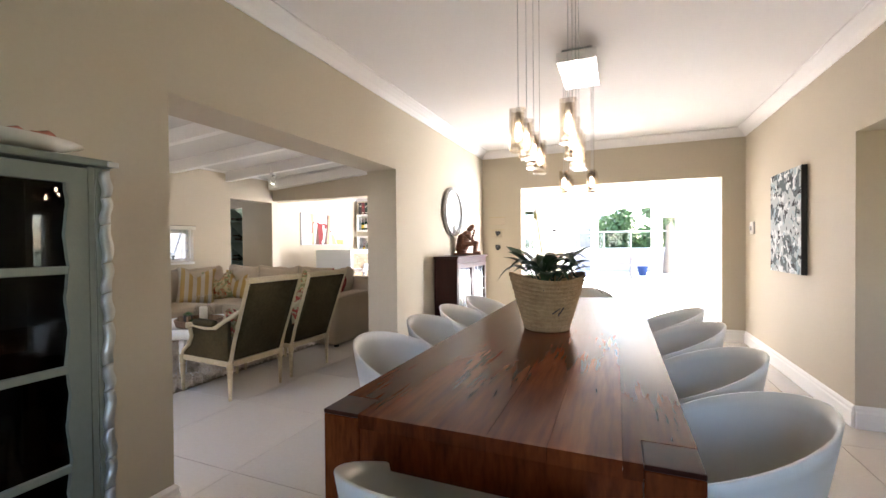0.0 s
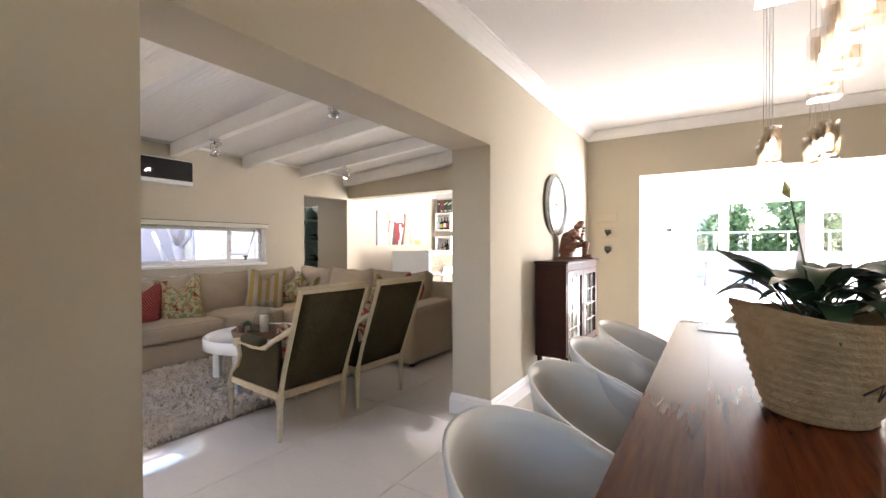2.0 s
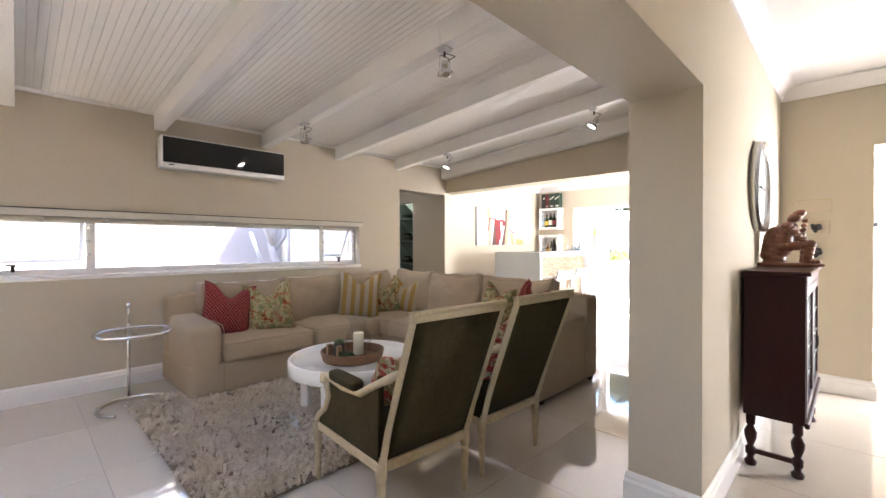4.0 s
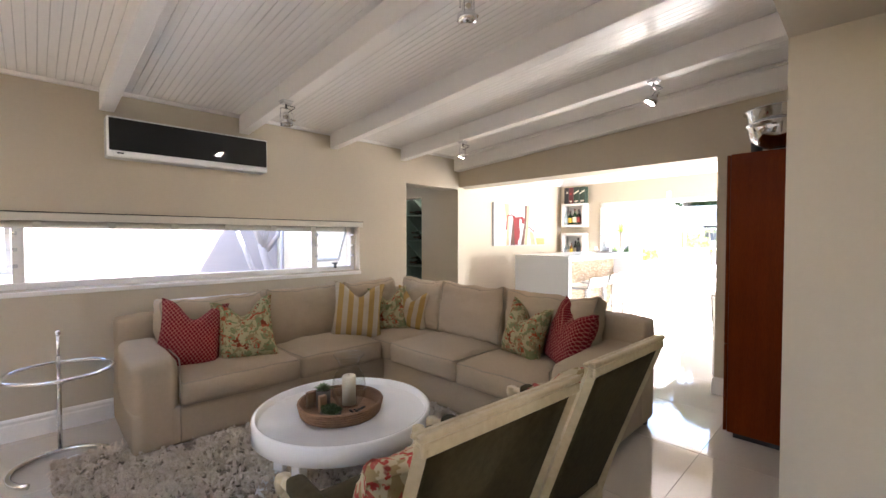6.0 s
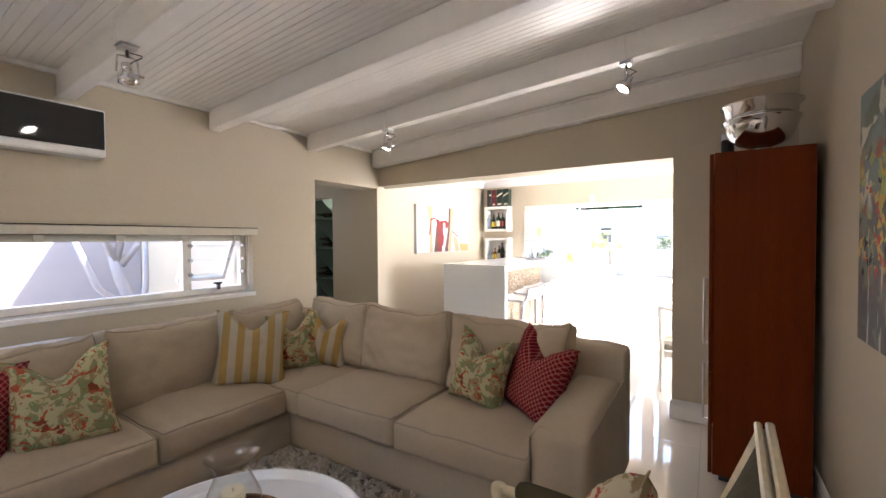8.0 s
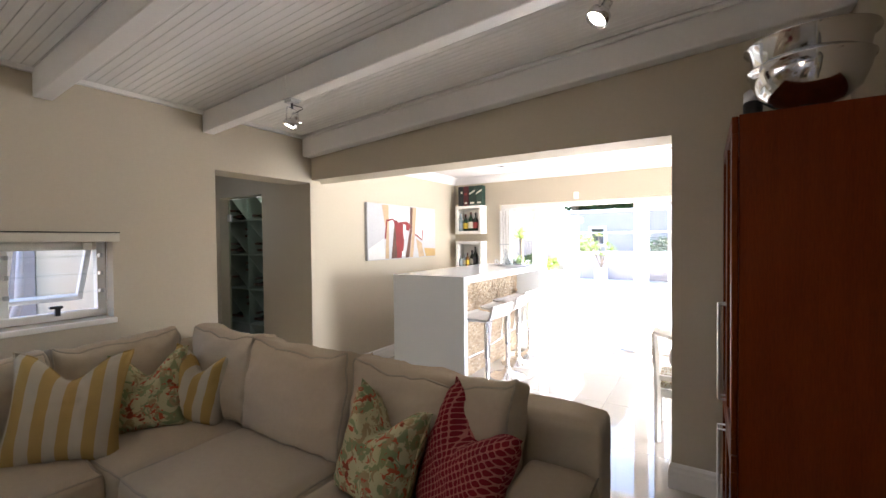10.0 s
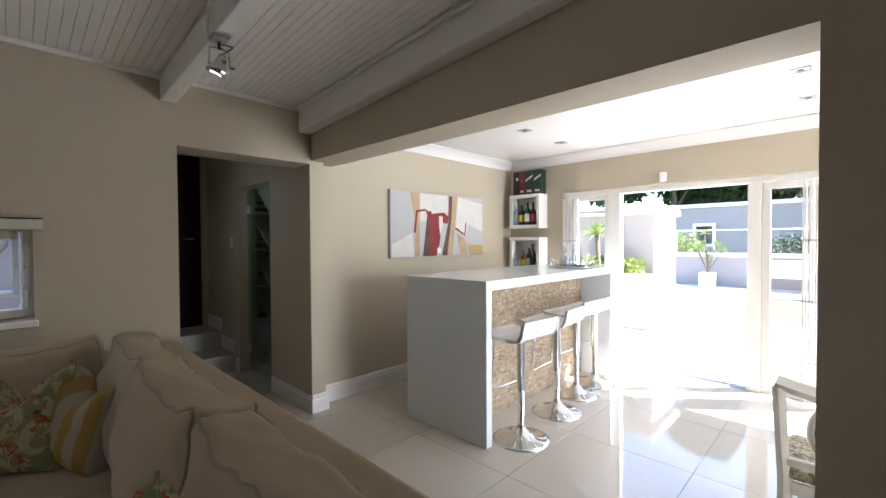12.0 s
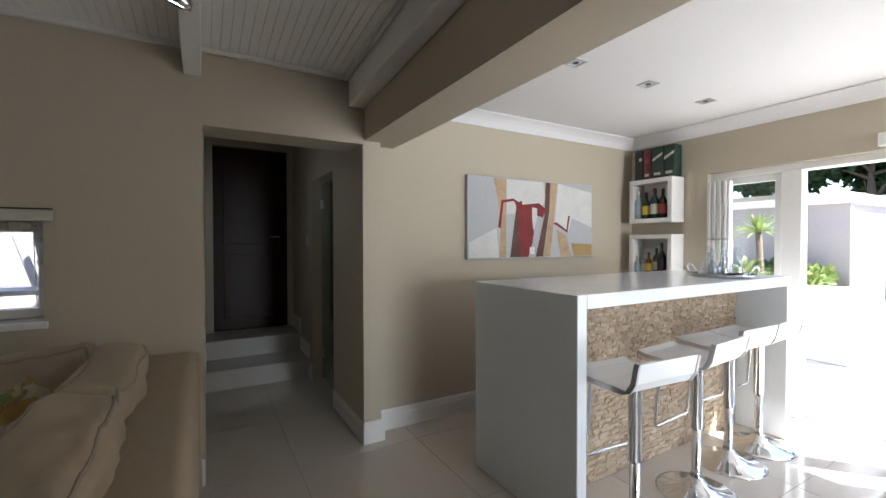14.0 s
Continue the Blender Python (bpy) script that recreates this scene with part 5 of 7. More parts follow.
def side_table():
    t = thing("adjustable_side_table", "chrome and glass adjustable round side table beside the sofa", "side table", at=(-5.27, 2.10, 0))
    ring = lambda r, z, a0, a1, n=40: [(r * math.cos(radians(a0 + (a1 - a0) * k / n)), r * math.sin(radians(a0 + (a1 - a0) * k / n)), z) for k in range(n + 1)]
    part("top_ring", tube(ring(0.24, 0.56, 0, 351), 0.010, 8, True), M_CHROME, t, smooth=True)
    part("glass_top", lathe([(0, 0.558), (0.232, 0.558), (0.232, 0.566), (0, 0.566)], 48), M_PANE, t)
    part("base_ring", tube(ring(0.22, 0.018, 40, 320), 0.016, 8), M_CHROME, t, smooth=True)
    part("post", tube([(-0.235, 0, 0.02), (-0.235, 0, 0.60)], 0.012, 12), M_CHROME, t, smooth=True)
    part("sleeve", tube([(-0.235, 0, 0.56), (-0.235, 0, 0.73)], 0.008, 12), M_CHROME, t, smooth=True)
    part("cross_bar", tube([(-0.235, 0, 0.545), (0.235, 0, 0.545)], 0.006, 8), M_CHROME, t)
    part("knob", lathe([(0, 0.73), (0.014, 0.73), (0.014, 0.75), (0, 0.755)], 12, (-0.235, 0, 0)), M_CHROME, t)
    s = thing("power_adapter", "white power adapter lying on the floor under the side table", "adapter", at=(-5.28, 2.16, 0), turn=20)
    part("adapter_body", boxes((-0.045, 0.045, -0.03, 0.03, 0.001, 0.035), bevel=0.008), M_GLOSS_WHITE, s)
    part("cable", tube([(0.045, 0, 0.012), (0.1, 0.03, 0.006), (0.16, -0.04, 0.006), (0.1, -0.1, 0.006), (-0.1, -0.08, 0.006)], 0.004, 6), M_WHITE, s)


side_table()


def air_conditioner():
    a = thing("air_conditioner", "wall-mounted split air conditioner with a mirrored dark front and white casing", "air conditioner", at=(XW, 2.935, 2.03))
    part("casing", boxes((0.002, 0.15, -0.555, 0.555, -0.14, 0.145), bevel=0.012, seg=2), M_GLOSS_WHITE, a)
    part("front_panel", boxes((0.152, 0.160, -0.543, 0.543, -0.095, 0.130), bevel=0.003), M_DARKGLASS, a)
    part("air_flap", boxes((0.10, 0.158, -0.52, 0.52, -0.135, -0.096), bevel=0.004), M_GLOSS_WHITE, a)
    part("display", boxes((0.159, 0.162, -0.50, -0.46, -0.118, -0.108)), M_BLACK, a)


air_conditioner()


def spot(x, y, aim):
    z = slope(x) - 0.157
    s = thing("ceiling_spotlight", "small brushed chrome spotlight clamped under a white beam", "spotlight", "spotlights on the beams", at=(x, y, z))
    part("mount", boxes((-0.04, 0.04, -0.04, 0.04, -0.006, 0.0), (-0.032, 0.032, -0.032, 0.032, -0.022, -0.0061), bevel=0.002), M_STEEL, s)
    part("stem", tube([(0, 0, -0.02), (0, 0, -0.055)], 0.007, 10), M_BLACK, s)
    part("yoke", tube([(0, 0, -0.05), (0.0, 0.040, -0.055), (0.0, 0.045, -0.125), (0, 0.045, -0.13)], 0.0045, 6), M_CHROME, s)
    part("yoke", tube([(0, 0, -0.05), (0.0, -0.040, -0.055), (0.0, -0.045, -0.125), (0, -0.045, -0.13)], 0.0045, 6), M_CHROME, s)
    head = part("head", lathe([(0, 0.045), (0.018, 0.045), (0.022, 0.02), (0.024, 0.0), (0.042, -0.012), (0.044, -0.045), (0.038, -0.045), (0.036, -0.02), (0, -0.01)], 24), M_CHROME, s, smooth=True)
    part("bulb", lathe([(0, -0.036), (0.032, -0.038), (0.032, -0.028), (0, -0.026)], 20), M_DOWN, head, "lit lamp face")
    head.location, head.rotation_euler = (0, 0, -0.125), aim
    part("cable_loop", tube([(0, 0.01, -0.03), (0.03, 0.05, -0.04), (0.05, 0.04, -0.055), (0.02, 0.01, -0.08), (0.0, 0.01, -0.09)], 0.0028, 5), M_BLACK, s)
    part("side_screw", tube([(0, 0.046, -0.125), (0, 0.066, -0.125)], 0.008, 8), M_CHROME, s)
    part("conduit", tube([(0, -0.047, 0.13), (0, -0.047, 0.0), (0, -0.03, -0.004)], 0.004, 6), M_WHITE, s)
    return s


for x, y, aim in ((-4.98, 3.31, (0.3, 0.5, 0)), (-3.27, 3.345, (0.35, 0.4, 0)), (-4.95, 5.125, (-0.3, 0.3, 0)), (-3.13, 5.125, (-0.35, 0.5, 0))):
    spot(x, y, aim)


def wardrobe():
    w = thing("tall_cabinet", "tall cherry wood cabinet with dark glass doors and long steel handles", "cabinet", at=(-2.69, 5.255, 0))
    part("plinth", boxes((0.03, 0.41, 0.03, 0.77, 0.001, 0.04)), M_BLACK, w)
    part("side_panel", boxes((0.0, 0.435, 0.0, 0.02, 0.04, 1.86), bevel=0.002), M_CHERRY, w)
    part("side_panel", boxes((0.0, 0.435, 0.78, 0.80, 0.04, 1.86), bevel=0.002), M_CHERRY, w)
    part("top_panel", boxes((0.0, 0.435, 0.0201, 0.7799, 1.835, 1.86), bevel=0.002), M_CHERRY, w)
    part("back_panel", boxes((0.42, 0.435, 0.0201, 0.7799, 0.04, 1.834)), M_BLACK, w)
    part("bottom_panel", boxes((0.02, 0.42, 0.0201, 0.7799, 0.04, 0.06)), M_CHERRY, w)
    for y0 in (0.0, 0.4015):
        for z0, z1 in ((0.045, 0.62), (0.625, 1.855)):
            d = frame_rect("door", "x", -0.022, 0.02, y0, y0 + 0.3985, z0, z1, 0.06, M_CHERRY, w)
            part("door_glass", boxes((-0.016, -0.01, y0 + 0.06, y0 + 0.3385, z0 + 0.06, z1 - 0.06)), M_DARKGLASS, d)
            y = y0 + (0.37 if y0 == 0 else 0.03)
            zz = (z0 + 0.08, z0 + 0.5) if z0 > 0.5 else (z1 - 0.4, z1 - 0.05)
            part("handle", tube([(-0.023, y, zz[0]), (-0.05, y, zz[0]), (-0.05, y, zz[1]), (-0.023, y, zz[1])], 0.006, 8), M_STEEL, d, "long steel bar handle")
    b = thing("punch_bowl", "two nested polished steel punch bowls on top of the tall cabinet", "bowl", at=(-2.47, 5.47, 1.861))
    pr = [(0, 0.002), (0.07, 0.002), (0.075, 0.012), (0.05, 0.022), (0.05, 0.035), (0.10, 0.055), (0.15, 0.10), (0.172, 0.16), (0.178, 0.19), (0.185, 0.192), (0.185, 0.197), (0.172, 0.194), (0.145, 0.115), (0, 0.06)]
    part("outer_bowl", lathe(pr, 48), M_CHROME, b, smooth=True)
    part("inner_bowl", lathe([(0, 0.13), (0.10, 0.14), (0.165, 0.20), (0.178, 0.275), (0.195, 0.280), (0.195, 0.286), (0.174, 0.281), (0.158, 0.20), (0.09, 0.15), (0, 0.14)], 48), M_CHROME, b, smooth=True)
    c = thing("steel_canister", "slim dark steel canister on the tall cabinet", "canister", at=(-2.62, 5.66, 1.861))
    part("can", lathe([(0, 0.001), (0.035, 0.001), (0.035, 0.13), (0.030, 0.14), (0, 0.14)], 20), M_BLACK, c, smooth=True)
    part("lid", lathe([(0, 0.141), (0.033, 0.141), (0.033, 0.18), (0.02, 0.19), (0, 0.19)], 20), M_STEEL, c, smooth=True)


wardrobe()


def canvas(name, label, axis, p, out, a0, a1, z0, z1, material, sides, d=0.035):
    t = thing(name, label, "painting", at=((p, (a0 + a1) / 2, (z0 + z1) / 2)))
    a, h = (a1 - a0) / 2, (z1 - z0) / 2
    s = 1 if out > 0 else -1
    lo, hi = sorted((0.003 * s, (d - 0.002) * s))
    part("stretcher", boxes((lo, hi, -a, a, -h, h), bevel=0.002), sides, t)
    lo, hi = sorted(((d - 0.0015) * s, d * s))
    part("painted_canvas", boxes((lo, hi, -a + 0.001, a - 0.001, -h + 0.001, h - 0.001)), material, t)
    return t


def street_mat():
    """A rainy street in loose strokes: pale grey-olive sky, a band of bright figures, dark wet ground with pale streaks."""
    m, n, l, b, tc = pattern_base("street_painting", 0.55)
    xyz = n.new("ShaderNodeSeparateXYZ")
    l.new(tc.outputs["Object"], xyz.inputs[0])

    def above(z, soft=0.06):
        r = n.new("ShaderNodeMapRange")
        r.inputs["From Min"].default_value, r.inputs["From Max"].default_value = z - soft, z + soft
        l.new(math_node(n, l, "ADD", xyz.outputs[2], math_node(n, l, "MULTIPLY", noise_mask(n, l, tc, 7, 0.3, 0.7, 3, 31), 0.12)), r.inputs[0])
        return r.outputs[0]

    def both(a, c):
        return math_node(n, l, "MULTIPLY", a, c)
    low = math_node(n, l, "SUBTRACT", 1.0, above(0.02))
    mid = both(above(-0.16), math_node(n, l, "SUBTRACT", 1.0, above(0.24)))
    c = layer(n, l, (0.12, 0.115, 0.12), (0.20, 0.25, 0.25), above(0.14))
    c = layer(n, l, c, (0.17, 0.19, 0.15), noise_mask(n, l, tc, 5, 0.52, 0.60, 3, 2, 0.8))
    c = layer(n, l, c, (0.52, 0.50, 0.42), both(above(0.08), noise_mask(n, l, tc, 8, 0.58, 0.62, 3, 5, 0.8)))
    c = layer(n, l, c, (0.36, 0.38, 0.12), both(mid, noise_mask(n, l, tc, 9, 0.54, 0.57, 2, 9, 1.2)))
    c = layer(n, l, c, (0.58, 0.36, 0.10), both(mid, noise_mask(n, l, tc, 12, 0.57, 0.60, 2, 13, 1.0)))
    c = layer(n, l, c, (0.45, 0.07, 0.04), both(mid, noise_mask(n, l, tc, 15, 0.60, 0.62, 2, 17, 0.8)))
    c = layer(n, l, c, (0.02, 0.018, 0.02), both(mid, noise_mask(n, l, tc, 14, 0.60, 0.62, 2, 21, 0.6)))
    mp, st = n.new("ShaderNodeMapping"), n.new("ShaderNodeTexNoise")
    mp.inputs["Scale"].default_value = (1, 1, 0.15)
    st.inputs["Scale"].default_value = 26
    l.new(tc.outputs["Object"], mp.inputs[0])
    l.new(mp.outputs[0], st.inputs[0])
    sr = n.new("ShaderNodeMapRange")
    sr.inputs["From Min"].default_value, sr.inputs["From Max"].default_value = 0.60, 0.66
    l.new(st.outputs[0], sr.inputs[0])
    c = layer(n, l, c, (0.44, 0.42, 0.38), both(low, sr.outputs[0]))
    l.new(c, b.inputs["Base Color"])
    return m


M_STREET = street_mat()
canvas("canvas_painting", "unframed canvas of blurred grey, ochre and red shapes on the wall", "x", P0, -1, 4.03, 4.55, 1.02, 1.895, M_STREET, M_BLACK)
M_GREYART = canvas_mat("grey_abstract", [((0.42, 0.45, 0.46),), ((0.10, 0.12, 0.13), 8, 0.50, 2), ((0.66, 0.68, 0.68), 11, 0.55, 6), ((0.03, 0.03, 0.035), 13, 0.60, 9), ((0.34, 0.42, 0.46), 15, 0.62, 12)])
canvas("canvas_painting", "black, white and grey abstract canvas on the dining room wall", "x", XE, -1, 4.37, 5.08, 0.92, 1.80, M_GREYART, M_BLACK, 0.045)


# ---- dining room ----
M_TABLE = mat("oiled_reddish_timber", (0.062, 0.011, 0.004), 0.25, second=(0.20, 0.050, 0.014), scale=1.1, mix_scale=1.3, stretch=(9, 0.7, 2), rand=0.42, spec=0.10)
M_ENDGRAIN = mat("dark_end_grain", (0.018, 0.005, 0.003), 0.4, spec=0.12, second=(0.045, 0.012, 0.008), mix_scale=20)
TX0, TX1, TY0, TY1, TZ = -0.825, 0.048, 1.105, 3.72, 0.762


def dining_table():
    t = thing("dining_table", "long reddish-brown solid timber dining table with square corner legs", "table")
    ws = [0.155, 0.14, 0.15, 0.135, 0.148]
    ws.append(TX1 - TX0 - sum(ws))
    x, w = TX0, 0.108
    for k, wd in enumerate(ws):
        e = x + wd
        rows = []
        if k == 0:
            rows = [(x, x + w, TY0 + w + 0.002, TY1 - w - 0.002), (x + w, e - 0.0006, TY0, TY1)]
        elif k == len(ws) - 1:
            rows = [(e - w, e, TY0 + w + 0.002, TY1 - w - 0.002), (x, e - w, TY0, TY1)]
        else:
            rows = [(x, e - 0.0006, TY0, TY1)]
        bm = bmesh.new()
        for a, b, c, d in rows:
            box(bm, a, b, c, d, TZ - 0.035, TZ - (0.0003 if k % 2 else 0.0))
        part("plank", bm, M_TABLE, t)
        x = e
    for y0, y1 in ((TY0 + 0.004, TY0 + 0.034), (TY1 - 0.034, TY1 - 0.004)):
        part("apron", boxes((TX0 + w + 0.001, TX1 - w - 0.001, y0, y1, TZ - 0.13, TZ - 0.0355), bevel=0.002), M_TABLE, t)
    for x0, x1 in ((TX0 + 0.004, TX0 + 0.034), (TX1 - 0.034, TX1 - 0.004)):
        part("apron", boxes((x0, x1, TY0 + w + 0.001, TY1 - w - 0.001, TZ - 0.13, TZ - 0.0355), bevel=0.002), M_TABLE, t)
    for x0 in (TX0, TX1 - w):
        for y0 in (TY0, TY1 - w):
            leg = part("leg", boxes((x0 + 0.001, x0 + w - 0.001, y0, y0 + w, 0, TZ - 0.012), bevel=0.003), M_TABLE, t)
            part("end_grain", boxes((x0 + 0.001, x0 + w - 0.001, y0, y0 + w, TZ - 0.0115, TZ - 0.0005), bevel=0.0015), M_ENDGRAIN, leg, "dark end-grain block")


dining_table()


def tub_chair():
    """Faces local +y."""
    c = thing("tub_chair", "white moulded plastic tub chair with thin chrome legs", "chair", "chairs round the dining table")
    bm = bmesh.new()
    n, rows, th = 40, 9, 0.010
    g = {}
    for side in (0, 1):
        for i in range(n):
            a = 2 * math.pi * i / n
            back = 0.5 - 0.5 * math.sin(a)
            rim = 0.575 + 0.225 * back ** 0.85
            for j in range(rows + 1):
                v = j / rows
                z = 0.42 + (rim - 0.42) * v
                r = 0.165 + 0.075 * v ** 0.6 + 0.012 * v * back
                r -= side * th
                if v < 0.12:
                    r -= 0.02 * (1 - v / 0.12)
                g[side, i, j] = bm.verts.new((r * math.cos(a) * 1.02, r * math.sin(a), z + (th if side and j == 0 else 0)))
    for side in (0, 1):
        for i in range(n):
            for j in range(rows):
                bm.faces.new((g[side, i, j], g[side, (i + 1) % n, j], g[side, (i + 1) % n, j + 1], g[side, i, j + 1]))
        cen = bm.verts.new((0, 0, 0.412 + side * (th + 0.004)))
        for i in range(n):
            bm.faces.new((g[side, i, 0], g[side, (i + 1) % n, 0], cen))
    for i in range(n):
        bm.faces.new((g[0, i, rows], g[0, (i + 1) % n, rows], g[1, (i + 1) % n, rows], g[1, i, rows]))
    part("shell", bm, M_PLASTIC, c, smooth=True)
    part("hub", lathe([(0, 0.385), (0.07, 0.385), (0.075, 0.41), (0, 0.41)], 20), M_STEEL, c)
    for sx in (-1, 1):
        for sy in (-1, 1):
            leg = part("leg", tube([(sx * 0.05, sy * 0.05, 0.395), (sx * 0.13, sy * 0.13, 0.36), (sx * 0.19, sy * 0.19, 0.0)], 0.008, 8), M_CHROME, c, smooth=True)
            part("foot", lathe([(0, 0), (0.013, 0), (0.012, 0.016), (0, 0.016)], 10, (sx * 0.19, sy * 0.19, 0)), M_BLACK, leg)
    return c


def place_chairs():
    c = tub_chair()
    c.matrix_basis = pose(-0.90, 1.79, 0, 0, 0, -88)
    for x, y, r in ((-0.905, 2.28, -91), (-0.91, 2.73, -86), (-0.90, 3.20, -90), (0.115, 1.47, 88), (0.13, 2.01, 91), (0.12, 2.57, 92), (0.12, 3.08, 88), (-0.41, 1.02, 3), (-0.36, 3.88, 181)):
        copy_thing(c, pose(x, y, 0, 0, 0, r))


place_chairs()


def basket_plant():
    b = thing("basket", "tall woven palm basket standing on the dining table", "basket", at=(-0.435, 2.36, TZ + 0.001))
    bm = bmesh.new()
    n, rows = 64, 40
    H = 0.27
    g = []
    for j in range(rows + 1):
        v = j / rows
        r = 0.107 + 0.083 * v ** 0.9
        ring = []
        for i in range(n):
            a = 2 * math.pi * i / n
            d = 0.0035 * math.sin(v * 13 * 2 * math.pi) + 0.0012 * math.sin(i * 16 * 2 * math.pi / n + j)
            z = H * v + 0.016 * v * math.sin(2 * a + 0.8)
            ring.append(bm.verts.new(((r + d) * math.cos(a), (r + d) * math.sin(a) * 0.96, z)))
        g.append(ring)
    inner = []
    for j, v in enumerate((1.0, 0.85)):
        inner.append([bm.verts.new((p.co.x * (0.95 if j == 0 else 0.9), p.co.y * (0.95 if j == 0 else 0.9), p.co.z * v)) for p in g[-1]])
    for a, c in zip(g + inner, (g + inner)[1:]):
        for i in range(n):
            bm.faces.new((a[i], a[(i + 1) % n], c[(i + 1) % n], c[i]))
    bm.faces.new(g[0])
    part("weave", bm, M_WICKER, b, smooth=True)
    part("soil", lathe([(0, 0.215), (0.155, 0.215)], 24), M_POT, b)
    part("stitch_tag", tube([(0.05, -0.155, 0.10), (0.085, -0.145, 0.125), (0.075, -0.15, 0.09), (0.10, -0.14, 0.13)], 0.003, 5), M_BLACK, b)
    p = thing("peace_lily", "dark green peace lily with broad arching leaves in the basket", "plant", at=(-0.435, 2.36, TZ + 0.217))
    rng = random.Random(12)
    stalks = bmesh.new()
    for k in range(34):
        a = rng.uniform(0, 6.283)
        reach, up = rng.uniform(0.08, 0.23), rng.uniform(0.08, 0.24)
        L, w = rng.uniform(0.13, 0.19), rng.uniform(0.025, 0.042)
        base = Vector((rng.uniform(-0.05, 0.05), rng.uniform(-0.05, 0.05), 0))
        start = base + Vector((math.cos(a) * reach * 0.4, math.sin(a) * reach * 0.4, up * 0.55))
        tube([base, base.lerp(start, 0.6) + Vector((0, 0, 0.01)), start], 0.003, 5, bm=stalks)
        bm = bmesh.new()
        prev = None
        droop = rng.uniform(0.2, 1.3)
        tw = rng.uniform(-0.5, 0.5)
        for s in range(8):
            u = s / 7
            pos = start + Vector((math.cos(a), math.sin(a), 0)) * L * u * 0.85 + Vector((0, 0, L * (0.75 * u - droop * u * u * 0.9)))
            ww = w * math.sin(math.pi * min(1, u * 0.9 + 0.1) ** 0.8) * (1 - 0.2 * u) + 0.0008
            side = Vector((-math.sin(a), math.cos(a), tw * u))
            ring = [bm.verts.new(pos - side * ww + Vector((0, 0, 0.25 * ww))), bm.verts.new(pos), bm.verts.new(pos + side * ww + Vector((0, 0, 0.25 * ww)))]
            if prev:
                for q in (0, 1):
                    bm.faces.new((prev[q], prev[q + 1], ring[q + 1], ring[q]))
            prev = ring
        part("leaf", bm, M_LEAF, p, smooth=True)
    part("stalks", stalks, M_LEAF, p)["kind"] = "stuff"
    stem = part("flower_stem", tube([(0, 0, 0), (-0.03, 0.02, 0.2), (-0.05, 0.03, 0.33)], 0.0025, 5), M_LEAF, p)
    bm = bmesh.new()
    vs = [bm.verts.new(v) for v in ((-0.05, 0.03, 0.33), (-0.070, 0.03, 0.348), (-0.064, 0.033, 0.385), (-0.05, 0.03, 0.36), (-0.056, 0.024, 0.355))]
    for f in ((0, 1, 4), (1, 2, 4), (2, 3, 4), (3, 0, 4)):
        bm.faces.new([vs[q] for q in f])
    part("spathe", bm, M_LEAF_PALE, stem, "pale yellow-green flower bract")
    r = part("trailing_leaf", tube([(0.13, -0.03, 0.06), (0.2, -0.05, 0.03), (0.27, -0.09, -0.02)], 0.004, 5, taper=[1, 0.8, 0.3]), M_LEAF, p)


basket_plant()
part("place_mat", boxes((-0.72, -0.50, 3.40, 3.60, TZ + 0.0006, TZ + 0.004), bevel=0.001), M_BLACK, thing("table_mat", "thin dark mat near the far end of the dining table", "mat"))


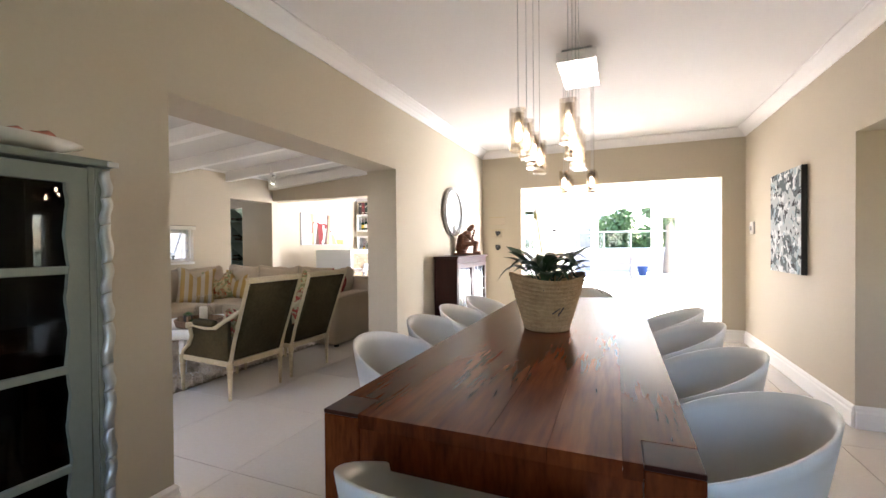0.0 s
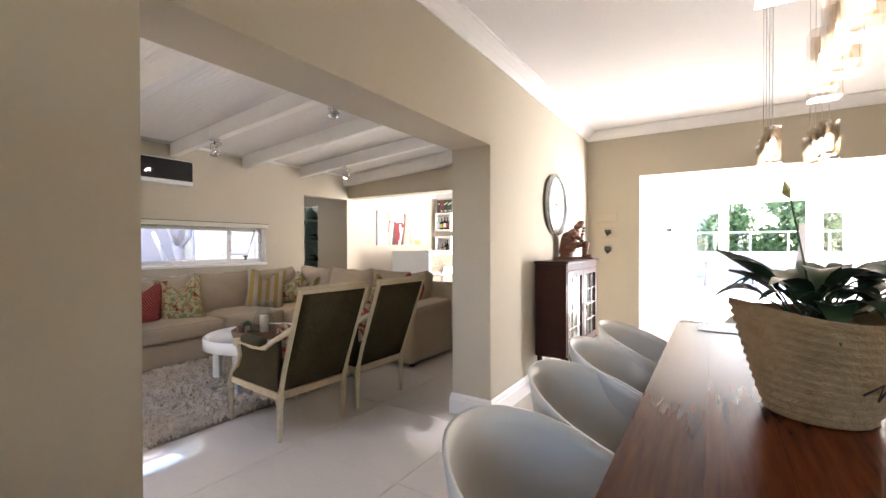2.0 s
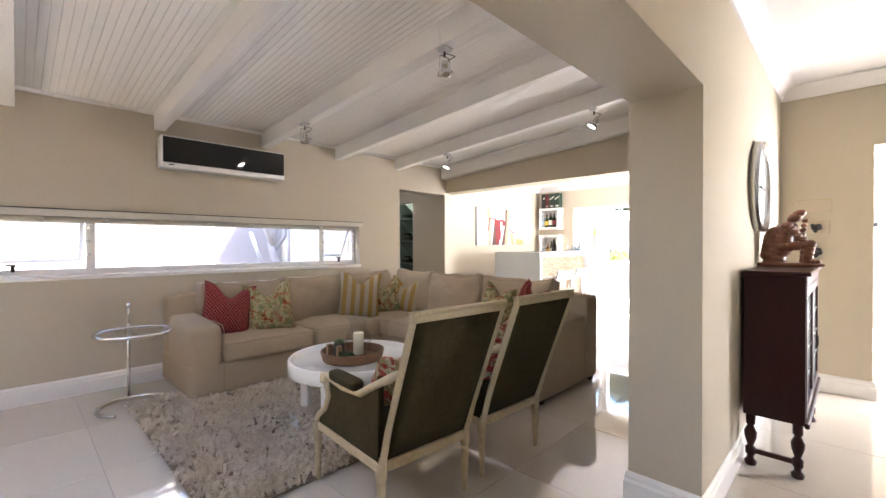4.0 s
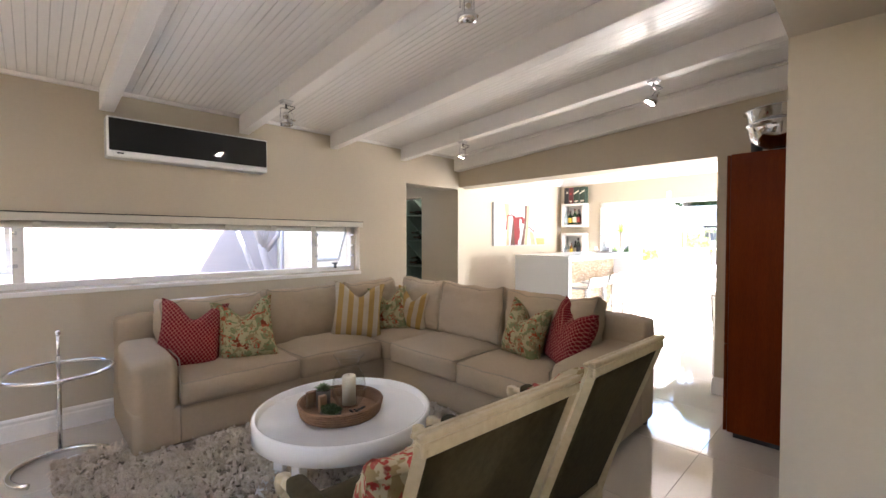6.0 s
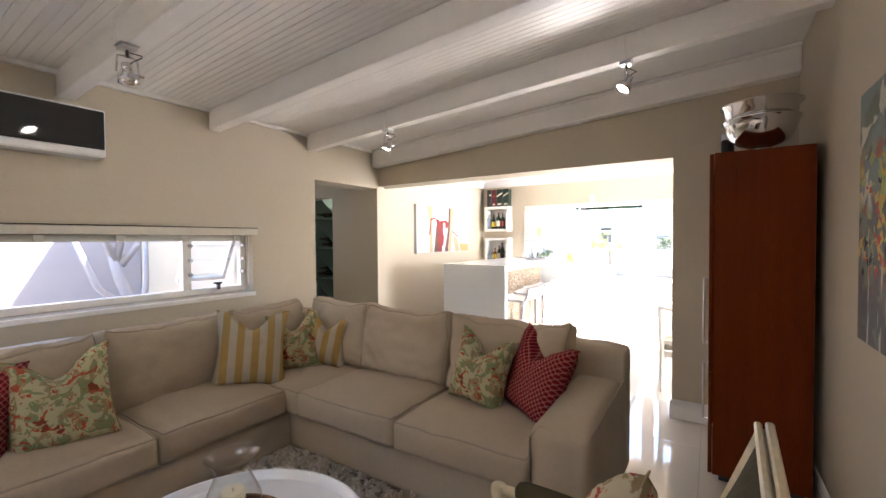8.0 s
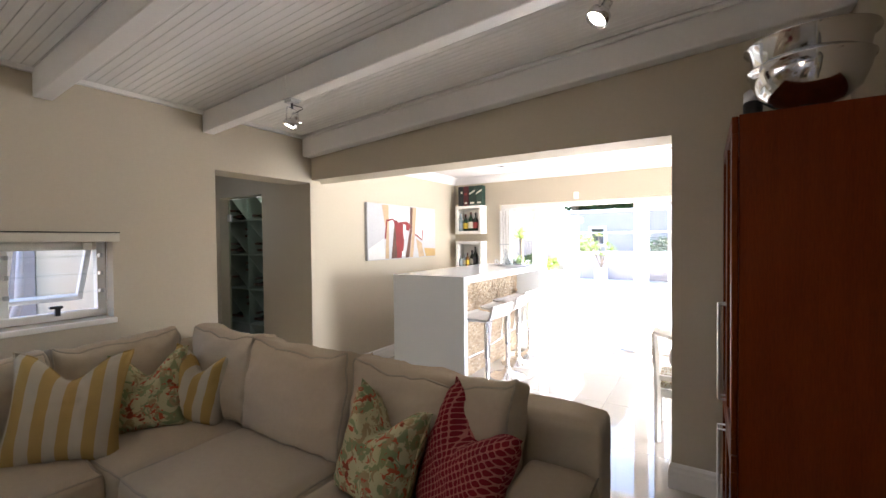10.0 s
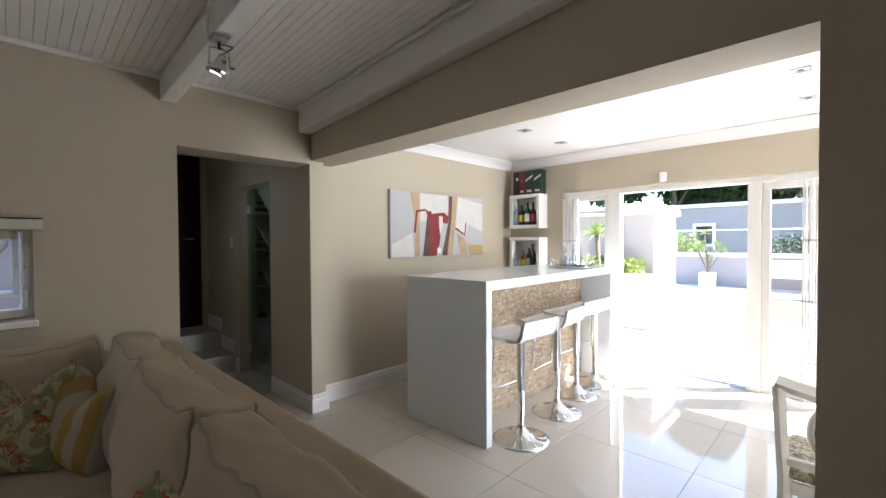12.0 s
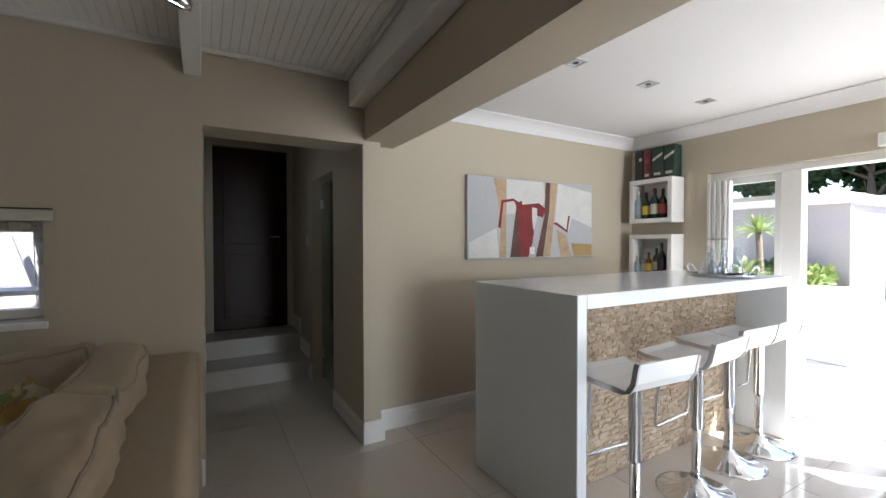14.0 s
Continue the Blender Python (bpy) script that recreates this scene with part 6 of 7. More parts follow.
def pendants():
    for k, (y0, y1) in enumerate(((1.70, 2.31), (3.16, 3.70))):
        L = thing("pendant_cluster", "square chrome ceiling plate with eight hanging faceted crystal prisms", "ceiling light", "pendant lights over the dining table", at=(-0.355, (y0 + y1) / 2, CD))
        h = (y1 - y0) / 2
        part("mounting_box", boxes((-0.10, 0.10, -h + 0.04, h - 0.04, -0.03, -0.001), bevel=0.003), M_STEEL, L)
        part("ceiling_plate", boxes((-0.13, 0.13, -h, h, -0.10, -0.0305), bevel=0.004), M_MIRROR, L)
        rng = random.Random(k + 3)
        for cx in (-0.09, 0.09):
            for j in range(4):
                y = -h + 0.07 + j * (2 * h - 0.14) / 3
                zb = 1.545 - CD + rng.uniform(-0.015, 0.015) - (0.008 * j if k == 0 else 0)
                q = 0.0275
                prism = bmesh.new()
                outer, inner = [[[prism.verts.new((cx + a * r, y + b * r, z)) for a, b in ((-1, -1), (-0.35, -1.12), (0.35, -1.12), (1, -1), (1.12, 0), (1, 1), (0.35, 1.12), (-0.35, 1.12), (-1, 1), (-1.12, 0))]
                                 for z in (z0, zb + 0.155)] for r, z0 in ((q, zb), (q * 0.80, zb + 0.022))]
                for k0 in range(10):
                    k1 = (k0 + 1) % 10
                    prism.faces.new((outer[0][k0], outer[0][k1], outer[1][k1], outer[1][k0]))
                    prism.faces.new((inner[0][k0], inner[0][k1], inner[1][k1], inner[1][k0]))
                    prism.faces.new((outer[1][k0], outer[1][k1], inner[1][k1], inner[1][k0]))
                prism.faces.new(outer[0])
                prism.faces.new(inner[0])
                p = part("pendant", prism, M_CRYSTAL, L, "clear faceted crystal prism")
                part("wire", tube([(cx, y, -0.1005), (cx, y, zb + 0.15)], 0.0016, 5), M_STEEL, p)
                part("socket", lathe([(0, zb + 0.105), (0.009, zb + 0.105), (0.010, zb + 0.155), (0.004, zb + 0.165), (0, zb + 0.165)], 12, (cx, y, 0)), M_CHROME, p, smooth=True)
                part("bulb", lathe([(0, zb + 0.04), (0.010, zb + 0.046), (0.012, zb + 0.07), (0.008, zb + 0.104), (0, zb + 0.104)], 12, (cx, y, 0)), M_BULB, p, smooth=True)
                part("crystal_core", lathe([(0.013, zb + 0.024), (0.017, zb + 0.03), (0.014, zb + 0.05), (0.018, zb + 0.07), (0.015, zb + 0.10), (0.018, zb + 0.125), (0.012, zb + 0.145)], 6, (cx, y, 0)), M_CRYSTAL, p)


M_MIRROR = mat("polished_mirror_plate", (0.85, 0.85, 0.86), 0.05, 1.0, vary=0.01)
pendants()


def clock():
    c = thing("wall_clock", "large round wall clock with a silver rim and pale dial", "clock", at=(P1, 4.82, 1.57))
    R = 0.288
    rim = lathe([(R - 0.034, 0.03), (R - 0.026, 0.05), (R - 0.008, 0.055), (R, 0.042), (R, 0.002), (R - 0.034, 0.002), (R - 0.034, 0.03)], 64)
    bmesh.ops.rotate(rim, verts=rim.verts, matrix=Matrix.Rotation(radians(90), 3, "Y"))
    part("rim", rim, M_CLOCKRIM, c, smooth=True)
    dial = lathe([(0, 0.02), (R - 0.035, 0.02), (R - 0.035, 0.003), (0, 0.003)], 64)
    bmesh.ops.rotate(dial, verts=dial.verts, matrix=Matrix.Rotation(radians(90), 3, "Y"))
    part("dial", dial, M_DIAL, c, "pale grey printed dial")
    for k in range(12):
        a = radians(30 * k)
        y, z = math.sin(a) * 0.19, math.cos(a) * 0.19
        cu = bpy.data.curves.new("numeral", "FONT")
        cu.body, cu.size, cu.align_x, cu.align_y, cu.extrude = str(k or 12), 0.05, "CENTER", "CENTER", 0.0008
        ob = new("numeral", cu)
        cu.materials.append(M_BLACK)
        ob.location, ob.rotation_euler, ob.parent = (0.0215, y, z), (radians(90), 0, radians(90)), c
    for ang, ln, w in ((95, 0.12, 0.008), (272, 0.16, 0.005)):
        a = radians(ang)
        s = Vector((0, math.sin(a), math.cos(a)))
        part("hand", tube([Vector((0.027, 0, 0)) - s * 0.03, Vector((0.027, 0, 0)) + s * ln], w / 2, 4), M_BLACK, c)
    part("hub", tube([(0.02, 0, 0), (0.034, 0, 0)], 0.009, 12), M_BLACK, c)


M_CLOCKRIM = mat("silver_rim", (0.48, 0.48, 0.48), 0.25, 0.9)
M_DIAL = mat("clock_dial", (0.74, 0.74, 0.72), 0.5, vary=0.03)
clock()


def mahogany_cabinet():
    x0, x1, y0, y1 = P1 + 0.022, -1.635, 4.27, 5.30
    c = thing("display_cabinet", "dark mahogany display cabinet with leaded glass doors on turned legs", "cabinet")
    part("top", boxes((x0 - 0.003, x1 + 0.022, y0 - 0.022, y1 + 0.022, 1.04, 1.062), bevel=0.006, seg=2), M_MAHOGANY, c)
    part("side_panel", boxes((x0, x1, y0, y0 + 0.02, 0.28, 1.0395), bevel=0.002), M_MAHOGANY, c)
    part("side_panel", boxes((x0, x1, y1 - 0.02, y1, 0.28, 1.0395), bevel=0.002), M_MAHOGANY, c)
    part("back_panel", boxes((x0, x0 + 0.01, y0 + 0.0205, y1 - 0.0205, 0.28, 1.0395)), M_MAHOGANY, c)
    part("bottom_panel", boxes((x0 + 0.011, x1 - 0.005, y0 + 0.0205, y1 - 0.0205, 0.28, 0.305)), M_MAHOGANY, c)
    part("frieze", boxes((x1 - 0.02, x1 + 0.004, y0 + 0.0205, y1 - 0.0205, 0.985, 1.0395), bevel=0.002), M_MAHOGANY, c)
    part("base_moulding", boxes((x1 - 0.002, x1 + 0.018, y0 - 0.015, y1 + 0.015, 0.272, 0.30), bevel=0.005), M_MAHOGANY, c)
    part("shelf", boxes((x0 + 0.011, x1 - 0.03, y0 + 0.0205, y1 - 0.0205, 0.62, 0.635)), M_MAHOGANY, c)
    ym = (y0 + y1) / 2
    for a, b in ((y0 + 0.021, ym - 0.001), (ym + 0.001, y1 - 0.021)):
        d = frame_rect("door", "x", x1 - 0.018, 0.022, a, b, 0.303, 0.983, 0.055, M_MAHOGANY, c)
        part("door_glass", boxes((x1 - 0.010, x1 - 0.006, a + 0.055, b - 0.055, 0.358, 0.928)), M_LEADGLASS, d)
        w = (b - a - 0.11) / 3
        for k in (1, 2):
            part("lead_bar", boxes((x1 - 0.006, x1 - 0.001, a + 0.055 + w * k - 0.003, a + 0.055 + w * k + 0.003, 0.358, 0.928)), M_STEEL, d)
        for k in (1, 2, 3):
            part("lead_bar", boxes((x1 - 0.0055, x1 - 0.0005, a + 0.055, b - 0.055, 0.358 + 0.1425 * k - 0.003, 0.358 + 0.1425 * k + 0.003)), M_STEEL, d)
    part("door_pull", tube([(x1 + 0.004, ym + 0.03, 0.66), (x1 + 0.022, ym + 0.03, 0.66), (x1 + 0.022, ym + 0.03, 0.60)], 0.005, 6), M_BLACK, c)
    prof = [(0, 0), (0.026, 0), (0.030, 0.02), (0.016, 0.035), (0.016, 0.05), (0.024, 0.06), (0.024, 0.095), (0.014, 0.105), (0.028, 0.15), (0.030, 0.18), (0.014, 0.215), (0.022, 0.225), (0.022, 0.28), (0, 0.28)]
    for x in (x0 + 0.03, x1 - 0.03):
        for y in (y0 + 0.03, y1 - 0.03):
            part("leg", lathe(prof, 16, (x, y, 0)), M_MAHOGANY, c, smooth=True)
    for y in (y0 + 0.03, y1 - 0.03):
        part("stretcher", boxes((x0 + 0.05, x1 - 0.05, y - 0.01, y + 0.01, 0.065, 0.09), bevel=0.003), M_MAHOGANY, c)
    s = thing("carved_statue", "carved reddish wooden seated figure on a dark base on the cabinet", "statue", at=(-1.765, 4.98, 1.063), turn=-75)
    bm = boxes((-0.07, 0.07, -0.13, 0.13, 0, 0.02), bevel=0.004)

    def blob(c0, r0, c1, r1, n=3):
        for k in range(n + 1):
            u = k / n
            r = bmesh.ops.create_icosphere(bm, subdivisions=2, radius=r0 + (r1 - r0) * u)
            o = Vector(c0).lerp(Vector(c1), u)
            for v in r["verts"]:
                v.co += o
    blob((0, -0.04, 0.10), 0.055, (0, -0.02, 0.24), 0.05, 5)
    blob((0, 0.0, 0.31), 0.034, (0, 0.01, 0.335), 0.030, 1)
    for x in (-0.032, 0.032):
        blob((x, -0.03, 0.12), 0.034, (x, 0.08, 0.14), 0.028, 4)
        blob((x, 0.08, 0.14), 0.026, (x, 0.07, 0.035), 0.022, 4)
        blob((x, 0.07, 0.032), 0.018, (x, 0.11, 0.03), 0.014, 2)
        blob((x * 1.5, -0.03, 0.26), 0.026, (x * 1.4, 0.05, 0.17), 0.018, 4)
    blob((0.045, 0.05, 0.17), 0.016, (0.01, 0.045, 0.29), 0.014, 4)
    blob((0, -0.06, 0.02), 0.05, (0, -0.05, 0.08), 0.05, 2)
    blob((0, -0.075, 0.07), 0.045, (0, -0.06, 0.22), 0.04, 5)
    for v in bm.verts:
        v.co.x, v.co.y = v.co.x * 1.2, v.co.y * 1.25 + (0.03 * max(0.0, v.co.z - 0.2) / 0.1)
    part("figure", bm, M_TERRA, s, smooth=True)


M_LEADGLASS = glass_mat("leaded_glass", (0.55, 0.6, 0.6), 0.05, 1.6, True)
mahogany_cabinet()


def hooks():
    for z, w, k in ((1.52, 0.23, 0), (1.34, 0.20, 1)):
        p = thing("wall_plaque", "cream painted wall plaque with a thin frame by the opening", "plaque", at=(-1.70, N0, z))
        part("plaque_board", boxes((-w / 2, w / 2, -0.012, -0.001, -0.055, 0.055), bevel=0.004), M_WALLPLAQUE, p)
        part("plaque_rim", sweep([(-w / 2, -0.013, 0), (w / 2, -0.013, 0)], [(0, 0.045), (0.004, 0.045), (0.004, 0.055), (0, 0.055)]), M_CREAM_WOOD, p)
    for z, s in ((1.34, 0.03), (1.14, 0.038)):
        h = thing("wall_hook", "dark iron animal-head wall hook", "hook", at=(-1.685, N0 - 0.013, z))
        bm = bmesh.new()
        for o, r in (((0, -0.02, 0), 1.0), ((0.02, -0.035, 0.012), 0.7), ((-0.018, -0.03, 0.02), 0.5), ((0.03, -0.045, -0.004), 0.5), ((0.0, -0.03, -0.03), 0.45)):
            q = bmesh.ops.create_icosphere(bm, subdivisions=2, radius=s * r)
            for v in q["verts"]:
                v.co = Vector((v.co.x, v.co.y * 0.7, v.co.z)) + Vector(o)
        part("hook_body", bm, M_BLACK, h, smooth=True)
    k = thing("alarm_keypad", "small dark alarm keypad on the far wall", "keypad", at=(-1.28, YF, 1.45))
    part("housing", boxes((-0.05, 0.05, -0.02, -0.001, -0.035, 0.035), bevel=0.004), M_WHITE, k)
    part("display", boxes((-0.04, 0.04, -0.024, -0.021, -0.025, 0.025)), M_BLACK, k)
    s = thing("wall_sensor", "small white wall sensor with two round dials", "thermostat", at=(XE, 5.80, 1.34))
    part("housing", boxes((-0.02, -0.001, -0.06, 0.06, -0.07, 0.07), bevel=0.005), M_WHITE, s)
    part("dial", tube([(-0.021, 0, 0), (-0.035, 0, 0)], 0.025, 16), M_STEEL, s)
    s = thing("motion_sensor", "small white motion sensor above the patio doors", "sensor", at=(-4.22, YF, 1.99))
    part("housing", boxes((-0.03, 0.03, -0.04, -0.001, -0.045, 0.045), bevel=0.008), M_WHITE, s)


M_WALLPLAQUE = mat("cream_plaque", (0.52, 0.44, 0.33), 0.6, vary=0.05)
hooks()


def green_cabinet():
    x0, x1, y1, H = P1 + 0.025, -1.50, 0.965, 1.447
    y0 = y1 - 0.92
    c = thing("glazed_dresser", "tall sage green glazed cabinet edged with silver shell-like scallops", "cabinet")
    part("top", boxes((x0 - 0.003, x1 + 0.02, y0 - 0.02, y1 + 0.02, H - 0.022, H), bevel=0.006, seg=2), M_SAGE, c)
    part("side_panel", boxes((x0, x1, y1 - 0.02, y1, 0.06, H - 0.0225), bevel=0.002), M_SAGE, c)
    part("side_panel", boxes((x0, x1, y0, y0 + 0.02, 0.06, H - 0.0225), bevel=0.002), M_SAGE, c)
    # Black back puts the shade inside the cabinet into its colour.
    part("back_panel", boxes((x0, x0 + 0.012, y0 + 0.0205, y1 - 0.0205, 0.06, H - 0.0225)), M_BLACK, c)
    part("plinth", boxes((x0, x1, y0, y1, 0.0, 0.0595), bevel=0.003), M_SAGE, c)
    part("corner_stile", boxes((x1 - 0.03, x1, y1 - 0.0385, y1 - 0.0205, 0.0605, H - 0.0225), bevel=0.002), M_SAGE, c)
    part("corner_stile", boxes((x1 - 0.03, x1, y0 + 0.0205, y0 + 0.0385, 0.0605, H - 0.0225), bevel=0.002), M_SAGE, c)
    a, b = y0 + 0.040, y1 - 0.040
    ob = wall_grid("tmp", "x", x1 - 0.02, x1 + 0.002, a, b, 0.07, H - 0.03, [(a + 0.045, b - 0.045, 0.12, H - 0.075)], M_SAGE)
    bm = bmesh.new()
    bm.from_mesh(ob.data)
    bpy.data.objects.remove(ob)
    door = part("door", bm, M_SAGE, c)
    wav = bmesh.new()
    n = 60
    z0, z1 = 0.12, H - 0.075
    pr = None
    for k in range(n + 1):
        z = z0 + (z1 - z0) * k / n
        w = 0.006 + 0.005 * math.sin(k * 2 * math.pi / 8.5) ** 3
        r = [wav.verts.new((x1 + q, y, z)) for q, y in ((0.003, b - 0.045), (0.003, b - 0.045 - w), (-0.012, b - 0.045 - w), (-0.012, b - 0.045))]
        if pr:
            for i in range(4):
                wav.faces.new((pr[i], pr[(i + 1) % 4], r[(i + 1) % 4], r[i]))
        pr = r
    part("wavy_bead", wav, M_SAGE, door)
    for z in (0.57, 0.845, 1.12):
        part("glazing_bar", boxes((x1 - 0.014, x1 - 0.001, a + 0.046, b - 0.046, z, z + 0.022), bevel=0.002), M_SAGE, door)
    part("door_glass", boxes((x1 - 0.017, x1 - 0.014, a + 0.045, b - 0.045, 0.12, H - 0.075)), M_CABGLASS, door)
    for z in (0.57, 0.845, 1.12):
        part("shelf", boxes((x0 + 0.013, x1 - 0.03, y0 + 0.021, y1 - 0.021, z, z + 0.016)), M_SAGE, c)
    z, k = 0.08, 0
    rng = random.Random(2)
    lens = [0.085, 0.11, 0.075, 0.12, 0.085]
    while z < H - 0.06:
        L = min(lens[k % 5], H - 0.03 - z)
        bm, last = bmesh.new(), None
        turn = 1 if k % 2 else -1
        for s in range(13):
            u = s / 12
            sway = turn * 0.0055 * math.sin(2 * math.pi * u)
            cy, cx, w = y1 + 0.001 + sway, x1 + 0.010 + 0.004 * math.sin(math.pi * u) - sway * 0.5, 0.0105 + 0.0015 * math.sin(math.pi * u)
            row = [bm.verts.new(q) for q in ((cx - w * 0.7, cy - w, z + L * u - 0.004), (cx, cy - w * 0.2, z + L * u), (cx + w * 0.5, cy + w, z + L * u + 0.004), (cx - w, cy + w * 0.6, z + L * u))]
            if last:
                for i in range(4):
                    bm.faces.new((last[i], last[(i + 1) % 4], row[(i + 1) % 4], row[i]))
            else:
                bm.faces.new(row)
            last = row
        bm.faces.new(last[::-1])
        part("silver_scallop", bm, M_SILVER_LEAF, c, smooth=True)
        z += L + 0.003
        k += 1
    part("silver_finial", boxes((x1 + 0.0205, x1 + 0.026, y1 + 0.0, y1 + 0.03, H - 0.02, H - 0.004), bevel=0.002), M_SILVER_LEAF, c)
    j = thing("jug", "cream ceramic jug on a shelf of the green cabinet", "jug", at=(x1 - 0.13, y1 - 0.27, 0.587))
    part("body", lathe([(0, 0), (0.045, 0), (0.065, 0.04), (0.068, 0.09), (0.05, 0.15), (0.052, 0.175), (0.047, 0.175), (0.045, 0.15), (0, 0.15)], 28), M_CREAMWARE, j, smooth=True)
    part("handle", tube([(0.0, 0.058, 0.14), (0, 0.10, 0.14), (0, 0.11, 0.10), (0, 0.066, 0.05)], 0.007, 8), M_CREAMWARE, j, smooth=True)
    for dy in (0.10, 0.17):
        g = thing("storage_jar", "cream ceramic jar on a shelf of the green cabinet", "jar", at=(x1 - 0.16, y1 - dy, 0.587))
        part("body", lathe([(0, 0), (0.026, 0), (0.028, 0.1), (0.022, 0.13), (0.022, 0.14), (0, 0.14)], 20), M_CREAMWARE, g, smooth=True)
    for k, r in enumerate((0.075, 0.07, 0.06)):
        g = thing("mixing_bowl", "stacked cream bowl on a shelf of the green cabinet", "bowl", at=(x1 - 0.2, y1 - 0.36, 0.587 + 0.19 * 0 + 0.275 * 0 + 0.045 * k))
        part("body", lathe([(0, 0), (r * 0.5, 0), (r, 0.05), (r - 0.005, 0.05), (r * 0.45, 0.006), (0, 0.006)], 28), M_CREAMWARE, g, smooth=True)
    p = thing("platter", "long white ceramic dish on top of the green cabinet", "dish", at=(x1 - 0.12, y1 - 0.20, H + 0.001))
    part("dish", lathe([(0, 0.02), (0.10, 0.022), (0.15, 0.04), (0.155, 0.038), (0.10, 0.014), (0.04, 0.0), (0, 0.0)], 40, squash=1.3), M_CREAMWARE, p, smooth=True)
    for k, (dy, col) in enumerate(((-0.12, M_REDCER), (-0.03, M_REDCER), (0.06, M_PINKCER), (0.12, M_PINKCER))):
        g = thing("ceramic_fruit", "red and pink glazed ceramic ornament in the white dish", "ornament", "ornaments in the dish", at=(x1 - 0.12 + 0.015 * (k % 2), y1 - 0.22 + dy, H + 0.026))
        bm = bmesh.new()
        q = bmesh.ops.create_icosphere(bm, subdivisions=2, radius=0.03)
        for v in q["verts"]:
            v.co = Vector((v.co.x, v.co.y * 1.3, v.co.z * 0.8 + 0.024 + (0.01 if v.co.y > 0 else 0)))
        part("body", bm, col, g, smooth=True)


# Tint darkens the view in, standing for the unlit cabinet interior.
M_CABGLASS = glass_mat("interior_shade_glass", (0.28, 0.28, 0.28), 0.0, 1.35, True)
M_CREAMWARE = mat("cream_ceramic", (0.60, 0.56, 0.47), 0.2, vary=0.04)
M_REDCER = mat("red_glaze", (0.42, 0.03, 0.03), 0.15)
M_PINKCER = mat("pink_glaze", (0.50, 0.22, 0.16), 0.2)
green_cabinet()


# ---- side room, seen in the glass of the green cabinet ----
def side_room():
    w = thing("window_2", "white gridded window of the side room", "window")
    w["kind"] = "structure"
    frame_rect("window_frame", "x", 3.40, 0.06, 2.06, 3.06, 0.92, 1.62, 0.045, M_WHITE, w)
    part("mullion", boxes((3.405, 3.455, 2.55, 2.60, 0.965, 1.575), bevel=0.003), M_WHITE, w)
    for y in (2.30, 2.82):
        part("glazing_bar", boxes((3.41, 3.45, y - 0.01, y + 0.01, 0.965, 1.575)), M_WHITE, w)
    for z in (1.12, 1.27, 1.42):
        part("glazing_bar", boxes((3.412, 3.448, 2.105, 2.549, z - 0.009, z + 0.009), (3.412, 3.448, 2.601, 3.015, z - 0.009, z + 0.009)), M_WHITE, w)
    part("window_sill", boxes((3.32, 3.40, 2.02, 3.10, 0.895, 0.919), bevel=0.004), M_WHITE, w)
    c = thing("curtain", "sheer grey curtain gathered beside the gridded window", "curtain", at=(3.27, 3.22, 0))
    bm, rows = bmesh.new(), []
    for z in (0.02, 0.6, 1.2, 1.86):
        rows.append([bm.verts.new((0.03 * math.sin(k * 1.35) * (1.25 - 0.25 * z), -0.19 + 0.38 * k / 40, z)) for k in range(41)])
    for a, b in zip(rows, rows[1:]):
        for k in range(40):
            bm.faces.new((a[k], a[k + 1], b[k + 1], b[k]))
    part("fabric", bm, M_CURTAIN, c, smooth=True)
    part("curtain_rod", tube([(0, -1.3, 1.875), (0, 0.25, 1.875)], 0.012, 10), M_BLACK, c, "dark curtain rod")
    h = thing("chandelier", "dark iron chandelier with lit candle bulbs in the side room", "chandelier", at=(2.5, 2.42, 1.62))
    part("stem", lathe([(0, 0), (0.02, 0.01), (0.035, 0.05), (0.015, 0.09), (0.012, 0.2), (0.03, 0.24), (0.01, 0.28), (0.006, CD - 1.62 - 0.02), (0.05, CD - 1.62 - 0.018), (0.05, CD - 1.62 - 0.001)], 14), M_IRON, h, smooth=True)
    for k in range(8):
        a = radians(45 * k + 12)
        r = 0.34 if k % 2 else 0.27
        z = 0.02 if k % 2 else 0.09
        u = Vector((math.cos(a), math.sin(a), 0))
        arm = part("arm", tube([u * 0.02 + Vector((0, 0, 0.05)), u * r * 0.45 + Vector((0, 0, z - 0.05)), u * r * 0.8 + Vector((0, 0, z - 0.05)), u * r + Vector((0, 0, z))], 0.006, 6), M_IRON, h, smooth=True)
        at = tuple(u * r)[:2]
        part("candle_cup", lathe([(0, z), (0.02, z + 0.005), (0.024, z + 0.015), (0.011, z + 0.018), (0.011, z + 0.055), (0, z + 0.056)], 12, (*at, 0)), M_IRON, arm, smooth=True)
        part("candle_bulb", lathe([(0, z + 0.057), (0.010, z + 0.062), (0.016, z + 0.08), (0.009, z + 0.105), (0, z + 0.125)], 12, (*at, 0)), M_CANDLEBULB, arm, "lit flame-shaped bulb", smooth=True)


M_CURTAIN = mat("grey_sheer", (0.30, 0.30, 0.30), 0.9, vary=0.05)
M_IRON = mat("dark_iron", (0.03, 0.02, 0.014), 0.45, 0.6)
M_CANDLEBULB = glow_mat("candle_bulb_glow", (1.0, 0.72, 0.45), 6)
side_room()


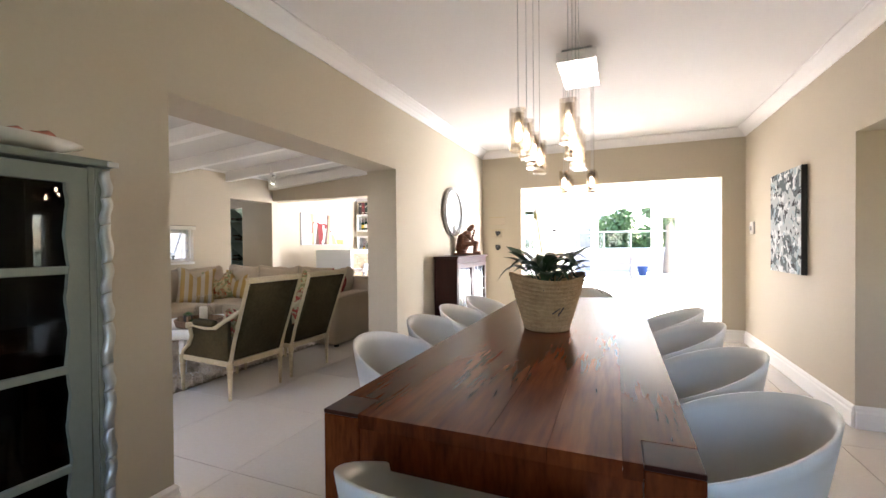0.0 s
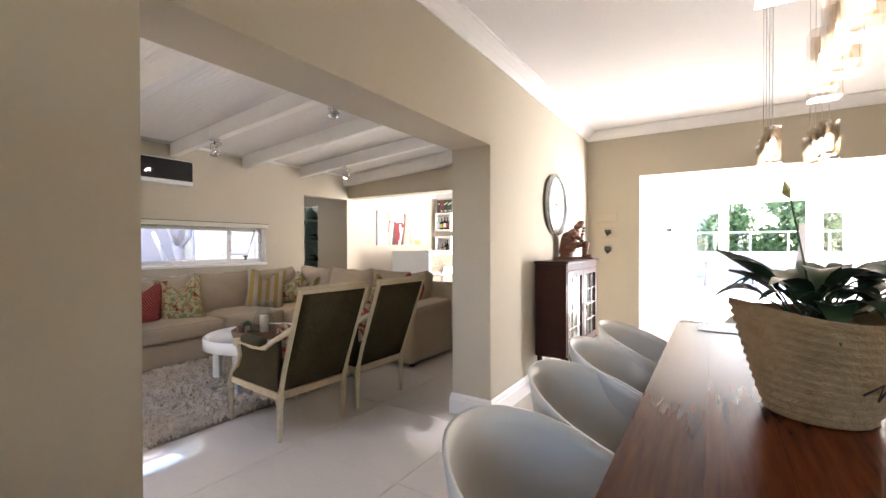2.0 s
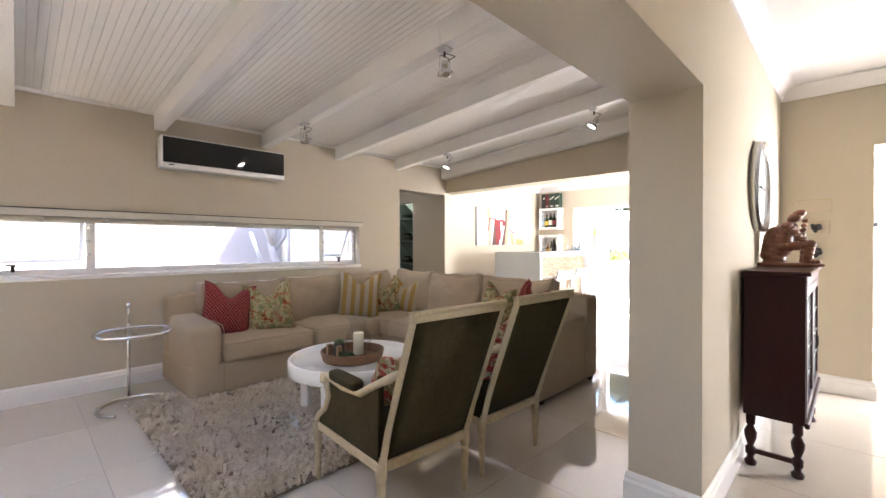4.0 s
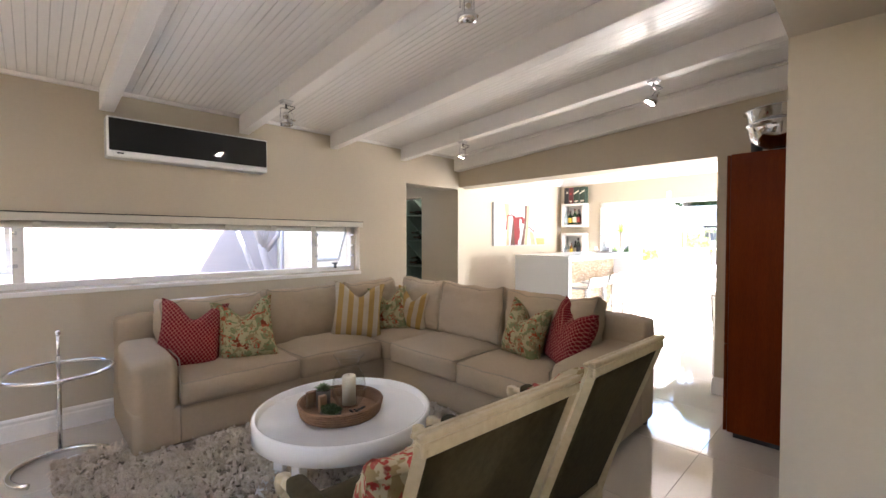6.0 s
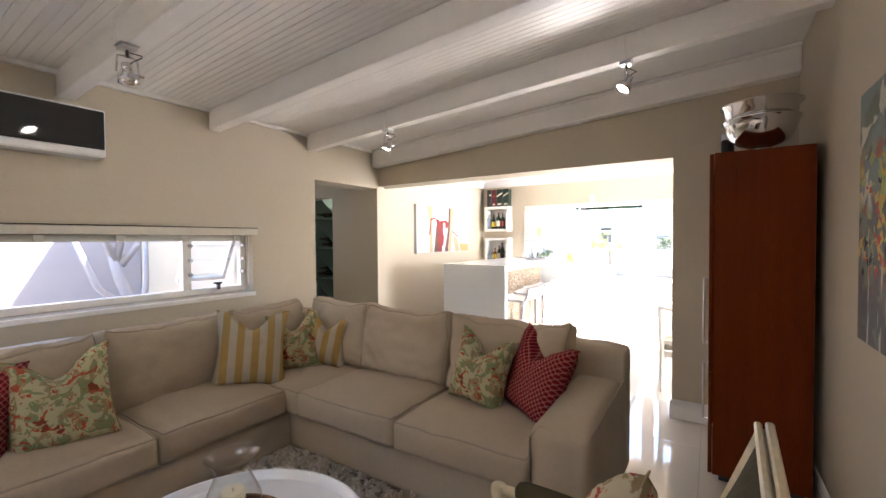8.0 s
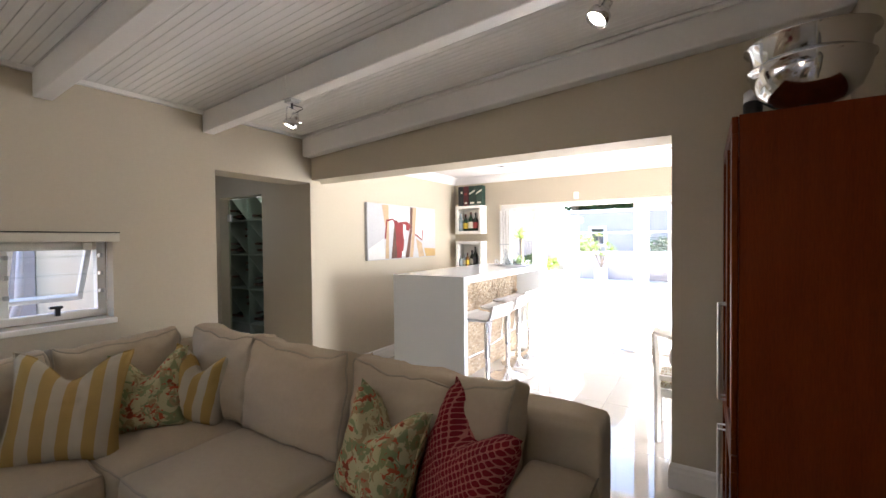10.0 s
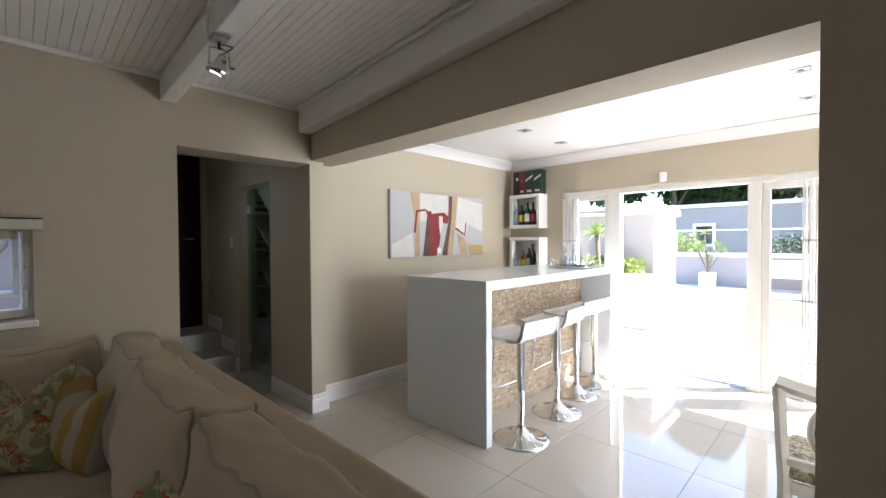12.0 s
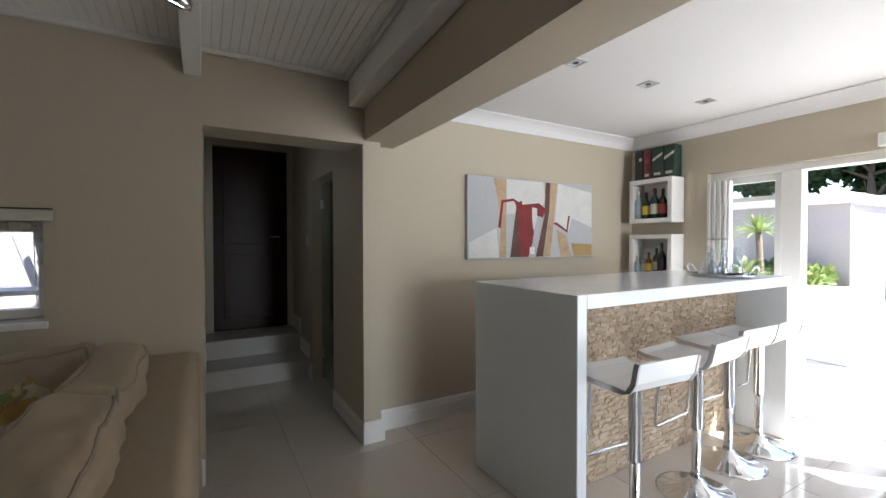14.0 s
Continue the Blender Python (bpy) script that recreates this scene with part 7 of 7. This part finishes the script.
# ---- bar ----
def bar_counter():
    x0, x1, y0, y1, z = -5.35, -4.567, 6.585, 8.62, 1.10
    c = thing("bar_counter", "white stone waterfall bar counter with a stone mosaic front", "bar counter")
    part("end_panel", boxes((x0, x1, y0, y0 + 0.06, 0.001, z), bevel=0.003), M_STONE_TOP, c)
    part("end_panel", boxes((x0, x1, y1 - 0.06, y1, 0.001, z), bevel=0.003), M_STONE_TOP, c)
    part("worktop", boxes((x0, x1, y0 + 0.0605, y1 - 0.0605, z - 0.065, z), bevel=0.002), M_STONE_TOP, c)
    core = part("mosaic_front", boxes((x0 + 0.02, -4.89, y0 + 0.061, y1 - 0.061, 0.001, z - 0.066)), M_GROUT2, c, "split stone mosaic strips")
    rng = random.Random(9)
    meshes = []
    for w in (0.02, 0.03, 0.042, 0.06):
        for d in (0.008, 0.013):
            me = bpy.data.meshes.new("stone_strip")
            bm = box(bmesh.new(), 0, d, 0.0008, w - 0.0008, 0.0006, 0.0144)
            bmesh.ops.delete(bm, geom=[f for f in bm.faces if f.normal.x < -0.5], context="FACES")
            bm.to_mesh(me)
            bm.free()
            me.materials.append(M_STONE)
            meshes.append((w, me))
    rest, count = [], 0
    for row in range(68):
        y, zz = y0 + 0.061 - rng.uniform(0, 0.03), 0.004 + row * 0.015
        y = y0 + 0.0615
        while y < y1 - 0.075:
            w, me = rng.choice(meshes)
            if y + w > y1 - 0.062:
                w, me = meshes[rng.randint(0, 1)]
                if y + w > y1 - 0.062:
                    break
            if y < 6.98 and 0.55 < zz and count < 300:
                ob = new("stone_strip", me)
                ob.location, ob.parent = (-4.8848, y, zz), core
                count += 1
            else:
                rest.append((y, zz, w, 0.008 if rng.random() < 0.5 else 0.013))
            y += w
    v, f = [], []
    for y, zz, w, d in rest:
        k = len(v)
        xa, xb = -4.8848, -4.8848 + d
        ya, yb, za, zb = y + 0.0008, y + w - 0.0008, zz + 0.0006, zz + 0.0144
        v += [(xa, ya, za), (xa, yb, za), (xa, yb, zb), (xa, ya, zb), (xb, ya, za), (xb, yb, za), (xb, yb, zb), (xb, ya, zb)]
        f += [(k + 4, k + 5, k + 6, k + 7), (k, k + 1, k + 5, k + 4), (k + 1, k + 2, k + 6, k + 5), (k + 2, k + 3, k + 7, k + 6), (k + 3, k, k + 4, k + 7)]
    me = bpy.data.meshes.new("stone_rest")
    me.from_pydata(v, [], f)
    me.materials.append(M_STONE_I)
    ob = new("stone_rest", me)
    ob.parent, ob["kind"] = core, "stuff"


def stone_mat(name, island):
    m = mat(name, (0.40, 0.31, 0.22), 0.8, vary=0.15, scale=15, bump=0.5, bump_scale=120)
    n, l = m.node_tree.nodes, m.node_tree.links
    b = n["Principled BSDF"]
    src = n.new("ShaderNodeNewGeometry").outputs["Random Per Island"] if island else n.new("ShaderNodeObjectInfo").outputs["Random"]
    r = n.new("ShaderNodeValToRGB")
    e = r.color_ramp.elements
    e[0].color, e[1].color = (0.26, 0.18, 0.115, 1), (0.62, 0.52, 0.40, 1)
    for p, c in ((0.25, (0.42, 0.30, 0.19, 1)), (0.5, (0.50, 0.40, 0.28, 1)), (0.75, (0.36, 0.27, 0.18, 1))):
        q = e.new(p)
        q.color = c
    l.new(src, r.inputs[0])
    old = b.inputs["Base Color"].links[0].from_socket
    mx = n.new("ShaderNodeMix")
    mx.data_type = "RGBA"
    mx.inputs[0].default_value = 0.75
    l.new(old, mx.inputs[6])
    l.new(r.outputs[0], mx.inputs[7])
    l.new(mx.outputs[2], b.inputs["Base Color"])
    return m


M_STONE, M_STONE_I = stone_mat("split_stone", False), stone_mat("split_stone_rest", True)
M_GROUT2 = mat("stone_grout", (0.16, 0.12, 0.09), 0.95)


def bar_stool():
    """Back edge to local +x."""
    s = thing("bar_stool", "white and chrome gas-lift bar stool with a low curved back", "bar stool", "stools along the bar")
    part("base", lathe([(0, 0), (0.19, 0.0), (0.193, 0.006), (0.17, 0.014), (0.10, 0.026), (0.055, 0.05), (0.035, 0.075), (0.03, 0.085), (0, 0.085)], 48), M_CHROME, s, smooth=True)
    part("lower_column", lathe([(0, 0.085), (0.029, 0.085), (0.0225, 0.12), (0.0225, 0.355), (0, 0.355)], 24), M_CHROME, s, smooth=True)
    part("upper_column", lathe([(0, 0.345), (0.030, 0.345), (0.030, 0.68), (0.05, 0.685), (0.05, 0.70), (0, 0.70)], 24), M_CHROME, s, smooth=True)
    prof = [(-0.22, 0.722), (-0.18, 0.71), (-0.05, 0.703), (0.08, 0.705), (0.13, 0.722), (0.155, 0.76), (0.165, 0.81), (0.172, 0.845)]
    bm = bmesh.new()
    rows = []
    for th in (0.0, 0.018):
        rows.append([[bm.verts.new((x - (th if x > 0.1 else 0) * 0.9, y, z + (th if x <= 0.1 else 0))) for y in (-0.182, 0.182)] for x, z in prof])
    for k in range(len(prof) - 1):
        for r in rows:
            bm.faces.new((r[k][0], r[k + 1][0], r[k + 1][1], r[k][1]))
        for e in (0, 1):
            bm.faces.new((rows[0][k][e], rows[0][k + 1][e], rows[1][k + 1][e], rows[1][k][e]))
    for k in (0, -1):
        bm.faces.new((rows[0][k][0], rows[0][k][1], rows[1][k][1], rows[1][k][0]))
    part("seat", bm, M_GLOSS_WHITE, s, smooth=False)
    for y0, y1 in ((-0.193, -0.1825), (0.1825, 0.193)):
        bm = bmesh.new()
        for k in range(len(prof) - 1):
            (xa, za), (xb, zb) = prof[k], prof[k + 1]
            oa, ob = ((0.020 if x > 0.1 else 0.0, 0.0 if x > 0.1 else 0.020) for x in (xa, xb))
            q = [(xa + 0.004, za - 0.004), (xb + 0.004, zb - 0.004), (xb - ob[0], zb + ob[1]), (xa - oa[0], za + oa[1])]
            v = [bm.verts.new((x, y, z)) for y in (y0, y1) for x, z in q]
            for f in ((0, 1, 2, 3), (7, 6, 5, 4), (0, 4, 5, 1), (3, 2, 6, 7)):
                bm.faces.new([v[e] for e in f])
        part("side_trim", bm, M_STEEL, s)
    part("footrest", tube([(-0.03, -0.17, 0.70), (-0.10, -0.17, 0.695), (-0.13, -0.17, 0.36), (-0.13, -0.16, 0.345), (-0.13, 0.16, 0.345), (-0.13, 0.17, 0.36), (-0.10, 0.17, 0.695), (-0.03, 0.17, 0.70)], 0.009, 8),
         M_CHROME, s, smooth=True)
    return s


def bar_things():
    bar_counter()
    s = bar_stool()
    s.matrix_basis = pose(-4.49, 6.87, 0, 0, 0, -4)
    for x, y, r in ((-4.54, 7.45, 4), (-4.61, 7.92, -2), (-4.62, 8.31, 3)):
        copy_thing(s, pose(x, y, 0, 0, 0, r))
    t = thing("silver_tray", "oval silver drinks tray with loop handles on the bar", "tray", at=(-4.80, 8.20, 1.1012))
    part("tray_plate", lathe([(0, 0.004), (0.17, 0.004), (0.20, 0.02), (0.205, 0.018), (0.175, 0.0), (0, 0.0)], 48, squash=0.75), M_CHROME, t, smooth=True)
    for sx in (-1, 1):
        part("tray_handle", tube([(sx * 0.185, -0.05, 0.02), (sx * 0.205, -0.04, 0.06), (sx * 0.21, 0, 0.075), (sx * 0.205, 0.04, 0.06), (sx * 0.185, 0.05, 0.02)], 0.007, 8), M_CHROME, t, smooth=True)
    for k, (dx, dy, h, r) in enumerate(((-0.09, 0.02, 0.15, 0.045), (0.0, 0.05, 0.17, 0.04), (0.08, 0.03, 0.15, 0.04), (0.03, -0.04, 0.12, 0.035), (-0.04, -0.03, 0.13, 0.03))):
        d = thing("decanter", "clear cut-glass decanter with a stopper on the silver tray", "decanter", "decanters on the tray", at=(-4.80 + dx, 8.20 + dy, 1.1062))
        part("body", lathe([(0, 0), (r, 0), (r * 1.05, 0.01), (r, h * 0.45), (r * 0.35, h * 0.72), (r * 0.3, h * 0.9), (r * 0.5, h), (r * 0.42, h), (r * 0.22, h * 0.9), (r * 0.3, h * 0.7), (r * 0.9, h * 0.42), (r * 0.9, 0.012), (0, 0.01)], 16), M_PANE2, d)
        part("stopper", lathe([(0, h + 0.001), (r * 0.3, h + 0.004), (r * 0.55, h + 0.025), (r * 0.3, h + 0.045), (0, h + 0.05)], 8), M_PANE2, d)
    b = thing("black_dish", "small black dish on the silver tray", "dish", at=(-4.69, 8.14, 1.1062))
    part("dish", lathe([(0, 0.001), (0.04, 0.001), (0.05, 0.025), (0.045, 0.025), (0, 0.01)], 20), M_BLACK, b, smooth=True)
    for z0 in (0.993, 1.514):
        q = thing("wall_box_shelf", "white open box shelf on the wall holding bottles", "shelf", "box shelves by the bar", at=(-5.948, 8.81, z0))
        W, D, H = 0.428, YF - 8.81 - 0.002, 0.410
        part("bottom_board", boxes((0, W, 0, D, 0, 0.04), bevel=0.002), M_WHITE, q)
        part("top_board", boxes((0, W, 0, D, H - 0.04, H), bevel=0.002), M_WHITE, q)
        part("side_board", boxes((0, 0.04, 0, D, 0.0405, H - 0.0405), bevel=0.002), M_WHITE, q)
        part("side_board", boxes((W - 0.04, W, 0, D, 0.0405, H - 0.0405), bevel=0.002), M_WHITE, q)
        part("back_board", boxes((0.0405, W - 0.0405, D - 0.012, D, 0.0405, H - 0.0405)), M_WHITE, q)

    def bottle(x, y, z, h, r, glass, label, cap, text=""):
        t = thing("spirit_bottle", text, "bottle", "bottles on the box shelves", at=(-5.948 + (x + 5.87) * 0.87, y, z))
        part("bottle_glass", lathe([(0, 0), (r, 0), (r * 1.02, 0.01), (r, h * 0.6), (r * 0.35, h * 0.76), (r * 0.33, h * 0.93), (0, h * 0.93)], 16), glass, t, smooth=True)
        part("bottle_label", lathe([(r * 1.03, h * 0.15), (r * 1.03, h * 0.48)], 16), label, t, smooth=True)
        part("bottle_cap", lathe([(0, h), (r * 0.38, h), (r * 0.38, h * 0.87), (r * 0.34, h * 0.87)], 12), cap, t)
    yb = 8.86
    BD, BA, BG, BC = M_BOTTLE, M_AMBERB, M_GREENB, M_CLEARB
    for x, z, h, r, g, lb, cap, tx in (
            (-5.79, 0, 0.27, 0.036, BC, M_LBLUE, M_STEEL, "clear spirit bottle with a pale blue label"), (-5.70, 0, 0.25, 0.038, BG, M_LYEL, M_CAP, "green spirit bottle with a yellow label"),
            (-5.60, 0, 0.28, 0.040, BG, M_LCREAM, M_CAP, "dark green whisky bottle with a cream label"), (-5.51, 0, 0.27, 0.036, BD, M_LRED, M_BLACK, "dark bottle with a red label"),
            (-5.45, 0.06, 0.30, 0.030, BA, M_LYEL, M_CAP, "tall amber liqueur bottle")):
        bottle(x, yb + z, 1.5545, h, r, g, lb, cap, tx)
    for x, z, h, r, g, lb, cap, tx in (
            (-5.80, 0, 0.16, 0.030, BC, M_LBLUE, M_STEEL, "short clear bottle with a blue label"), (-5.74, 0.02, 0.18, 0.028, BC, M_LCREAM, M_STEEL, "short clear bottle with a cream label"),
            (-5.67, 0, 0.20, 0.030, BA, M_LYEL, M_CAP, "small amber spirit bottle"), (-5.60, 0.03, 0.24, 0.034, BD, M_LCREAM, M_BLACK, "dark bottle with a cream label"),
            (-5.52, 0, 0.29, 0.036, BD, M_BLACK, M_BLACK, "tall black wine bottle"), (-5.45, 0.05, 0.25, 0.030, BD, M_LRED, M_BLACK, "slim dark spirit bottle")):
        bottle(x, yb + z, 1.0335, h, r, g, lb, cap, tx)
    for k, (x, w, m, tx) in enumerate(((-5.835, 0.09, M_BLACK, "tall black gift box on the shelf"), (-5.735, 0.095, M_BOXRED, "tall dark red gift box on the shelf"),
                                       (-5.628, 0.12, M_BOXGREEN, "tall dark green gift box with a white slanted band"), (-5.498, 0.12, M_BOXGREEN, "tall dark green gift box with a pale band"))):
        b = thing("gift_box", tx, "box", "gift boxes on the top shelf", at=(-5.948 + (x + 5.87) * 0.87, 8.85, 1.925))
        w *= 0.87
        part("carton", boxes((0, w, 0, 0.11, 0, 0.29), bevel=0.003), m, b)
        if k == 0:
            part("round_emblem", lathe([(0, 0.0), (0.018, 0.0)], 16, (0, 0, 0)), M_LCREAM, b).matrix_basis = pose(w / 2 + 0.02, -0.001, 0.2, 90, 0, 0)
        else:
            bm = bmesh.new()
            zz = 0.16
            vv = [bm.verts.new((0.004 if k != 1 else 0.02, -0.001, zz)), bm.verts.new((w - 0.004 if k != 1 else w - 0.02, -0.001, zz + (0.05 if k > 1 else 0.0))),
                  bm.verts.new((w - 0.004 if k != 1 else w - 0.02, -0.001, zz + (0.075 if k > 1 else 0.03))), bm.verts.new((0.004 if k != 1 else 0.02, -0.001, zz + (0.025 if k > 1 else 0.03)))]
            bm.faces.new(vv)
            part("band", bm, M_LCREAM if k > 1 else M_LRED, b)
            part("foot_label", boxes((0.02, w - 0.02, -0.0015, -0.0005, 0.03, 0.055)), M_LCREAM, b)


M_PANE2 = glass_mat("thin_crystal", (0.90, 0.92, 0.93), 0.0, 1.6, True)
M_AMBERB = mat("amber_bottle", (0.16, 0.05, 0.01), 0.08)
M_GREENB = mat("green_bottle", (0.01, 0.035, 0.015), 0.08)
M_CLEARB = mat("pale_bottle", (0.30, 0.36, 0.38), 0.08)
M_LBLUE = mat("pale_blue_label", (0.35, 0.42, 0.50), 0.6)
M_LYEL = mat("yellow_label", (0.60, 0.42, 0.04), 0.6)
M_LCREAM = mat("cream_label", (0.62, 0.58, 0.48), 0.6)
M_LRED = mat("red_label", (0.28, 0.03, 0.03), 0.6)
M_BOXRED = mat("dark_red_carton", (0.10, 0.012, 0.015), 0.45)
M_BOXGREEN = mat("dark_green_carton", (0.012, 0.035, 0.022), 0.45)
bar_things()


def downlight(x, y):
    d = thing("downlight", "small square recessed steel downlight in the white ceiling", "ceiling light", "downlights over the bar", at=(x, y, CS))
    bm = bmesh.new()
    for r in ((-0.05, 0.05, 0.035, 0.05), (-0.05, 0.05, -0.05, -0.035), (-0.05, -0.035, -0.035, 0.035), (0.035, 0.05, -0.035, 0.035)):
        box(bm, *r, -0.006, -0.0005, bevel=0.001)
    part("trim_frame", bm, M_STEEL, d)
    part("reflector", boxes((-0.034, 0.034, -0.034, 0.034, -0.003, -0.0006)), M_GLOSS_WHITE, d)
    part("lamp_face", lathe([(0, -0.005), (0.018, -0.005), (0.018, -0.0035), (0, -0.0035)], 14), M_BLACK, d)


for x in (-5.0, -3.1, -1.0):
    for y in (7.04, 7.70, 8.37):
        downlight(x, y)


def bar_art():
    t = thing("abstract_canvas", "wide abstract canvas with tan, white and red shapes on the wall", "painting", at=(XS, 7.665, 1.53))
    h, w, d = 0.332, 0.70, 0.04
    part("stretcher", boxes((0.002, d, -w, w, -h, h), bevel=0.002), M_ARTGREY, t)

    def patch(name, m, pts, lift):
        bm = bmesh.new()
        vs = [bm.verts.new((d + 0.0006 * lift, w * a, h * b)) for a, b in pts]
        bm.faces.new(vs)
        part(name, bm, m, t)
    patch("tan_patch", M_ARTTAN, [(-0.64, 0.97), (-0.46, 0.97), (-0.46, -0.97), (-0.56, -0.97), (-0.53, 0.0)], 1)
    patch("pale_patch", M_ARTPALE, [(-0.45, 0.97), (0.12, 0.97), (0.16, 0.5), (0.05, 0.2), (-0.45, 0.1)], 1)
    patch("brown_patch", M_ARTBROWN, [(-0.30, 0.40), (-0.22, 0.45), (-0.20, -0.97), (-0.40, -0.97)], 2)
    patch("red_patch", M_ARTRED, [(-0.36, 0.50), (-0.20, 0.36), (0.05, 0.42), (0.16, 0.28), (0.12, 0.05), (0.0, 0.1), (-0.05, -0.6), (-0.12, -0.97), (-0.24, -0.97), (-0.28, 0.2)], 3)
    patch("red_line", M_ARTRED, [(-0.58, -0.22), (-0.54, -0.26), (-0.50, 0.38), (-0.34, 0.44), (-0.34, 0.50), (-0.53, 0.44)], 4)
    patch("brown_patch", M_ARTBROWN, [(0.16, 0.97), (0.24, 0.97), (0.22, 0.2), (0.12, -0.97), (0.0, -0.97), (0.14, 0.1)], 2)
    patch("tan_patch", M_ARTTAN, [(0.24, 0.97), (0.36, 0.97), (0.30, 0.0), (0.24, -0.97), (0.13, -0.97), (0.22, 0.1)], 2)
    patch("pale_patch", M_ARTPALE, [(0.37, 0.97), (0.99, 0.80), (0.99, -0.18), (0.62, 0.06), (0.56, -0.3), (0.32, -0.12)], 1)
    patch("red_line", M_ARTRED, [(0.28, -0.10), (0.34, -0.14), (0.54, -0.34), (0.58, 0.12), (0.55, 0.12), (0.52, -0.26), (0.34, -0.06)], 4)
    patch("ochre_patch", M_ARTOCHRE, [(0.60, -0.62), (0.99, -0.66), (0.99, -0.97), (0.66, -0.97)], 2)
    patch("tan_patch", M_ARTTAN, [(0.34, -0.25), (0.52, -0.42), (0.60, -0.97), (0.42, -0.97)], 2)
    patch("pale_patch", M_ARTPALE, [(-0.98, -0.60), (-0.60, -0.25), (-0.56, -0.97), (-0.98, -0.97)], 1)
    patch("white_mark", M_WHITE, [(-0.10, -0.72), (-0.02, -0.72), (-0.02, -0.9), (-0.10, -0.9)], 5)
    patch("pale_patch", M_ARTPALE, [(-0.06, 0.30), (0.02, 0.28), (0.02, 0.0), (-0.04, -0.3), (-0.06, 0.0)], 4)


M_ARTGREY = mat("art_grey", (0.46, 0.46, 0.47), 0.7, vary=0.08)
M_ARTPALE = mat("art_white", (0.64, 0.62, 0.59), 0.7, vary=0.10, mix_scale=8)
M_ARTTAN = mat("art_tan", (0.46, 0.32, 0.19), 0.7, vary=0.25, mix_scale=9)
M_ARTBROWN = mat("art_brown", (0.12, 0.055, 0.04), 0.7, vary=0.4, mix_scale=9)
M_ARTRED = mat("art_red", (0.22, 0.025, 0.025), 0.7, vary=0.3, mix_scale=9)
M_ARTOCHRE = mat("art_ochre", (0.50, 0.33, 0.13), 0.7, vary=0.15)
bar_art()


def cream_chair():
    """White oval-back chair; its seat to local +x, its back to -x."""
    c = thing("oval_back_chair", "white painted chair with an oval back and floral seat pad", "chair", at=(-2.87, 6.86, 0), turn=90)
    for y in (-0.2, 0.2):
        part("back_post", tube([(-0.20, y, 0.0), (-0.20, y, 0.38), (-0.225, y * 1.05, 0.60), (-0.245, y * 1.08, 0.765)], 0.022, 4), M_WHITE, c)
        part("front_leg", tube([(0.2, y, 0.0), (0.2, y, 0.37)], 0.018, 4), M_WHITE, c)
        part("side_rail", boxes((-0.19, 0.19, y - 0.012, y + 0.012, 0.32, 0.375), bevel=0.003), M_WHITE, c)
    part("top_rail", tube([(-0.247, y, 0.785 - 0.035 * math.cos(math.pi * y / 0.44)) for y in (-0.225, -0.17, -0.11, -0.05, 0.0, 0.05, 0.11, 0.17, 0.225)], 0.03, 4), M_WHITE, c)
    part("back_rail", boxes((-0.225, -0.20, -0.19, 0.19, 0.44, 0.475), bevel=0.005), M_WHITE, c)
    part("seat_rail", boxes((-0.21, -0.19, -0.18, 0.18, 0.32, 0.375), bevel=0.003), M_WHITE, c)
    part("seat_rail", boxes((0.19, 0.21, -0.18, 0.18, 0.32, 0.375), bevel=0.003), M_WHITE, c)
    ring = [(-0.225 - 0.05 * (math.sin(a) * 0.13), 0.115 * math.cos(a), 0.605 + 0.128 * math.sin(a)) for a in (2 * math.pi * k / 28 for k in range(28))]
    part("oval_frame", tube(ring, 0.016, 6, True), M_WHITE, c, smooth=True)
    bm = bmesh.new()
    for dx in (-0.012, 0.012):
        bm.faces.new([bm.verts.new((x + dx, y * 0.93, 0.605 + (z - 0.605) * 0.93)) for x, y, z in ring])
    part("oval_pad", bm, M_FLORALPALE, c, "pale floral upholstered oval")
    part("seat_pad", soft_box(0.42, 0.42, 0.06, 0.025, (0, 0, 0.012), 8, at=(0, 0, 0.405)), M_FLORALPALE, c, smooth=True)


M_FLORALPALE = floral_mat("pale_floral", (0.52, 0.49, 0.40), (0.22, 0.12, 0.10), (0.25, 0.26, 0.18), 12)
cream_chair()
floor_tiles()
